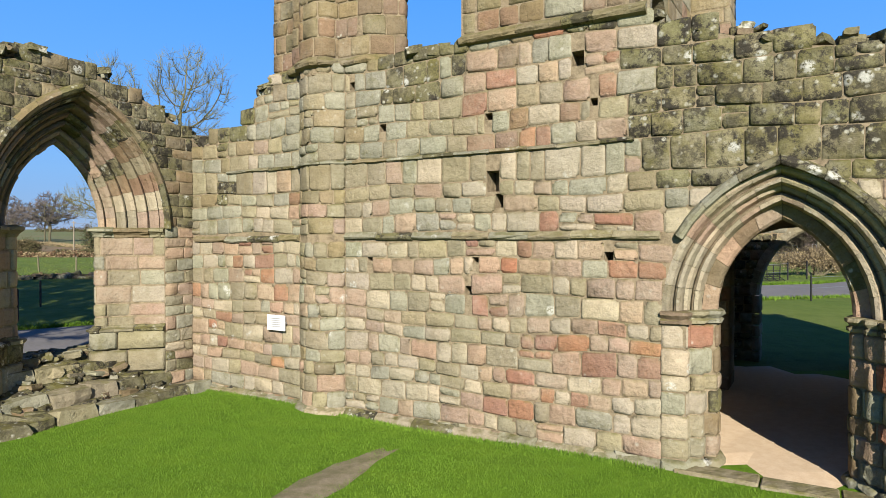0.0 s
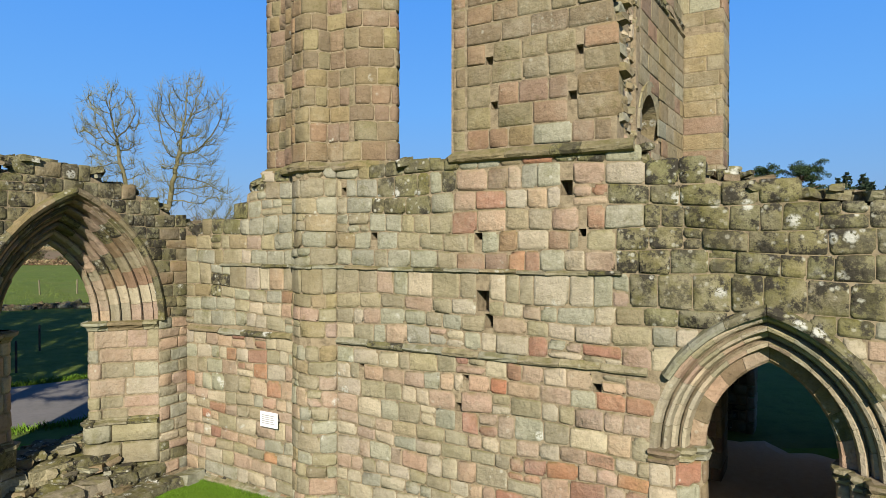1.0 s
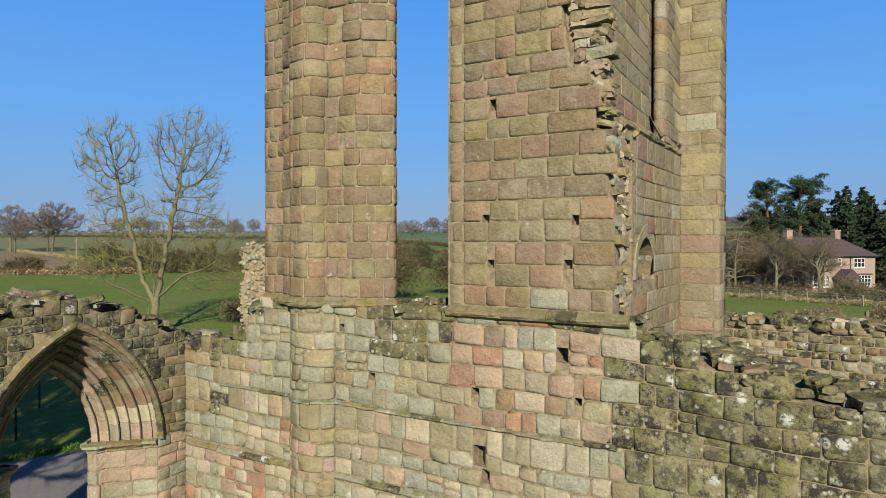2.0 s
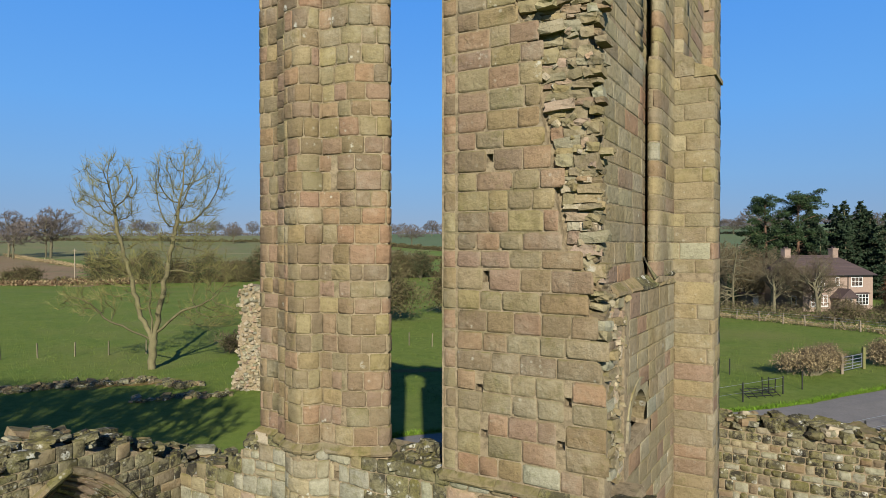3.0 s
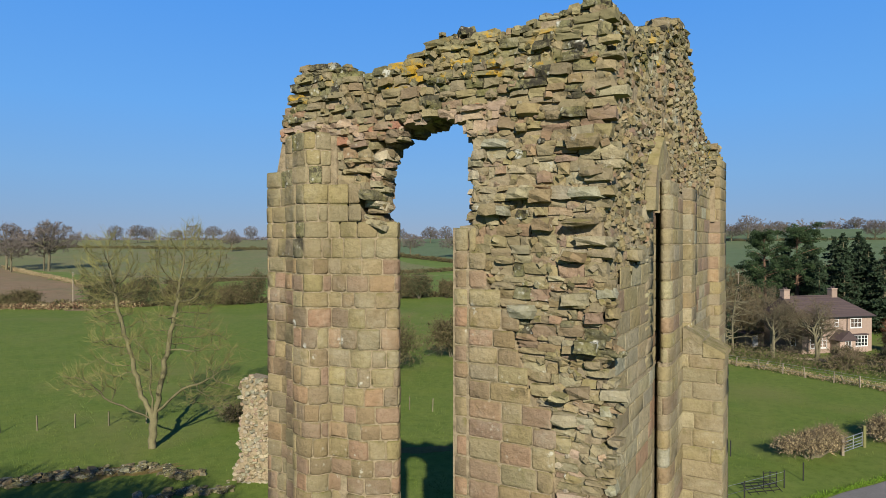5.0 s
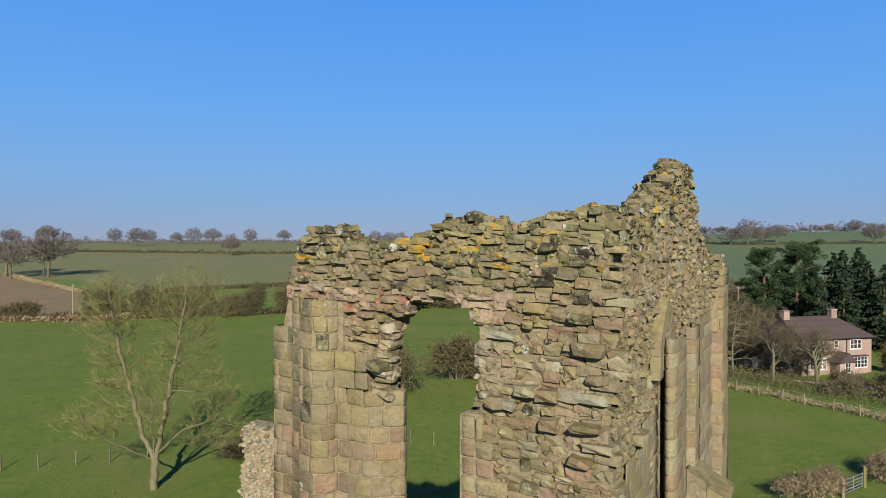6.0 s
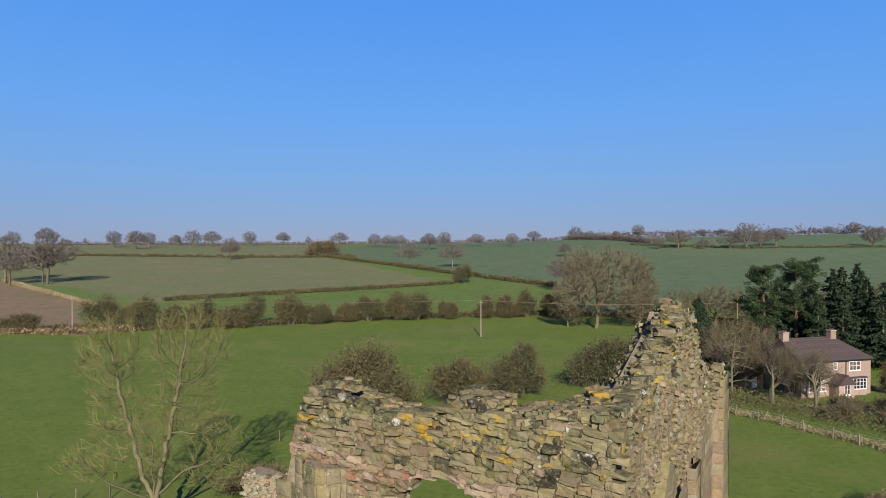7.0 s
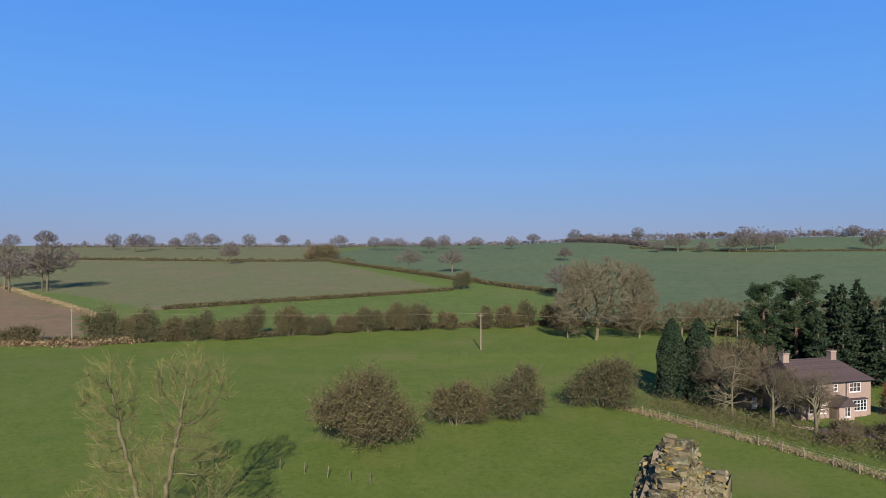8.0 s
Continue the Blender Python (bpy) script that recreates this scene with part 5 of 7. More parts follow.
def lawn_area(rng, n):
    x, y = rng.uniform(-8, 6, n * 2), 5 + 8 * rng.uniform(0, 1, n * 2) ** 1.1
    s, q = (x - 0.63) * 0.862 - (y - 9.12) * 0.507, (x - 0.63) * 0.507 + (y - 9.12) * 0.862
    r = (x + 1.4) * 0.906 - (y - 7.3) * 0.423, (x + 1.4) * 0.423 + (y - 7.3) * 0.906
    slabbed = (r[0] / 0.4) ** 2 + (r[1] / 1.7) ** 2 < rng.uniform(0.1, 1.1, n * 2)
    ok = (q < -0.1) & (s > -6.0 + 0.1 * np.sin(q * 5)) & ~slabbed
    return np.stack([x[ok], y[ok]], 1)[:n]


grass_tufts("lawn_grass", 120000, lawn_area, 0.026, 8, BLADE, "short bright green mown grass of the lawn")
grass_tufts("wall_foot_grass", 5000, lambda rng, n: (lambda s, q: np.stack([0.63 + s * 0.862 + q * 0.507, 9.12 - s * 0.507 + q * 0.862], 1))(rng.uniform(-6.0, 2.5, n), -0.13 - abs(rng.normal(0, 0.06, n))), 0.05, 9, BLADE, "longer green grass along the wall foot")


def road_side(rng, n):
    pts = np.array([(-18, 13), (-11, 17.4), (-5, 22.5), (-0.5, 26.3), (5, 28.3), (12, 29), (18, 30.3), (25, 33.5), (45, 42.5)], float)
    t = np.concatenate([[0], np.cumsum(np.hypot(*np.diff(pts, axis=0).T))])
    d = np.gradient(pts, axis=0)
    u = rng.uniform(0, t[-1], n)
    nx, ny = np.interp(u, t, -d[:, 1]), np.interp(u, t, d[:, 0])
    k = np.hypot(nx, ny)
    o = (2.42 + abs(rng.normal(0, 0.22, n))) * rng.choice((-1, 1), n)
    return np.stack([np.interp(u, t, pts[:, 0]) + nx / k * o, np.interp(u, t, pts[:, 1]) + ny / k * o], 1)


grass_tufts("verge_blades", 26000, road_side, 0.13, 17, BLADE, "green grass verge along the lane edges")


def pasture_area(rng, n):
    y = 30 + 85 * rng.uniform(0, 1, n * 2) ** 1.5
    x = rng.uniform(-0.85, 0.85, n * 2) * y
    clump = np.sin(x * 0.9 + 2 * np.sin(y * 0.31)) * np.sin(y * 0.7 + 1.5 * np.sin(x * 0.43)) + 0.8 * np.sin(x * 2.3 + y * 1.7)
    ok = (clump > rng.uniform(-1.6, 1.4, n * 2)) & (y > 34.0 + 0.42 * np.maximum(x - 12, 0) + 0.1 * np.maximum(-x, 0)) & (y < 112 - 1.1 * np.maximum(x - 10, 0))
    return np.stack([x[ok], y[ok]], 1)[:n]


grass_tufts("pasture_tussocks", 70000, pasture_area, 0.10, 23, PASTURE_BLADE, "rough mottled tussocks of the grazed pasture")


# ---------------------------------------------------------------- trees, bushes, hedges
class Wood:
    """Gathers tapered limbs and fine twigs."""

    def __init__(self, seed):
        self.rng = np.random.default_rng(seed)
        self.v, self.f, self.tv, self.tf = [], [], [], []
        self.least, self.low = 0.006, 0.42

    def limb(self, pts, radii, sides):
        k0 = len(self.v)
        for i, p in enumerate(pts):
            d = pts[min(i + 1, len(pts) - 1)] - pts[max(i - 1, 0)]
            d = d / (np.linalg.norm(d) + 1e-9)
            a = np.cross(d, (0.3, 0.5, 0.81))
            a = a / (np.linalg.norm(a) + 1e-9)
            b = np.cross(d, a)
            for s in range(sides):
                t = 2 * math.pi * s / sides
                self.v.append(p + radii[i] * (a * math.cos(t) + b * math.sin(t)))
        for i in range(len(pts) - 1):
            for s in range(sides):
                n = (s + 1) % sides
                self.f.append((k0 + i * sides + s, k0 + i * sides + n, k0 + (i + 1) * sides + n, k0 + (i + 1) * sides + s))

    def spike(self, p, d, length, r):
        a = np.cross(d, (0.31, 0.52, 0.79))
        a = a / (np.linalg.norm(a) + 1e-9) * r
        b = np.cross(d, a) / (np.linalg.norm(d) + 1e-9)
        k = len(self.tv)
        self.tv += [p + a, p - 0.5 * a + 0.87 * b, p - 0.5 * a - 0.87 * b, p + d * length]
        self.tf += [(k, k + 1, k + 3), (k + 1, k + 2, k + 3), (k + 2, k, k + 3)]

    def grow(self, p, d, length, r, level, plan):
        """plan: for each level (number of shoots, their length, spread, pull upwards)."""
        rng = self.rng
        if level >= len(plan):
            self.spike(p, d, length, r)
            return
        count, ratio, spread, pull = plan[level]
        segs = 4 if level < 2 else 3
        pts, cur = [np.array(p)], np.array(d, float)
        for i in range(segs):
            cur = cur + rng.normal(0, 0.13 + 0.05 * level, 3) + np.array((0, 0, pull * 0.18))
            cur = cur / np.linalg.norm(cur)
            pts.append(pts[-1] + cur * length / segs)
        rad = np.linspace(r, r * 0.45, segs + 1)
        self.limb(pts, rad, 7 if level == 0 else 5 if level == 1 else 4 if level == 2 else 3)
        for c in range(count):
            f = rng.uniform(0.3 if level else self.low, 1.0)
            i = min(int(f * segs), segs - 1)
            base = pts[i] + (pts[i + 1] - pts[i]) * (f * segs - i)
            along = (pts[i + 1] - pts[i]) / np.linalg.norm(pts[i + 1] - pts[i])
            side = rng.normal(0, 1, 3)
            side = side - along * side.dot(along)
            side = side / np.linalg.norm(side)
            dd = along * math.cos(spread) + side * math.sin(spread) * rng.uniform(0.7, 1.3) + np.array((0, 0, pull * 0.3))
            dd = dd / np.linalg.norm(dd)
            self.grow(base, dd, length * ratio * rng.uniform(0.65, 1.2) * (1.15 - 0.4 * f), max(r * (1 - 0.5 * f) * 0.55, self.least), level + 1, plan)


def finish_tree(t, wood, bark, twig, shoots="crown"):
    me = mesh_of("trunk", wood.v, wood.f, [bark])
    part("trunk", me, None, t)
    part(shoots, mesh_of(shoots, wood.tv, wood.tf, [twig], smooth=False), None, t)


def bare_tree(label, seed, height, plan, lean=(0, 0, 1), trunk=0.3, bark=BARK, twig=TWIG, m=None, group="", stems=1, least=0.006, bole=0.5, low=0.42):
    t = thing("bare_tree", label, "tree", m, group)
    w = Wood(seed)
    w.least, w.low = least, low
    for s in range(stems):
        d = np.array(lean, float) + (0 if stems == 1 else w.rng.normal(0, 0.28, 3) * (1, 1, 0))
        w.grow(np.array((0.0, 0.0, -0.25)) + (0 if stems == 1 else w.rng.normal(0, 0.2, 3) * (1, 1, 0)), d / np.linalg.norm(d), height * bole, trunk, 0, plan)
    tops = np.percentile(np.array(w.tv)[:, 2], 99.3)
    k = height / tops
    w.v = [p * k for p in w.v]
    w.tv = [p * k for p in w.tv]
    finish_tree(t, w, bark, twig)
    return t


def at_land(x, y, turn=0.0, size=1.0, sink=0.0):
    return pose(x, y, float(lift(x, y)) - sink, 0, 0, turn) @ Matrix.Diagonal((size, size, size, 1))


def place(thing_ob, x, y, turn=0.0, size=1.0):
    """A copy of a tree at a place on the land, at its own size."""
    ob = copy_thing(thing_ob, pose(x, y, float(lift(x, y)) - 0.1, 0, 0, turn))
    ob.scale = (size, size, size)
    return ob


def leaf_cloud(pts, size, rng, flat=0.5, out=None):
    """One triangle at each point, turned at random."""
    n = len(pts)
    a = rng.normal(0, 1, (n, 3))
    a /= np.linalg.norm(a, axis=1, keepdims=True)
    b = rng.normal(0, 1, (n, 3))
    b -= a * (a * b).sum(1, keepdims=True)
    b /= np.linalg.norm(b, axis=1, keepdims=True)
    s = (size * rng.uniform(0.6, 1.4, n))[:, None]
    v = np.stack([pts + a * s, pts - a * s * 0.5 + b * s * flat, pts - a * s * 0.5 - b * s * flat], 1).reshape(-1, 3)
    return v, [(3 * i, 3 * i + 1, 3 * i + 2) for i in range(n)]


def lumpy(rng, n, rx, ry, rz, seed, shell=0.45):
    """Points in an uneven, gappy crown."""
    d = rng.normal(0, 1, (n, 3))
    d /= np.linalg.norm(d, axis=1, keepdims=True)
    d[:, 2] = np.where(d[:, 2] < -0.6, -d[:, 2], d[:, 2])
    bump = np.array([noise.noise(Vector(q * 2.3) + Vector((seed, seed * 0.7, 0))) for q in d])
    fine = np.array([noise.noise(Vector(q * 6.0) + Vector((0, seed, seed))) for q in d])
    r = (1 + 0.42 * bump + 0.24 * fine) * (1 - shell * rng.uniform(0, 1, n) ** 1.6)
    return d * r[:, None] * np.array((rx, ry, rz)) + np.array((0, 0, rz * 0.56)), d


def branching(rng, start, targets, step, reach, kill, rise=0.13, rounds=160):
    """Shoots that grow towards the open spots of a crown. Gives nodes and their parents."""
    nodes = [np.array(p, float) for p in start[0]]
    parent = list(start[1])
    open_ = np.array(targets, float)
    first = np.array(nodes)
    dist = np.linalg.norm(open_[:, None] - first[None], axis=2)
    near, d = dist.argmin(1), dist.min(1)
    done = set()
    for _ in range(rounds):
        keep = d > kill
        open_, near, d = open_[keep], near[keep], d[keep]
        hot = d < reach
        if not hot.any():
            break
        pull = np.zeros((len(nodes), 3))
        np.add.at(pull, near[hot], (open_[hot] - np.array(nodes)[near[hot]]) / d[hot][:, None])
        fresh = []
        for i in np.unique(near[hot]):
            v = pull[i] / (np.linalg.norm(pull[i]) + 1e-9) + rng.normal(0, 0.11, 3) + np.array((0, 0, rise))
            q = nodes[i] + v / np.linalg.norm(v) * step
            key = (i, *np.round(q / (step * 0.35)).astype(int))
            if key in done:
                continue
            done.add(key)
            fresh.append((i, q))
        if not fresh:
            break
        k = len(nodes)
        nodes += [q for _, q in fresh]
        parent += [i for i, _ in fresh]
        new_d = np.linalg.norm(open_[:, None] - np.array([q for _, q in fresh])[None], axis=2)
        best = new_d.argmin(1)
        less = new_d.min(1) < d
        near[less], d[less] = best[less] + k, new_d.min(1)[less]
    return np.array(nodes), np.array(parent)


def clothe(w, nodes, parent, tip, power, shoots, shoot_len, shoot_r, up=0.22, side=3):
    """Limbs that thicken downwards by what they carry, and fine shoots on the thin ones."""
    rng = w.rng
    n = len(nodes)
    load = np.zeros(n)
    kids = [[] for _ in range(n)]
    for i in range(n - 1, -1, -1):
        if not kids[i]:
            load[i] = 1.0
        if parent[i] >= 0:
            kids[parent[i]].append(i)
            load[parent[i]] += load[i]
    r = tip * load ** (1.0 / power)
    starts = [i for i in range(n) if parent[i] < 0]
    while starts:
        i = starts.pop()
        line = [i] if parent[i] < 0 else [parent[i], i]
        while kids[i]:
            order = sorted(kids[i], key=lambda c: -load[c])
            starts += order[1:]
            i = order[0]
            line.append(i)
        rad = [r[c] for c in line]
        if parent[line[0]] >= 0 or len(line) > 1 and line[0] == parent[line[1]]:
            rad[0] = min(rad[0], rad[1] * 1.25)
        w.limb([nodes[c] for c in line], rad, 7 if rad[0] > 0.12 else 5 if rad[0] > 0.05 else 3)
    for i in range(n):
        if load[i] < 7 and parent[i] >= 0:
            d = nodes[i] - nodes[parent[i]]
            d = d / (np.linalg.norm(d) + 1e-9)
            for _ in range(shoots):
                e = d + rng.normal(0, 0.36, 3) + np.array((0, 0, up))
                e = e / np.linalg.norm(e)
                at, ln = nodes[i] - d * rng.uniform(0, 0.4), shoot_len * rng.uniform(0.5, 1.35)
                w.spike(at, e, ln, shoot_r)
                for _ in range(side):
                    g = e + rng.normal(0, 0.36, 3)
                    w.spike(at + e * ln * rng.uniform(0.15, 0.7), g / np.linalg.norm(g), ln * rng.uniform(0.35, 0.65), shoot_r * 0.7)


def crown_points(rng, blobs, count):
    """Spots spread through the round masses (x, y, z, rx, ry, rz) of a crown, denser outside."""
    vol = np.array([b[3] * b[4] * b[5] for b in blobs]) ** 0.8
    out = []
    for b, k in zip(blobs, (vol / vol.sum() * count).astype(int)):
        d = rng.normal(0, 1, (k, 3))
        d /= np.linalg.norm(d, axis=1, keepdims=True)
        out.append(np.array(b[:3]) + d * np.array(b[3:]) * (rng.uniform(0.12, 1, k) ** 0.45)[:, None])
    return np.concatenate(out)


def grown_tree(label, seed, stem, blobs, count, m, bark, twig, step=0.5, reach=4.0, kill=0.7, tip=0.02, power=2.3, shoots=3, shoot_len=0.5, shoot_r=0.012, group="", name="bare_tree", up=0.22, side=3):
    """A leafless tree; stem: lines of points from the foot up, each line starting on the first."""
    t = thing(name, label, "tree", m, group)
    w = Wood(seed)
    nodes, parent = [], []
    for k, line in enumerate(stem):
        pts = np.array(line, float)
        at = np.concatenate([[0], np.cumsum(np.linalg.norm(np.diff(pts, axis=0), axis=1))])
        uu = np.arange(0 if k == 0 else step, at[-1], step)
        root = -1 if k == 0 else int(np.linalg.norm(np.array(nodes) - pts[0], axis=1).argmin())
        for u in uu:
            nodes.append(np.array([np.interp(u, at, pts[:, c]) for c in range(3)]) + w.rng.normal(0, 0.04, 3))
            parent.append(root)
            root = len(nodes) - 1
    nodes, parent = branching(w.rng, (nodes, parent), crown_points(w.rng, blobs, count), step, reach, kill)
    clothe(w, nodes, parent, tip, power, shoots, shoot_len, shoot_r, up, side)
    finish_tree(t, w, bark, twig)
    return t


def thorn_bush(label, seed, rx, ry, rz, m, leaf=HAW_LEAF, twig=BUSH_TWIG, dense=1.0, group="", grain=1.0):
    """Several clumps of arching twigs on short stems, open and dark beneath; rz is the height."""
    t = thing("thorn_bush", label, "bush", m, group)
    rng = np.random.default_rng(seed)
    w = Wood(seed)
    w.rng = rng
    big = int(6 + 3 * min(2.0, rx / 3))
    clumps = []
    for k in range(big):
        a, f = rng.uniform(0, 6.28), (k + 0.4) / big
        rad = 0.72 * math.sqrt(f)
        size = rng.uniform(0.26, 0.5)
        h = rz * (1.0 - 0.5 * rad ** 2) * rng.uniform(0.55, 1.08) - size * rz * 0.62
        clumps.append((math.cos(a) * rad * rx, math.sin(a) * rad * ry, max(h, rz * 0.27), size * rx, size * ry, size * rz * 0.66))
    for x, y, z, *_ in clumps:
        foot = np.array((x * 0.2, y * 0.2, -0.15)) + rng.normal(0, 0.12, 3) * (rx * 0.3, ry * 0.3, 0)
        mid = np.array((x * 0.55, y * 0.55, z * 0.5)) + rng.normal(0, 0.15, 3)
        w.limb([foot, mid, np.array((x, y, z))], [0.10, 0.065, 0.03], 5)
        for _ in range(5):
            e = rng.normal(0, 0.6, 3) + np.array((x / rx, y / ry, 0.5))
            w.limb([mid, mid + e * rz * 0.22, mid + e * rz * 0.36 + rng.normal(0, 0.15, 3)], [0.045, 0.03, 0.012], 3)

    def crown(count, deep):
        ps, ds = [], []
        for k, c in enumerate(clumps):
            n = max(20, int(count / big))
            d = rng.normal(0, 1, (n, 3))
            d /= np.linalg.norm(d, axis=1, keepdims=True)
            b = np.array([noise.noise(Vector(q * 2.4) + Vector((seed + k, k * 3.1, 0))) + 0.9 * noise.noise(Vector(q * 5.5) + Vector((k, seed, 5))) for q in d])
            r = np.maximum(0.2, 0.98 + 1.0 * b) * rng.uniform(deep, 1.06, n) ** 0.6
            ps.append(np.array(c[:3]) + d * r[:, None] * np.array(c[3:]))
            ds.append(d)
        p, d = np.concatenate(ps), np.concatenate(ds)
        ok = p[:, 2] > 0.08 * rz
        return p[ok], d[ok]

    p, d = crown(int(3000 * dense), 0.3)
    for q, o in zip(p, d):
        e = o * 0.6 + rng.normal(0, 0.7, 3) + np.array((0, 0, 0.15))
        w.spike(q, e / np.linalg.norm(e), rng.uniform(0.35, 1.0) * grain, 0.02 * grain)
    finish_tree(t, w, BARK, twig, "crown")
    p, d = crown(int(6200 * dense), 0.5)
    v, f = leaf_cloud(p * (0.95, 0.95, 0.97), 0.115 * grain, rng, 0.55)
    part("foliage", mesh_of("foliage", v, f, [leaf], smooth=False), None, t)
    return t


def conifer(label, seed, height, width, m, needle=DARK_NEEDLE, group="", bare=0.12, droop=0.35):
    """Spruce: whorls of drooping sprays round a straight stem."""
    t = thing("spruce_tree", label, "tree", m, group)
    rng = np.random.default_rng(seed)
    w = Wood(seed)
    w.limb([np.array((0, 0, -0.2)), np.array((0, 0, height * 0.5)), np.array((0, 0, height * 0.98))], [height * 0.016, height * 0.011, 0.02], 6)
    pts, z = [], height * bare
    while z < height:
        f = (z - height * bare) / (height * (1 - bare))
        reach = width * (1 - f) ** 0.8 * rng.uniform(0.75, 1.12) + 0.12
        for k in range(int(7 - 3 * f)):
            a = rng.uniform(0, 6.28)
            ln = reach * rng.uniform(0.7, 1.15)
            d = np.array((math.cos(a), math.sin(a), 0.12 - droop * rng.uniform(0.5, 1.2)))
            w.limb([np.array((0, 0, z)), np.array((0, 0, z)) + d * ln], [0.035, 0.008], 3)
            u = rng.uniform(0.15, 1.05, int(36 * ln / width) + 8)
            side = np.array((-math.sin(a), math.cos(a), 0))
            q = np.array((0, 0, z)) + d * ln * u[:, None] + side * (rng.normal(0, 0.16, len(u)) * ln * (1.1 - u * 0.7))[:, None] + rng.normal(0, 0.05, (len(u), 3)) - np.array((0, 0, 0.12)) * rng.uniform(0, 1, len(u))[:, None]
            pts.append(q)
        z += height * 0.028 * rng.uniform(0.8, 1.2)
    pts = np.concatenate(pts)
    part("trunk", mesh_of("trunk", w.v, w.f, [BARK]), None, t)
    v, f = leaf_cloud(pts, 0.36, rng, 0.42)
    part("foliage", mesh_of("foliage", v, f, [needle], smooth=False), None, t)
    return t


def pine(label, seed, height, width, m):
    """A tall pine: bare reddish stem, limbs and clumps of needles."""
    t = thing("pine_tree", label, "tree", m)
    rng = np.random.default_rng(seed)
    w = Wood(seed)
    w.limb([np.array((0, 0, -0.2)), np.array((0.15, 0.1, height * 0.45)), np.array((0.0, 0.3, height * 0.92))], [0.34, 0.24, 0.06], 8)
    pts = []
    for k in range(46):
        f = rng.uniform(0.38, 1.0)
        a = rng.uniform(0, 6.28)
        ln = width * rng.uniform(0.35, 1.0) * (1.15 - 0.65 * f)
        base = np.array((0.0, 0.2 * f, height * 0.92 * f))
        d = np.array((math.cos(a), math.sin(a), rng.uniform(0.0, 0.55)))
        tip = base + d * ln
        w.limb([base, base + d * ln * 0.6 + np.array((0, 0, 0.1)), tip], [0.07, 0.045, 0.015], 4)
        for c in range(5):
            o = base + d * ln * rng.uniform(0.55, 1.05) + rng.normal(0, 0.35, 3)
            q = rng.normal(0, 1, (70, 3))
            q /= np.linalg.norm(q, axis=1, keepdims=True)
            pts.append(o + q * np.array((0.75, 0.75, 0.42)) * rng.uniform(0.4, 1.0, (70, 1)))
    part("trunk", mesh_of("trunk", w.v, w.f, [simple("pine bark", (0.2, 0.12, 0.075), (0.16, 0.1, 0.07), 0.95, 4.0)]), None, t)
    v, f = leaf_cloud(np.concatenate(pts), 0.2, rng, 0.3)
    part("foliage", mesh_of("foliage", v, f, [NEEDLE], smooth=False), None, t)
    return t


def cypress(label, seed, height, width, m, group=""):
    t = thing("cypress_tree", label, "tree", m, group)
    rng = np.random.default_rng(seed)
    n = 9000
    f = rng.uniform(0, 1, n) ** 0.8
    a = rng.uniform(0, 6.28, n)
    prof = np.interp(f, [0, 0.08, 0.35, 0.7, 0.92, 1], [0.75, 0.98, 1.0, 0.75, 0.35, 0.04])
    lump = np.array([noise.noise(Vector((math.cos(t0) * 2, math.sin(t0) * 2, z0 * 7 + seed))) for t0, z0 in zip(a, f)])
    r = width * prof * (1 + 0.22 * lump) * (1 - 0.3 * rng.uniform(0, 1, n) ** 2)
    pts = np.stack([r * np.cos(a), r * np.sin(a), 0.1 + f * height], 1)
    w = Wood(seed)
    w.limb([np.array((0, 0, -0.2)), np.array((0, 0, height * 0.9))], [0.2, 0.05], 6)
    part("trunk", mesh_of("trunk", w.v, w.f, [BARK]), None, t)
    v, fc = leaf_cloud(pts, 0.24, rng, 0.4)
    part("foliage", mesh_of("foliage", v, fc, [DARK_NEEDLE], smooth=False), None, t)
    return t


def hedge(name, label, pts, height, width, per_m, seed, twig, leaf, size=0.5, wobble=0.3):
    """A row of thorn along a line: twigs and buds as one growth."""
    rng = np.random.default_rng(seed)
    pts = np.array(pts, float)
    seg = np.hypot(*np.diff(pts, axis=0).T)
    at = np.concatenate([[0], np.cumsum(seg)])
    n = int(at[-1] * per_m)
    u = rng.uniform(0, at[-1], n)
    lump = np.array([noise.noise(Vector((q * 0.22, seed, 0))) + 0.6 * noise.noise(Vector((q * 0.9, seed, 3))) for q in u])
    hh = height * np.maximum(0.25, 1 + wobble * 1.6 * lump)
    x = np.interp(u, at, pts[:, 0]) + rng.normal(0, width * 0.3, n)
    y = np.interp(u, at, pts[:, 1]) + rng.normal(0, width * 0.3, n)
    z = lift(x, y) + hh * rng.uniform(0, 1, n) ** 0.8
    p = np.stack([x, y, z], 1)
    half = n // 2
    v1, f1 = leaf_cloud(p[:half], size, rng, 0.22)
    v2, f2 = leaf_cloud(p[half:], size * 0.8, rng, 0.5)
    k = len(v1)
    me = mesh_of(name, np.concatenate([v1, v2]), f1 + [tuple(i + k for i in q) for q in f2], [twig, leaf], [0] * len(f1) + [1] * len(f2), smooth=False)
    return tagged(new(name, me), label, "hedge", kind="stuff")


OAK = [(11, 0.9, 0.85, 0.3), (8, 0.6, 0.8, 0.15), (7, 0.6, 0.8, 0.1), (7, 0.7, 0.8, 0.05)]

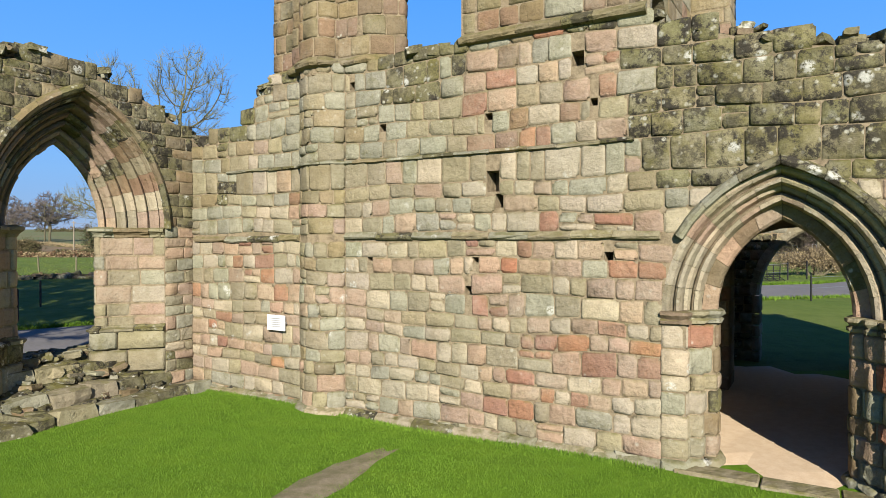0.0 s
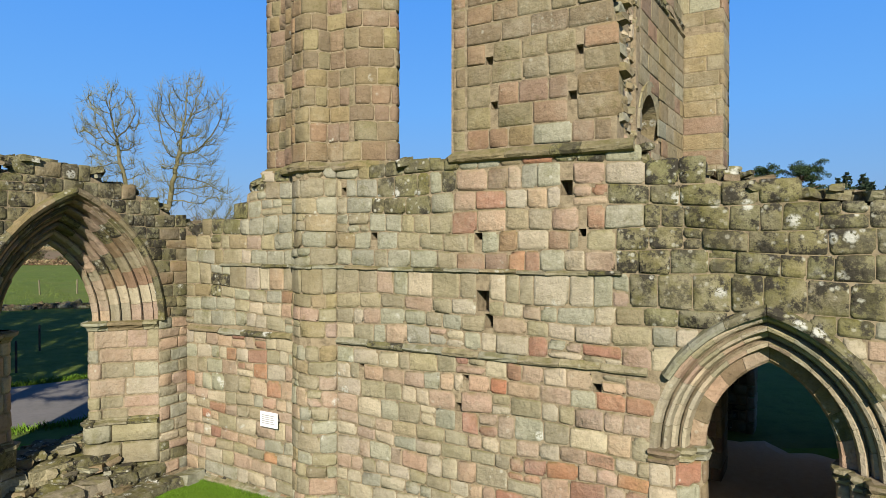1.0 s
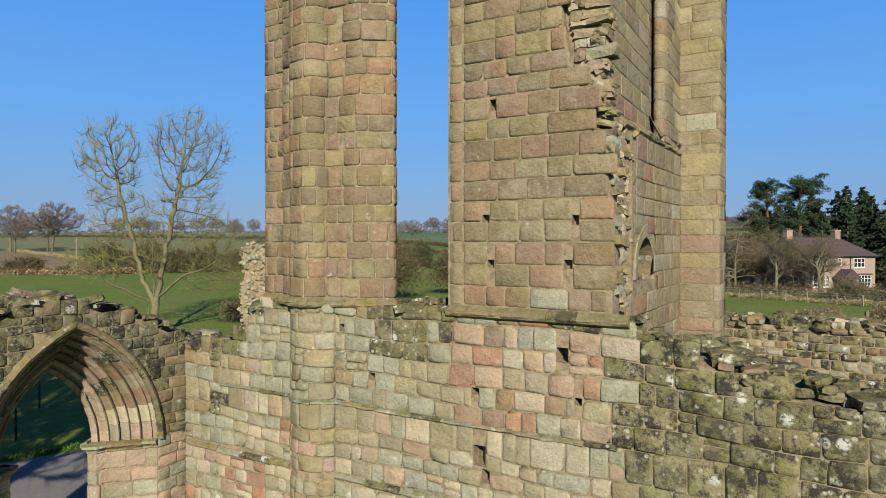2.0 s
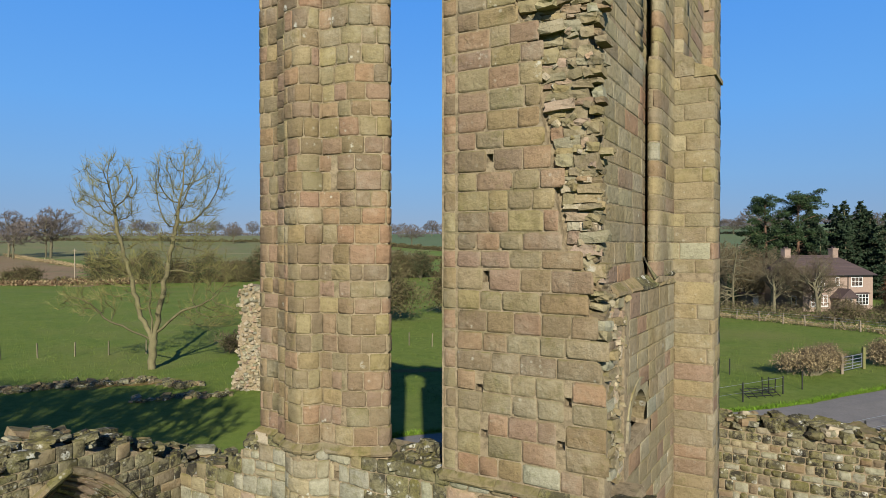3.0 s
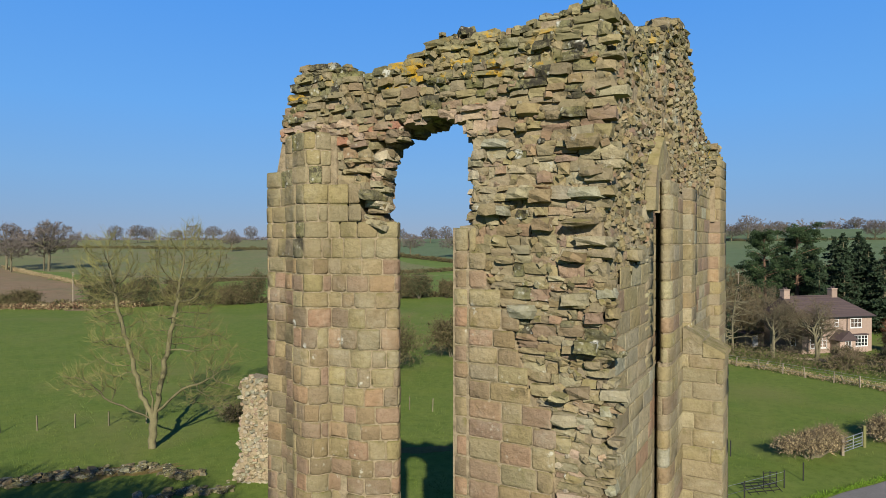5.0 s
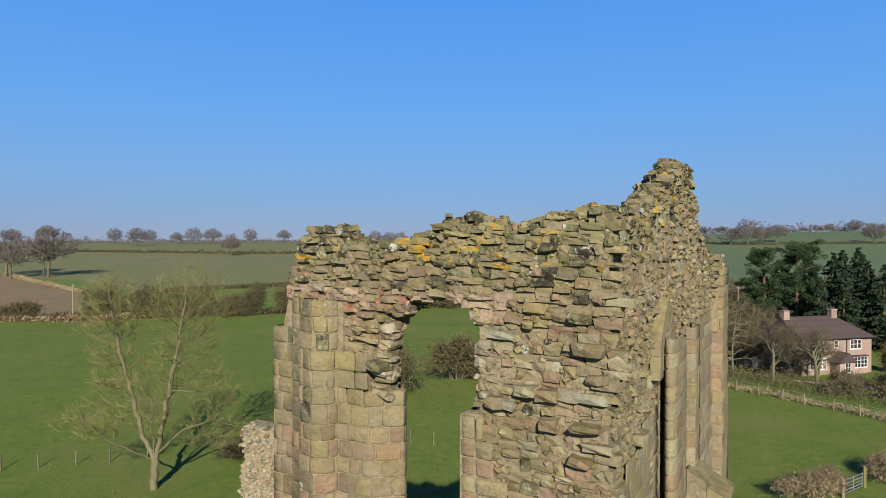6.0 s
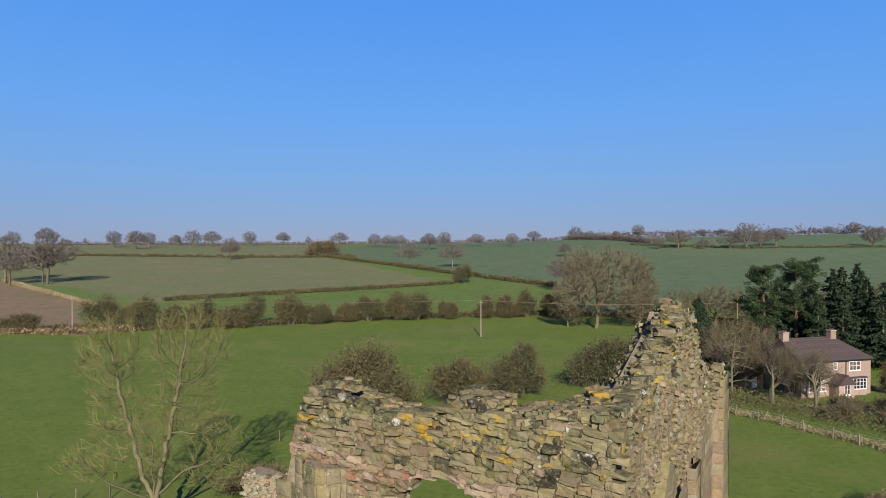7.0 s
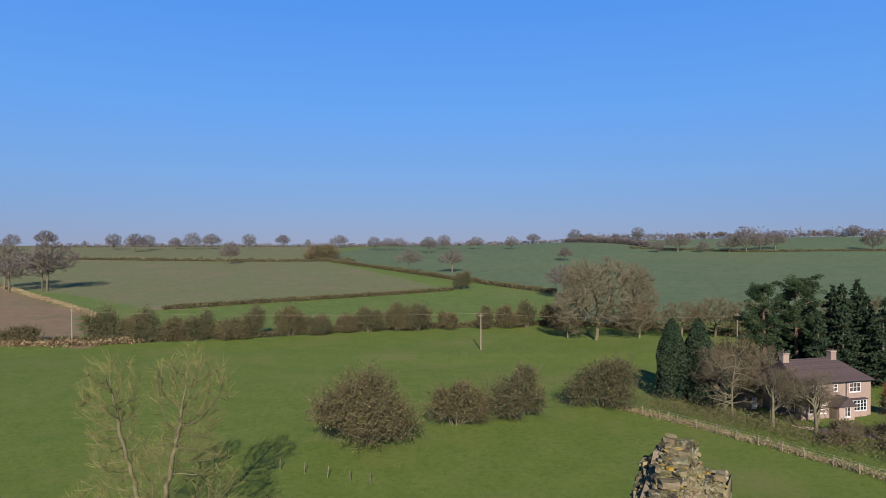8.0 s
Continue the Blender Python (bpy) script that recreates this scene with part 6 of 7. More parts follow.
# the leafless tree in the field, forked low, its bark yellow-green with lichen
field_tree = grown_tree("bare forked tree with yellow-green lichened twigs standing in pasture", 15,
    [[(0, 0, -0.3), (-0.05, 0, 1.1), (0.05, 0, 2.1)], [(0.05, 0, 2.1), (-0.9, 0.2, 3.6), (-1.5, 0.2, 6.0), (-2.3, 0.1, 9.0), (-2.6, 0.1, 11.0)], [(0.05, 0, 2.1), (0.5, -0.1, 4.0), (1.1, 0, 7.0), (1.7, 0.2, 10.4)], [(0.05, 0, 2.1), (0.1, -0.5, 4.4), (0.3, -0.8, 6.4)], [(0.05, 0, 2.2), (1.5, 0.5, 3.7), (3.2, 0.8, 4.3)], [(0, 0, 2.0), (-1.4, -0.4, 2.7), (-3.0, -0.5, 3.6)]],
    [(-3.0, 0.2, 11.6, 2.3, 2.0, 3.0), (2.3, 0.2, 12.0, 2.9, 2.3, 3.0), (-2.4, 0, 7.8, 2.2, 1.8, 2.2), (2.2, 0, 8.4, 2.2, 1.8, 2.4), (0.1, -0.6, 6.0, 1.7, 1.5, 2.6), (3.9, 0.6, 6.2, 2.0, 1.6, 1.6), (4.0, 0.5, 3.6, 2.6, 1.8, 1.2), (-3.9, -0.4, 4.6, 2.4, 1.6, 1.3)],
    2100, at_land(-19.3, 42.3, 0), PALE_BARK, YELLOW_TWIG, 0.42, 5.0, 0.45, 0.0145, 2.08, 3, 0.95, 0.011, up=0.6, side=3)
# far trees: a few patterns, set out along ridges and hedges
far_oak = dict(bark=BARK, twig=GREY_TWIG, step=0.6, reach=6.0, kill=0.8, tip=0.035, power=2.2, shoots=5, shoot_len=1.15, shoot_r=0.04, group="far field trees")
oak_a = grown_tree("leafless round-crowned field oak", 51, [[(0, 0, -0.3), (0.1, 0, 2.4), (0, 0.1, 5.5)]], [(0, 0, 9.2, 5.6, 5.6, 5.4), (-3.6, 0, 7.5, 3.4, 3.4, 2.8), (3.6, 0.5, 7.8, 3.4, 3.4, 2.8)], 620, at_land(-148, 445, 0), **far_oak)
oak_b = grown_tree("leafless broad field oak", 52, [[(0, 0, -0.3), (0.1, 0, 2.0), (0.3, 0.1, 4.0)]], [(-4.4, 0.5, 8.0, 4.4, 4.6, 3.2), (4.2, 0.5, 8.4, 4.6, 4.6, 3.6), (0, 0, 10.0, 4.4, 4.4, 3.8), (0, 3.6, 8, 4, 3, 3), (0, -3.6, 8, 4, 3, 3)], 680, at_land(-18, 352, 0), **far_oak)
oak_c = grown_tree("leafless tall hedgerow ash", 53, [[(0, 0, -0.3), (0.1, 0, 3.0), (0.2, 0.1, 8.0)]], [(0, 0, 12.6, 4.0, 4.0, 5.2), (-1.8, 0, 8.6, 3.4, 3.4, 3.0), (2.0, 0.4, 9.4, 3.4, 3.4, 3.4)], 620, at_land(-165, 262, 0), **far_oak)
kinds = [oak_a, oak_b, oak_c]

# broad trees beside the lawn, out of sight, whose shade falls over the grass
for x, y, k in ((-31.0, 2.0, 1.16), (-26.5, 1.0, 1.22), (-22.0, 2.4, 1.18)):
    place(oak_b if k > 1.19 else oak_a, x, y, x * 40, k)
for x, y, k in ((-18.5, 8.0, 0.9), (-16.2, 8.8, 0.86), (-14.2, 8.2, 0.88), (-20.5, 9.0, 0.9), (-11.6, 8.6, 0.84), (-24.0, 8.5, 0.9), (-27.5, 8.0, 0.94)):
    place(oak_c, x, y, x * 70, k)
def squat(ob):
    """A wind-worn hedge tree: wider than tall, its bole short."""
    ob.location.z -= 1.6 * ob.scale.z
    ob.scale = (ob.scale.x * 1.14, ob.scale.y * 1.14, ob.scale.z * 0.98)


rng5 = np.random.default_rng(77)
RIDGE = [(-426, 684, 20), (-463, 684, 16), (-420, 747, 8), (-335, 648, 17), (-290, 602, 18), (-299, 647, 16), (-285, 680, 13), (-266, 679, 18), (-245, 678, 17), (-204, 674, 16), (-180, 721, 15), (-139, 663, 9), (-105, 654, 14), (-63, 595, 13), (-50, 590, 12), (-38, 586, 12), (-10, 525, 14), (3, 608, 14), (32, 593, 12), (63, 567, 12), (101, 687, 12), (148, 699, 15), (165, 699, 10), (214, 688, 15)]
HILL = [(84, 428, 12), (169, 492, 12), (185, 494, 19), (201, 485, 11), (220, 482, 15), (232, 480, 25), (261, 493, 18), (246, 487, 17), (361, 611, 10), (393, 642, 11), (429, 658, 16), (323, 472, 19), (302, 684, 11), (283, 688, 11), (193, 699, 11)]
for k, (x, y, h) in enumerate(RIDGE + HILL):
    src = kinds[(k * 7 + 1) % 2] if h > 10 else kinds[k % 3]
    base = {oak_a: 15, oak_b: 14, oak_c: 18}[src]
    squat(place(src, x, y, rng5.uniform(0, 360), h * (1.18 if k < len(RIDGE) else 0.95) / base))
for x, y, h in ((-163, 262, 22), (-186, 270, 21), (-205, 262, 19), (-176, 258, 15), (-222, 268, 20), (-140, 420, 13)):
    place(oak_b, x, y, rng5.uniform(0, 360), h / 14)

# the big pale tree at the hedge's end and its neighbours
big = grown_tree("large pale leafless tree over the field hedge", 61, [[(0, 0, -0.3), (0.3, 0, 2.5), (0.5, 0, 4.5)], [(0.5, 0, 4.5), (-2.5, 0, 7.5), (-4.5, 0.3, 9.0)], [(0.5, 0, 4.5), (2.5, 0.3, 8.0), (3.5, 0.3, 11.0)], [(0.3, 0, 4.0), (0.2, 0.4, 9.0), (-1.0, 0.5, 13.0)]],
    [(-3.5, 0, 14.0, 4.6, 4.6, 5.0), (3.5, 0, 14.6, 4.6, 4.6, 5.0), (-6.2, 0, 7.6, 4.2, 4.0, 4.4), (6.4, 0, 7.2, 4.2, 4.0, 4.2), (0, -4, 9, 5, 3, 5)], 1300, at_land(36, 147, 0), PALE_BARK,
    simple("pale willow twigs", (0.20, 0.175, 0.11), (0.16, 0.135, 0.085), 0.95, 1.0, 0.1), 0.55, 7.0, 0.7, 0.03, 2.2, 6, 1.3, 0.026, "hedge-end trees")
low = grown_tree("low brown leafless thorn tree by the field hedge", 62, [[(0, 0, -0.2), (0.1, 0, 1.6), (0.2, 0, 3.0)]], [(0, 0, 5.4, 5.2, 4.6, 3.6), (-3.4, 0, 4.0, 3.2, 3.0, 2.6), (3.4, 0, 4.2, 3.2, 3.0, 2.6)], 640, at_land(57, 150, 0), BARK, BUSH_TWIG, 0.5, 6.0, 0.6, 0.026, 2.2, 5, 1.0, 0.024, "hedge-end trees")
for x, y, h, t in ((49, 160, 17.5, 80), (40, 176, 17, 200), (112, 150, 15, 50)):
    place(big, x, y, t, h / 19.5)
for x, y, h, t in ((47, 150, 8.5, 40), (66, 152, 10, 310), (74, 150, 9.5, 20), (83, 146, 9, 140), (92, 148, 10, 250), (100, 146, 11, 90), (30, 150, 7.0, 130)):
    place(low, x, y, t, h / 9.0)
for x, y, h, t in ((39.5, 93.0, 8.0, 60), (43.5, 95.0, 8.5, 190), (41.5, 87.0, 6.0, 270)):
    place(low, x, y, t, h / 9.0)
place(oak_b, 6, 350, 30, 1.0)
place(oak_b, 47, 240, 130, 1.0)

# thorn bushes in the pasture
thorn_bush("large brown and olive thorn bush alone on green pasture", 71, 6.3, 5.0, 8.2, at_land(-8.3, 69.5), dense=2.6, grain=1.3, group="pasture thorn bushes")
thorn_bush("medium brown thorn bush on green pasture", 72, 4.0, 3.4, 6.2, at_land(1.7, 77.5), dense=1.4, grain=1.3, group="pasture thorn bushes")
thorn_bush("leafy grey-green thorn bush on green pasture", 73, 4.1, 3.4, 7.4, at_land(9.6, 80.5), OLIVE_LEAF, dense=1.7, grain=1.3, group="pasture thorn bushes")
thorn_bush("broad olive thorn bush at the fence corner", 74, 5.6, 3.8, 6.6, at_land(22.0, 86.0), OLIVE_LEAF, dense=2.0, grain=1.3, group="pasture thorn bushes")
# roadside thorn by the gate
thorn_bush("dense twiggy roadside bush beside a field gate", 75, 2.7, 1.4, 1.9, at_land(23.8, 40.4, 25), DRY_GRASS, TWIG, 1.6, "roadside bushes", 0.6)
thorn_bush("tall straw-coloured roadside bush past the gate", 76, 2.6, 1.6, 2.5, at_land(31.6, 43.9, 25), DRY_GRASS, TWIG, 1.6, "roadside bushes", 0.6)
thorn_bush("low dark bush near the tree foot", 79, 3.2, 2.0, 2.0, at_land(-14.5, 48.5), HAW_LEAF, TWIG, 0.7)
# hedge-line bushes across the fields
LINE = [(-80, 149, 4.6, 9.5), (-74, 150, 3.4, 6.0), (-69, 148, 4.2, 8.2), (-63, 149, 3.0, 5.6), (-57, 150, 5.0, 7.0), (-50, 151, 4.4, 5.2), (-45, 153, 3.4, 7.4), (-37, 155, 4.4, 7.6), (-31, 157, 3.6, 5.0), (-24, 160, 2.6, 4.6),
        (-18.5, 161, 3.8, 6.4), (-11, 163, 4.0, 7.2), (-6, 163, 4.6, 7.6), (1, 165, 3.0, 4.8), (11, 167, 3.0, 6.4), (17, 168, 3.4, 5.6), (23, 169, 3.4, 7.2), (29, 168, 4.4, 6.2), (10, 275, 5.5, 8.5), (-98, 147, 5.0, 4.0)]
for k, (x, y, rx, rz) in enumerate(LINE):
    thorn_bush("dark ivy-green thorn in a field hedge" if k % 2 == 0 else "brown bare thorn in a field hedge", 200 + k, rx, rx * 0.8, rz, at_land(x, y), OLIVE_LEAF if k % 2 == 0 else HAW_LEAF, BUSH_TWIG, 0.62, "field hedge bushes", 2.0)
thorn_bush("brown copse of bare scrub on the far field edge", 90, 13, 9, 11.0, at_land(-88, 470), HAW_LEAF, TWIG, 0.9, "", 5.0)
thorn_bush("russet beech bush beside the house", 91, 1.9, 2.4, 3.8, at_land(58.2, 80.5), RUST_LEAF, simple("russet twigs", (0.16, 0.06, 0.03), (0.2, 0.08, 0.04), 0.95), 1.1)
for k, (x, y, rx, rz) in enumerate(((46.5, 71.5, 2.8, 2.2), (51.5, 70.5, 3.2, 2.4), (49.0, 66.5, 2.2, 1.7), (55.5, 68.0, 2.8, 2.2), (44.0, 69.0, 2.0, 1.6))):
    thorn_bush("low bare garden shrub by the house drive", 120 + k, rx, rx * 0.7, rz, at_land(x, y), HAW_LEAF, TWIG, 0.5, "garden shrubs")

# conifers and trees round the house
pine("tall pine with a high dark crown behind the house", 81, 17.0, 5.4, at_land(50.5, 99.0))
pine("broad dark pine behind the house chimney", 82, 17.4, 5.8, at_land(57.5, 102.0, 100))
spruce = conifer("dark dense spruce in a plantation behind the house", 83, 16.0, 4.6, at_land(66.0, 104.0), group="plantation spruces")
for x, y, h, t in ((62.5, 108, 16.6, 40), (70.5, 106, 16.8, 90), (74.5, 103, 16.2, 150), (78.5, 106, 17.5, 210), (83, 104, 17, 260), (72.5, 110, 18, 310), (87.5, 106, 17.6, 20), (80.5, 112, 17.4, 70), (65, 112, 16.4, 200), (59, 108, 15.5, 20), (68.5, 101.5, 15.5, 330), (91, 103, 17, 10), (76.5, 99, 15.8, 100)):
    place(spruce, x, y, t, h / 17.4)
for x, y, h, t in ((61, 103.5, 15, 77), (64, 100.5, 14, 177), (73, 101, 15.5, 277), (82, 99.5, 15, 17), (87, 100, 16, 217), (94, 106, 17.5, 117), (97, 101, 17, 60)):
    place(spruce, x, y, t, h / 17.4)
cyp = cypress("dark green columnar garden cypress", 84, 11.4, 2.2, at_land(33.0, 90.5), "garden cypresses")
place(cyp, 36.6, 90.0, 130, 1.02)
cypress("dark clipped evergreen below the cypresses", 86, 5.6, 3.2, at_land(37.6, 88.0), "garden cypresses")
thorn_bush("ivy-clad leaning dead tree crown", 87, 3.6, 3.0, 9.0, at_land(45.5, 98.0), DARK_NEEDLE, TWIG, 0.8)
bare_tree("brown bare larch beside the garden fence", 88, 9.5, [(34, 0.34, 1.35, 0.0), (7, 0.42, 0.8, -0.05), (5, 0.5, 0.7, 0.0)], (0, 0, 1), 0.16, BARK, TWIG, at_land(37.2, 80.5), "", 1, 0.014, 0.95, 0.15)
garden = bare_tree("small leafless garden tree before the house gable", 89, 7.5, OAK, (0.05, 0, 1), 0.2, BARK, TWIG, at_land(40.2, 76.5), "garden trees")
place(garden, 43.6, 73.4, 70, 0.98)
place(garden, 38.0, 84.5, 150, 1.1)

# hedges
field_line = [(-112, 148), (-79, 145), (-44, 153), (-20, 164), (34, 174), (60, 160), (95, 140)]
hedge("field_hedge", "rough brown thorn hedge along the far side of the pasture", field_line, 1.5, 2.0, 96, 301, BUSH_TWIG, HAW_LEAF, 0.42, 0.55)
hedge("field_hedge", "clipped dark thorn hedge between two fields", [(-90, 205), (-57, 227), (5, 271)], 1.5, 1.6, 72, 302, BUSH_TWIG, HAW_LEAF, 0.5, 0.2)
hedge("field_hedge", "dark thorn hedge climbing to the ridge", [(47, 259), (-19, 350), (-60, 410), (-104, 485)], 1.9, 2.2, 64, 303, BUSH_TWIG, HAW_LEAF, 0.6, 0.4)
hedge("field_hedge", "thin thorn hedge below the ridge", [(-290, 450), (-200, 447), (-135, 445), (-60, 440)], 1.7, 1.8, 48, 304, BUSH_TWIG, HAW_LEAF, 0.6, 0.8)
hedge("field_hedge", "straw-coloured bank along the ploughed field", [(-195, 281), (-150, 236), (-111, 198), (-90, 170)], 1.0, 2.4, 40, 305, DRY_GRASS, DRY_GRASS, 0.4, 0.4)
hedge("field_hedge", "dark hill hedge on the far crest", [(160, 535), (230, 480), (330, 466), (480, 460)], 1.6, 2.0, 25, 306, BUSH_TWIG, HAW_LEAF, 0.7, 0.5)
hedge("field_hedge", "overgrown hedge over the hill top", [(140, 700), (170, 600), (180, 545)], 4.5, 5.0, 45, 307, GREY_TWIG, GREY_TWIG, 1.1, 0.5)
hedge("ridge_scrub", "distant hazy tree belt along the skyline", [(-480, 760), (-300, 765), (-100, 760), (60, 700), (150, 705)], 3.0, 8.0, 9, 308, GREY_TWIG, GREY_TWIG, 1.6, 0.9)
hedge("ridge_scrub", "distant tree belt on the hill crest", [(140, 702), (280, 690), (400, 670), (520, 660), (620, 650)], 6.0, 8.0, 14, 309, GREY_TWIG, GREY_TWIG, 1.7, 0.8)
hedge("bramble_bank", "brown bracken and bramble along the field edge", [(-112, 145), (-85, 142), (-70, 146)], 1.3, 3.0, 60, 310, simple("bramble", (0.17, 0.085, 0.05), (0.2, 0.12, 0.07), 0.95), DRY_GRASS, 0.35, 0.4)
hedge("verge_grass", "dry straw grass along the garden fence", [(24.0, 85.0), (29, 78.5), (33.2, 72.5), (37.5, 65.5), (41.5, 58.5), (45, 51)], 0.5, 1.7, 190, 311, DRY_GRASS, DRY_GRASS, 0.13, 0.5)
hedge("verge_scrub", "brown scrub and bracken behind the garden fence", [(29, 87.0), (37.5, 77), (43, 70), (48, 63), (54, 56)], 1.1, 8.5, 330, 312, TWIG, HAW_LEAF, 0.15, 0.8)
hedge("wood_floor", "dark undergrowth beneath the plantation", [(42, 96), (60, 100), (90, 101)], 1.8, 6.0, 60, 313, TWIG, DARK_NEEDLE, 0.5, 0.5)
hedge("wood_floor", "dark bare undergrowth between the spruces", [(48, 101), (60, 106), (75, 105), (98, 104)], 5.0, 7.0, 90, 314, TWIG, DARK_NEEDLE, 0.6, 0.6)
for x, y, h, t in ((55, 104, 14, 30), (69, 98.5, 15, 230), (58.5, 98, 12.5, 300), (80, 102, 17, 60), (85.5, 102, 16.5, 160), (90, 99, 16, 200), (99, 107, 17, 340), (67, 108, 17, 120)):
    place(spruce, x, y, t, h / 17.4)
for x, y, k, t in ((41.5, 79.5, 0.9, 10), (46.0, 77.0, 0.8, 220), (44.5, 86.0, 1.1, 100), (49.5, 69.5, 0.7, 300)):
    place(garden, x, y, t, k)


# ---------------------------------------------------------------- the house
def window_unit(h, name, x0, x1, z0, z1, y, cols, rows):
    """A white casement: frame, bars and panes; y: the wall's face."""
    w = part(name, slab(x0 - 0.06, x1 + 0.06, y - 0.05, y + 0.06, z0 - 0.10, z0 - 0.02), WHITE_PAINT, h)
    for a, b, c, d in ((x0, x1, z0, z0 + 0.07), (x0, x1, z1 - 0.07, z1), (x0, x0 + 0.07, z0 + 0.07, z1 - 0.07), (x1 - 0.07, x1, z0 + 0.07, z1 - 0.07)):
        part("window_frame", slab(a, b, y - 0.04, y + 0.05, c, d), WHITE_PAINT, w)
    for i in range(1, cols):
        x = x0 + (x1 - x0) * i / cols
        part("mullion", slab(x - 0.035, x + 0.035, y - 0.035, y + 0.03, z0 + 0.07, z1 - 0.07), WHITE_PAINT, w)
    for j in range(1, rows):
        z = z0 + (z1 - z0) * j / rows
        part("glazing_bar", slab(x0 + 0.07, x1 - 0.07, y - 0.03, y + 0.02, z - 0.022, z + 0.022), WHITE_PAINT, w)
    part("pane", slab(x0 + 0.06, x1 - 0.06, y + 0.0, y + 0.012, z0 + 0.06, z1 - 0.06), GLASS, w)
    return w


def house():
    m = pose(45.1, 79.0, 0.45, 0, 0, 15)
    h = thing("brick_house", "two-storey pink brick house with brown tiled roof and white windows", "house", m)
    W, D, E, R = 11.0, 6.4, 4.75, 7.0
    wall = bmesh.new()
    v = [wall.verts.new(c) for c in ((0, 0, -0.5), (W, 0, -0.5), (W, D, -0.5), (0, D, -0.5), (0, 0, E), (W, 0, E), (W, D, E), (0, D, E), (0, D / 2, R - 0.1))]
    for f in ((0, 1, 5, 4), (1, 2, 6, 5), (2, 3, 7, 6), (3, 0, 4, 8, 7)):
        wall.faces.new([v[i] for i in f])
    part("wall", wall, BRICK, h)
    # a thin sheet over the gable, coloured darker to stand for its shade
    part("gable_wall", prism([[(0.02, -0.5), (D - 0.02, -0.5), (D - 0.02, E - 0.15), (D / 2, R - 0.3), (0.02, E - 0.15)]], -0.03, 0.005, lambda a, d, b: (d, a, b)), GABLE_SHADE, h, "brown brick gable wall with its shade in the colour")
    roof = bmesh.new()
    o, hip = 0.35, 2.6
    e = E - 0.12
    v = [roof.verts.new(c) for c in ((-0.25, -o, e), (W + o, -o, e), (W + o, D + o, e), (-0.25, D + o, e), (-0.25, D / 2, R), (W - hip, D / 2, R))]
    for f in ((0, 1, 5, 4), (1, 2, 5), (2, 3, 4, 5), (0, 4, 3), (3, 2, 1, 0)):
        roof.faces.new([v[i] for i in f])
    r = part("roof", roof, ROOF_TILE, h)
    for k in range(1, 14):
        f = k / 14
        z, y = e + (R - e) * f, -o + (D / 2 + o) * f
        xr = W + o - (hip + o) * f
        part("tile_course", slab(-0.27, xr, y - 0.03, y + 0.05, z - 0.02, z + 0.035), ROOF_TILE, r)
    part("ridge", slab(-0.27, W - hip + 0.1, D / 2 - 0.12, D / 2 + 0.12, R - 0.03, R + 0.1, 0.03), ROOF_TILE, r)
    part("gutter", slab(-0.2, W + o, -o - 0.08, -o + 0.02, e - 0.1, e), DARK_POST, h)
    for x in (0.35, 8.0):
        c = part("chimney", slab(x - 0.45, x + 0.45, D / 2 - 0.35, D / 2 + 0.35, R - 1.2, R + 0.85), BRICK, h)
        part("chimney_cap", slab(x - 0.5, x + 0.5, D / 2 - 0.4, D / 2 + 0.4, R + 0.85, R + 0.98), BRICK, c)
        for dx in (-0.2, 0.2):
            part("chimney_pot", slab(x + dx - 0.1, x + dx + 0.1, D / 2 - 0.1, D / 2 + 0.1, R + 0.98, R + 1.2, 0.03), ROOF_TILE, c)
    window_unit(h, "window", 1.75, 3.3, 3.25, 4.35, 0.0, 3, 2)
    window_unit(h, "window", 5.0, 5.6, 3.4, 4.35, 0.0, 1, 2)
    window_unit(h, "window", 7.5, 9.3, 3.15, 4.35, 0.0, 3, 2)
    bay = part("bay", slab(7.2, 9.9, -0.45, 0.02, -0.3, 0.75), BRICK, h)
    part("bay_roof", slab(7.1, 10.0, -0.55, 0.02, 2.2, 2.35, 0.03), ROOF_TILE, bay)
    window_unit(h, "bay_window", 7.25, 9.85, 0.8, 2.2, -0.4, 5, 3)
    window_unit(h, "window", 1.2, 3.8, 0.75, 2.15, 0.0, 4, 3)
    porch = part("porch", slab(4.3, 6.7, -1.5, 0.0, -0.4, 1.95), BRICK, h)
    pr = bmesh.new()
    v = [pr.verts.new(c) for c in ((4.05, -1.75, 1.8), (6.95, -1.75, 1.8), (6.95, 0.05, 1.8), (4.05, 0.05, 1.8), (5.5, -1.75, 3.0), (5.5, 0.05, 3.0))]
    for f in ((0, 4, 5, 3), (1, 2, 5, 4), (0, 1, 4), (3, 5, 2), (0, 3, 2, 1)):
        pr.faces.new([v[i] for i in f])
    part("porch_roof", pr, ROOF_TILE, porch)
    window_unit(h, "porch_window", 5.1, 6.0, 0.5, 1.75, -1.5, 2, 2)
    part("door", slab(4.27, 4.31, -1.15, -0.25, -0.3, 1.75), TIMBER, porch)
    part("garden_step", slab(4.6, 6.4, -2.1, -1.5, -0.5, -0.25, 0.03), GRAVEL, porch)
    for y, z0, z1 in ((1.4, 0.9, 2.0), (1.4, 3.3, 4.2), (4.6, 3.3, 4.2)):
        f = part("gable_window", slab(-0.05, 0.03, y - 0.4, y + 0.4, z0, z1), WHITE_PAINT, h)
        part("pane", slab(-0.065, -0.052, y - 0.32, y + 0.32, z0 + 0.08, z1 - 0.08), GLASS, f)
    part("drainpipe", slab(6.9, 6.98, -0.09, -0.01, -0.3, 4.6), DARK_POST, h)


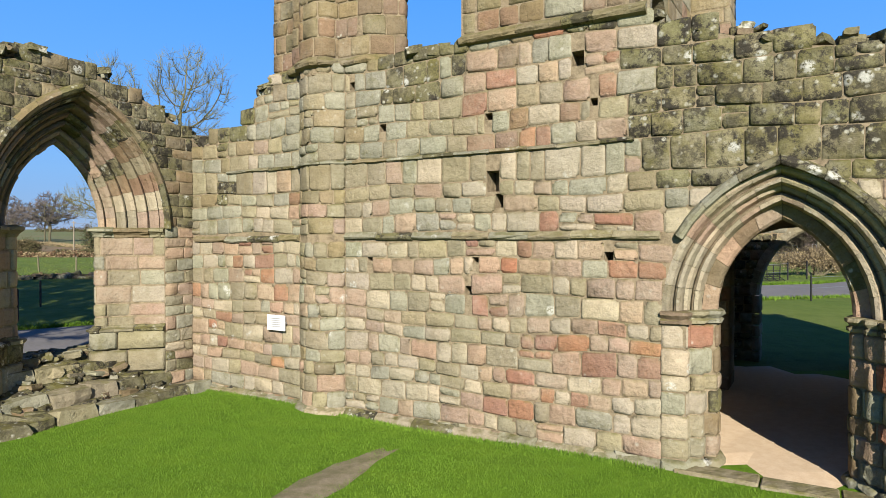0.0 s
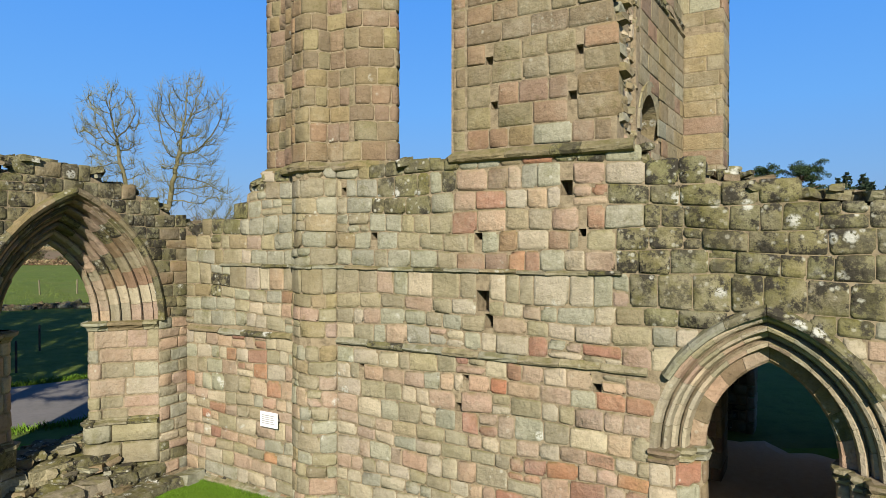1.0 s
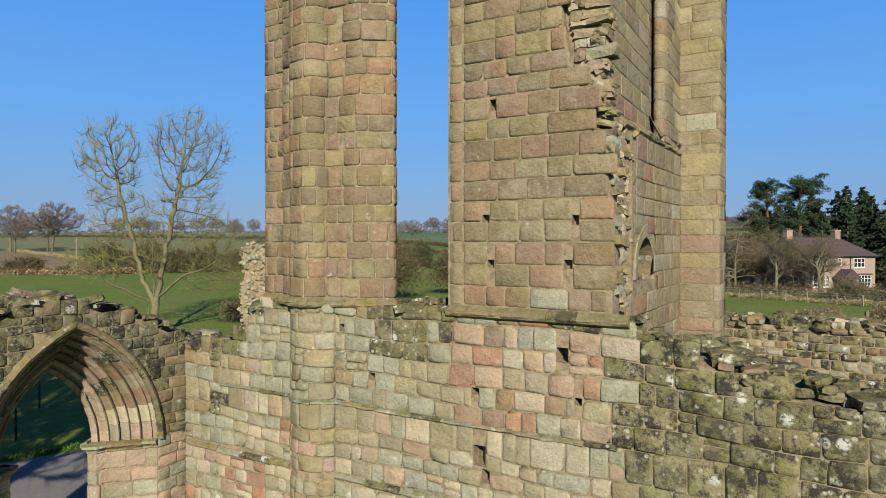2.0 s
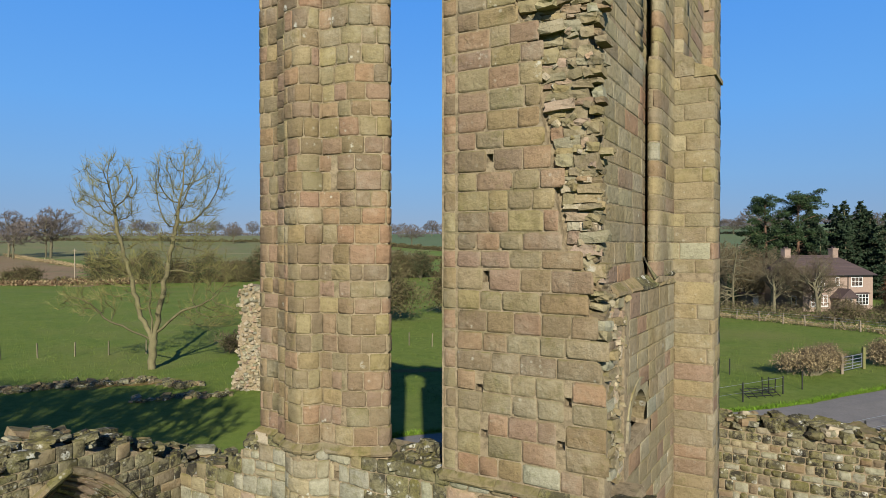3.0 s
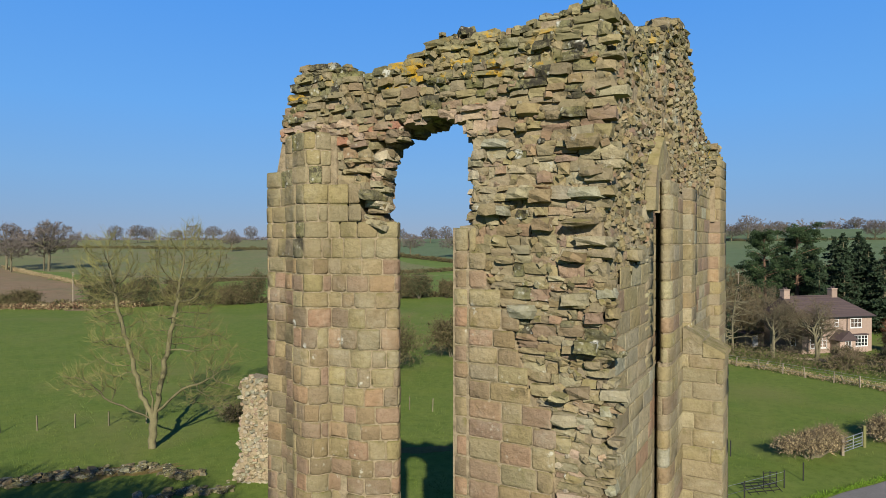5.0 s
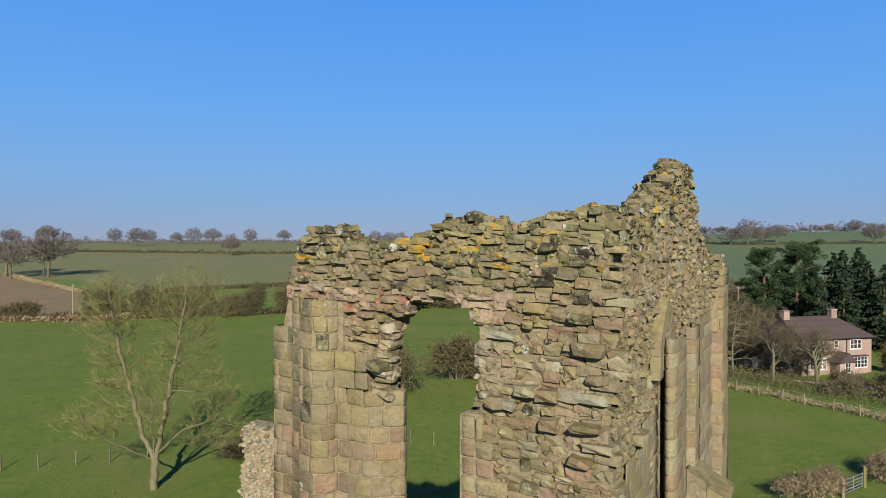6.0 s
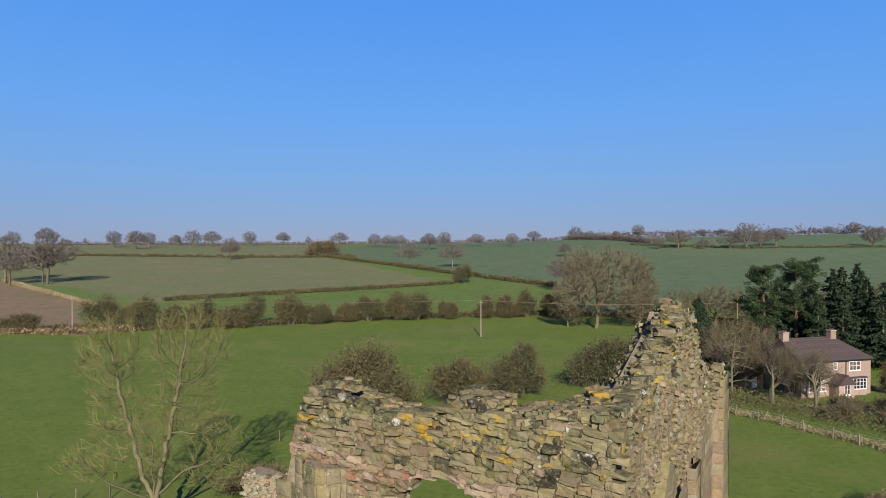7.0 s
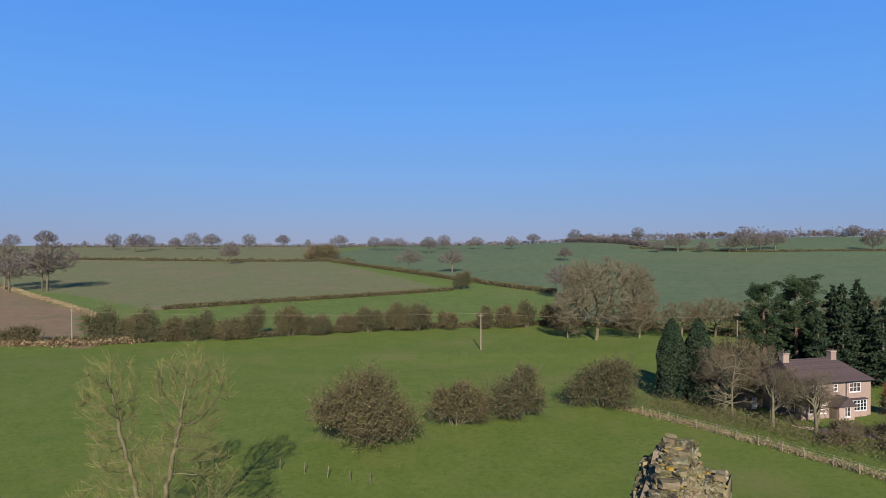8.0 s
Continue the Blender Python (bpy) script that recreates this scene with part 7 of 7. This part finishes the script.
house()
lean = thing("garden_shed", "small dark timber shed beside the house", "shed", pose(40.6, 84.4, 0.3, 0, 0, 15))
part("wall", slab(0, 3.2, 0, 2.4, -0.3, 2.0), TIMBER, lean)
part("roof", slab(-0.2, 3.4, -0.2, 2.6, 2.0, 2.12, 0.02), ROOF_TILE, lean)
part("door", slab(1.1, 1.9, -0.04, 0.0, 0.0, 1.8), WHITE_PAINT, lean)


# ---------------------------------------------------------------- fences, gate, pole
def post_thing(label, x, y, height, width, material, category="fence post", group="", tilt=0.0, turn=0.0):
    t = thing("fence_post", label, category, pose(x, y, float(lift(x, y)), tilt, 0, turn), group)
    part("shaft", slab(-width / 2, width / 2, -width / 2, width / 2, -0.3, height - 0.03, width * 0.12), material, t)
    part("top", slab(-width * 0.4, width * 0.4, -width * 0.4, width * 0.4, height - 0.03, height, width * 0.15), material, t)
    return t


def wire(label, a, b, heights, r=0.006):
    t = thing("fence_wire", label, "wire", None)
    za, zb = float(lift(*a)), float(lift(*b))
    for hgt in heights:
        w = Wood(1)
        w.limb([np.array((*a, za + hgt)), np.array(((a[0] + b[0]) / 2, (a[1] + b[1]) / 2, (za + zb) / 2 + hgt - 0.015)), np.array((*b, zb + hgt))], [r] * 3, 4)
        part("strand", mesh_of("strand", w.v, w.f, [GALV]), None, t)


rngp = np.random.default_rng(99)
line = np.array([(24.6, 84.2), (29, 77.6), (33, 71.8), (37, 65), (41, 58), (45, 50.5)])
seg = np.concatenate([[0], np.cumsum(np.hypot(*np.diff(line, axis=0).T))])
first = post_thing("weathered timber fence post on a straw verge", line[0][0], line[0][1], 1.1, 0.12, TIMBER, group="garden fence posts")
prev = tuple(line[0])
for d in np.arange(2.6, seg[-1], 2.6):
    x, y = np.interp(d, seg, line[:, 0]) + rngp.normal(0, 0.08), np.interp(d, seg, line[:, 1]) + rngp.normal(0, 0.08)
    copy_thing(first, pose(x, y, float(lift(x, y)), rngp.normal(0, 5), rngp.normal(0, 5), rngp.uniform(0, 90)))
    if int(d * 10) % 52 == 0:
        wire("thin galvanised wire strands of the garden fence", prev, (x, y), (0.45, 0.85, 1.1), 0.01)
        prev = (x, y)
for x, y, t in ((35.2, 69.0, 38), (39.4, 61.6, -35), (28.2, 79.4, 30)):
    copy_thing(first, pose(x, y, float(lift(x, y)), 0, t, 20))
iron = post_thing("slim dark iron fence post beside the lane", 16.3, 33.8, 1.05, 0.06, DARK_POST, group="dark fence posts")
DARK = [(19.3, 35.4), (21.0, 36.5), (18.7, 40.7), (18.6, 27.4), (21.6, 28.9), (15.2, 26.1), (24.8, 30.6), (-14.0, 20.8), (-15.6, 24.5), (-9.2, 19.6), (14.2, 33.0), (11.0, 32.6)]
for x, y in DARK:
    copy_thing(iron, pose(x, y, float(lift(x, y)), 0, 0, 0))
wire("thin fence wire beside the lane", (14.2, 33.0), (19.3, 35.4), (0.5, 0.95), 0.008)
wire("thin fence wire along the near verge", (15.2, 26.1), (24.8, 30.6), (0.5, 0.95), 0.008)
thin = post_thing("thin wooden stake in the pasture fence", -25.0, 47.5, 1.1, 0.09, BARK, group="pasture stakes")
for x, y in ((-27.2, 46.9), (-29.6, 46.3), (-32.0, 45.8), (-22.5, 48.2), (-15.8, 61.5), (-13.2, 60.4), (-10.8, 59.4), (-8.5, 58.5), (-6.6, 57.8), (-2.6, 52.0), (-0.7, 51.6), (1.6, 51.2), (3.9, 50.8)):
    copy_thing(thin, pose(x, y, float(lift(x, y)), rngp.normal(0, 4), rngp.normal(0, 4), 0))


def field_gate():
    a, b = Vector((26.2, 41.0)), Vector((28.3, 42.35))
    d = b - a
    g = thing("field_gate", "galvanised five-bar steel field gate, closed", "gate", pose(a.x, a.y, float(lift(a.x, a.y)), 0, 0, math.degrees(math.atan2(d.y, d.x))))
    L = d.length
    for z in (0.2, 0.38, 0.58, 0.8, 1.05):
        part("bar", slab(0, L, -0.02, 0.02, z - 0.022, z + 0.022, 0.008), GALV, g)
    for x in (0.03, L * 0.5, L - 0.03):
        part("upright", slab(x - 0.025, x + 0.025, -0.026, 0.026, 0.16, 1.09, 0.008), GALV, g)
    post_thing("mossy green timber gate post", b.x + 0.18, b.y + 0.1, 1.45, 0.2, simple("mossy timber", (0.16, 0.16, 0.06), (0.2, 0.19, 0.08), 0.95, 5.0), "gate post")
    post_thing("mossy green timber gate post", a.x - 0.15, a.y - 0.1, 1.3, 0.18, TIMBER, "gate post")


field_gate()


def hurdle():
    """A dark metal grid lying tilted by the fence, with an upright pair of frames."""
    t = thing("metal_hurdle", "dark metal hurdle lying tilted against frames on grass", "hurdle", pose(17.9, 35.0, float(lift(17.9, 35.0)), 0, 0, 12))
    tilt = pose(0, 0, 0.1, 24, 0, 0)
    for k in range(6):
        part("rail", slab(-1.0, 1.0, -0.55 + 0.22 * k - 0.015, -0.55 + 0.22 * k + 0.015, -0.015, 0.015, 0, tilt), DARK_POST, t)
    for k in range(5):
        part("cross_bar", slab(-1.0 + 0.5 * k - 0.015, -1.0 + 0.5 * k + 0.015, -0.55, 0.55, 0.016, 0.045, 0, tilt), DARK_POST, t)
    for x in (0.35, 0.75, 1.15):
        part("frame_leg", slab(x - 0.02, x + 0.02, 0.35, 0.39, -0.1, 0.95, 0, pose(0, 0, 0, 0, 6 * (x - 0.7), 0)), DARK_POST, t)
    for z in (0.25, 0.55, 0.85):
        part("frame_rail", slab(0.33, 1.17, 0.345, 0.375, z - 0.015, z + 0.015), DARK_POST, t)


hurdle()


def telegraph(x, y, height):
    t = thing("telegraph_pole", "slim timber telegraph pole in the pasture", "pole", pose(x, y, float(lift(x, y))), "telegraph poles")
    w = Wood(2)
    w.limb([np.array((0, 0, -0.3)), np.array((0, 0, height * 0.5)), np.array((0, 0, height))], [0.15, 0.13, 0.10], 8)
    part("shaft", mesh_of("shaft", w.v, w.f, [TIMBER]), None, t)
    part("cross_arm", slab(-0.5, 0.5, -0.05, 0.05, height - 0.4, height - 0.28), TIMBER, t)
    part("insulator", slab(-0.05, 0.05, -0.05, 0.05, height, height + 0.12, 0.02), WHITE_PAINT, t)
    return t


POLES = [(8.3, 133), (-84, 144), (60, 128), (110, 122)]
telegraph(*POLES[0], 7.6)
for x, y in POLES[1:]:
    telegraph(x, y, 8.2)
for (xa, ya), (xb, yb) in ((POLES[1], POLES[0]), (POLES[0], POLES[2]), (POLES[2], POLES[3])):
    t = thing("overhead_wire", "thin overhead wire between telegraph poles", "wire", None)
    w = Wood(3)
    za, zb = float(lift(xa, ya)) + 7.7, float(lift(xb, yb)) + 7.7
    pts = [np.array((xa + (xb - xa) * f, ya + (yb - ya) * f, za + (zb - za) * f - 4 * 0.7 * f * (1 - f))) for f in np.linspace(0, 1, 13)]
    w.limb(pts, [0.022] * 13, 4)
    part("strand", mesh_of("strand", w.v, w.f, [TIMBER]), None, t)


# ---------------------------------------------------------------- outlying ruins
def stub_wall():
    rng = np.random.default_rng(61)
    t = thing("wall_stub", "tall broken stub of pale rubble wall on the grass", "ruin", pose(-10.6, 36.8, 0.55))
    part("core", prism([[(-1.0, -0.4), (1.9, -0.4), (1.9, 5.4), (0.6, 6.0), (-0.35, 6.2), (-0.85, 5.9), (-0.7, 4.4), (-0.95, 3.0), (-0.75, 1.6), (-1.25, 0.8)]], -0.5, 0.7, front), MORTAR, t)
    st = []
    for _ in range(620):
        z = rng.uniform(-0.1, 6.2)
        lo = float(np.interp(z, [0, 0.8, 1.6, 3, 4.4, 5.9, 6.2], [-1.35, -1.3, -0.8, -1.0, -0.75, -0.9, -0.4]))
        s = rng.uniform(lo, 1.9) if rng.random() < 0.75 else lo + rng.normal(0, 0.06)
        q = -0.5 + rng.normal(0, 0.05) if s > lo + 0.2 else rng.uniform(-0.5, 0.7)
        k = rng.uniform(0.12, 0.26)
        st.append(rock((s, q, z), (k * 1.3, k, k * 0.8), rng, pick(rng, cream=3, pink=1.2, buff=2, grey=1.5, brown=0.8), None, 0.3))
    st += heap(rng, 40, lambda: (rng.normal(-1.5, 0.5), rng.normal(-0.5, 0.5), 0.0), 0.28, lambda c: pick(rng, mossy=1, grey=1, buff=1))
    emit(t, st, "rubble_stone", 150, lambda c: abs(c[0] + 1.0))


stub_wall()


def footing(name, label, pts, width, height, n, seed):
    rng = np.random.default_rng(seed)
    t = thing(name, label, "ruin", pose(pts[0][0], pts[0][1], float(lift(*pts[0]))))
    p = np.array(pts, float)
    st = []
    for _ in range(n):
        k = rng.uniform(0, len(p) - 1.001)
        i = int(k)
        c = p[i] + (p[i + 1] - p[i]) * (k - i) + rng.normal(0, width * 0.35, 2)
        z = float(lift(*c)) - float(lift(*pts[0])) + rng.uniform(-0.1, height * 0.75) * math.exp(-abs(rng.normal(0, 0.6)))
        s = rng.uniform(0.18, 0.5)
        st.append(rock((c[0] - pts[0][0], c[1] - pts[0][1], z), (s * 1.2, s, s * 0.5), rng, pick(rng, mossy=5, brown=2.5, grey=0.8, buff=0.7), None, 0.2))
    emit(t, st, "rubble_stone", 60, lambda c: c[0])


footing("wall_footing", "low mossy rubble wall footing in the grass", [(-28.5, 35.4), (-24.5, 36.2), (-21.0, 37.6), (-17.2, 38.8)], 0.9, 0.35, 320, 71)
footing("wall_footing", "small low rubble footing in the grass", [(-16.4, 37.5), (-15.3, 37.2), (-14.4, 37.6)], 0.7, 0.3, 70, 72)
footing("wall_footing", "worn stones of a footing near the tower", [(-16.0, 34.0), (-13.5, 35.2), (-11.8, 35.0)], 0.8, 0.15, 60, 73)
patch("brown_turf", -20.5, 37.6, 5.5, 1.3, radians(17), MULCH, "brown mossy turf round the old wall footing", 0.0)
patch("brown_turf", -1.0, 42.0, 2.6, 0.8, radians(5), MULCH, "brown turf line in the pasture grass", 0.0)
patch("drive", 46.5, 74.0, 5.0, 1.0, radians(-33), GRAVEL, "pale gravel drive of the house", 0.02)
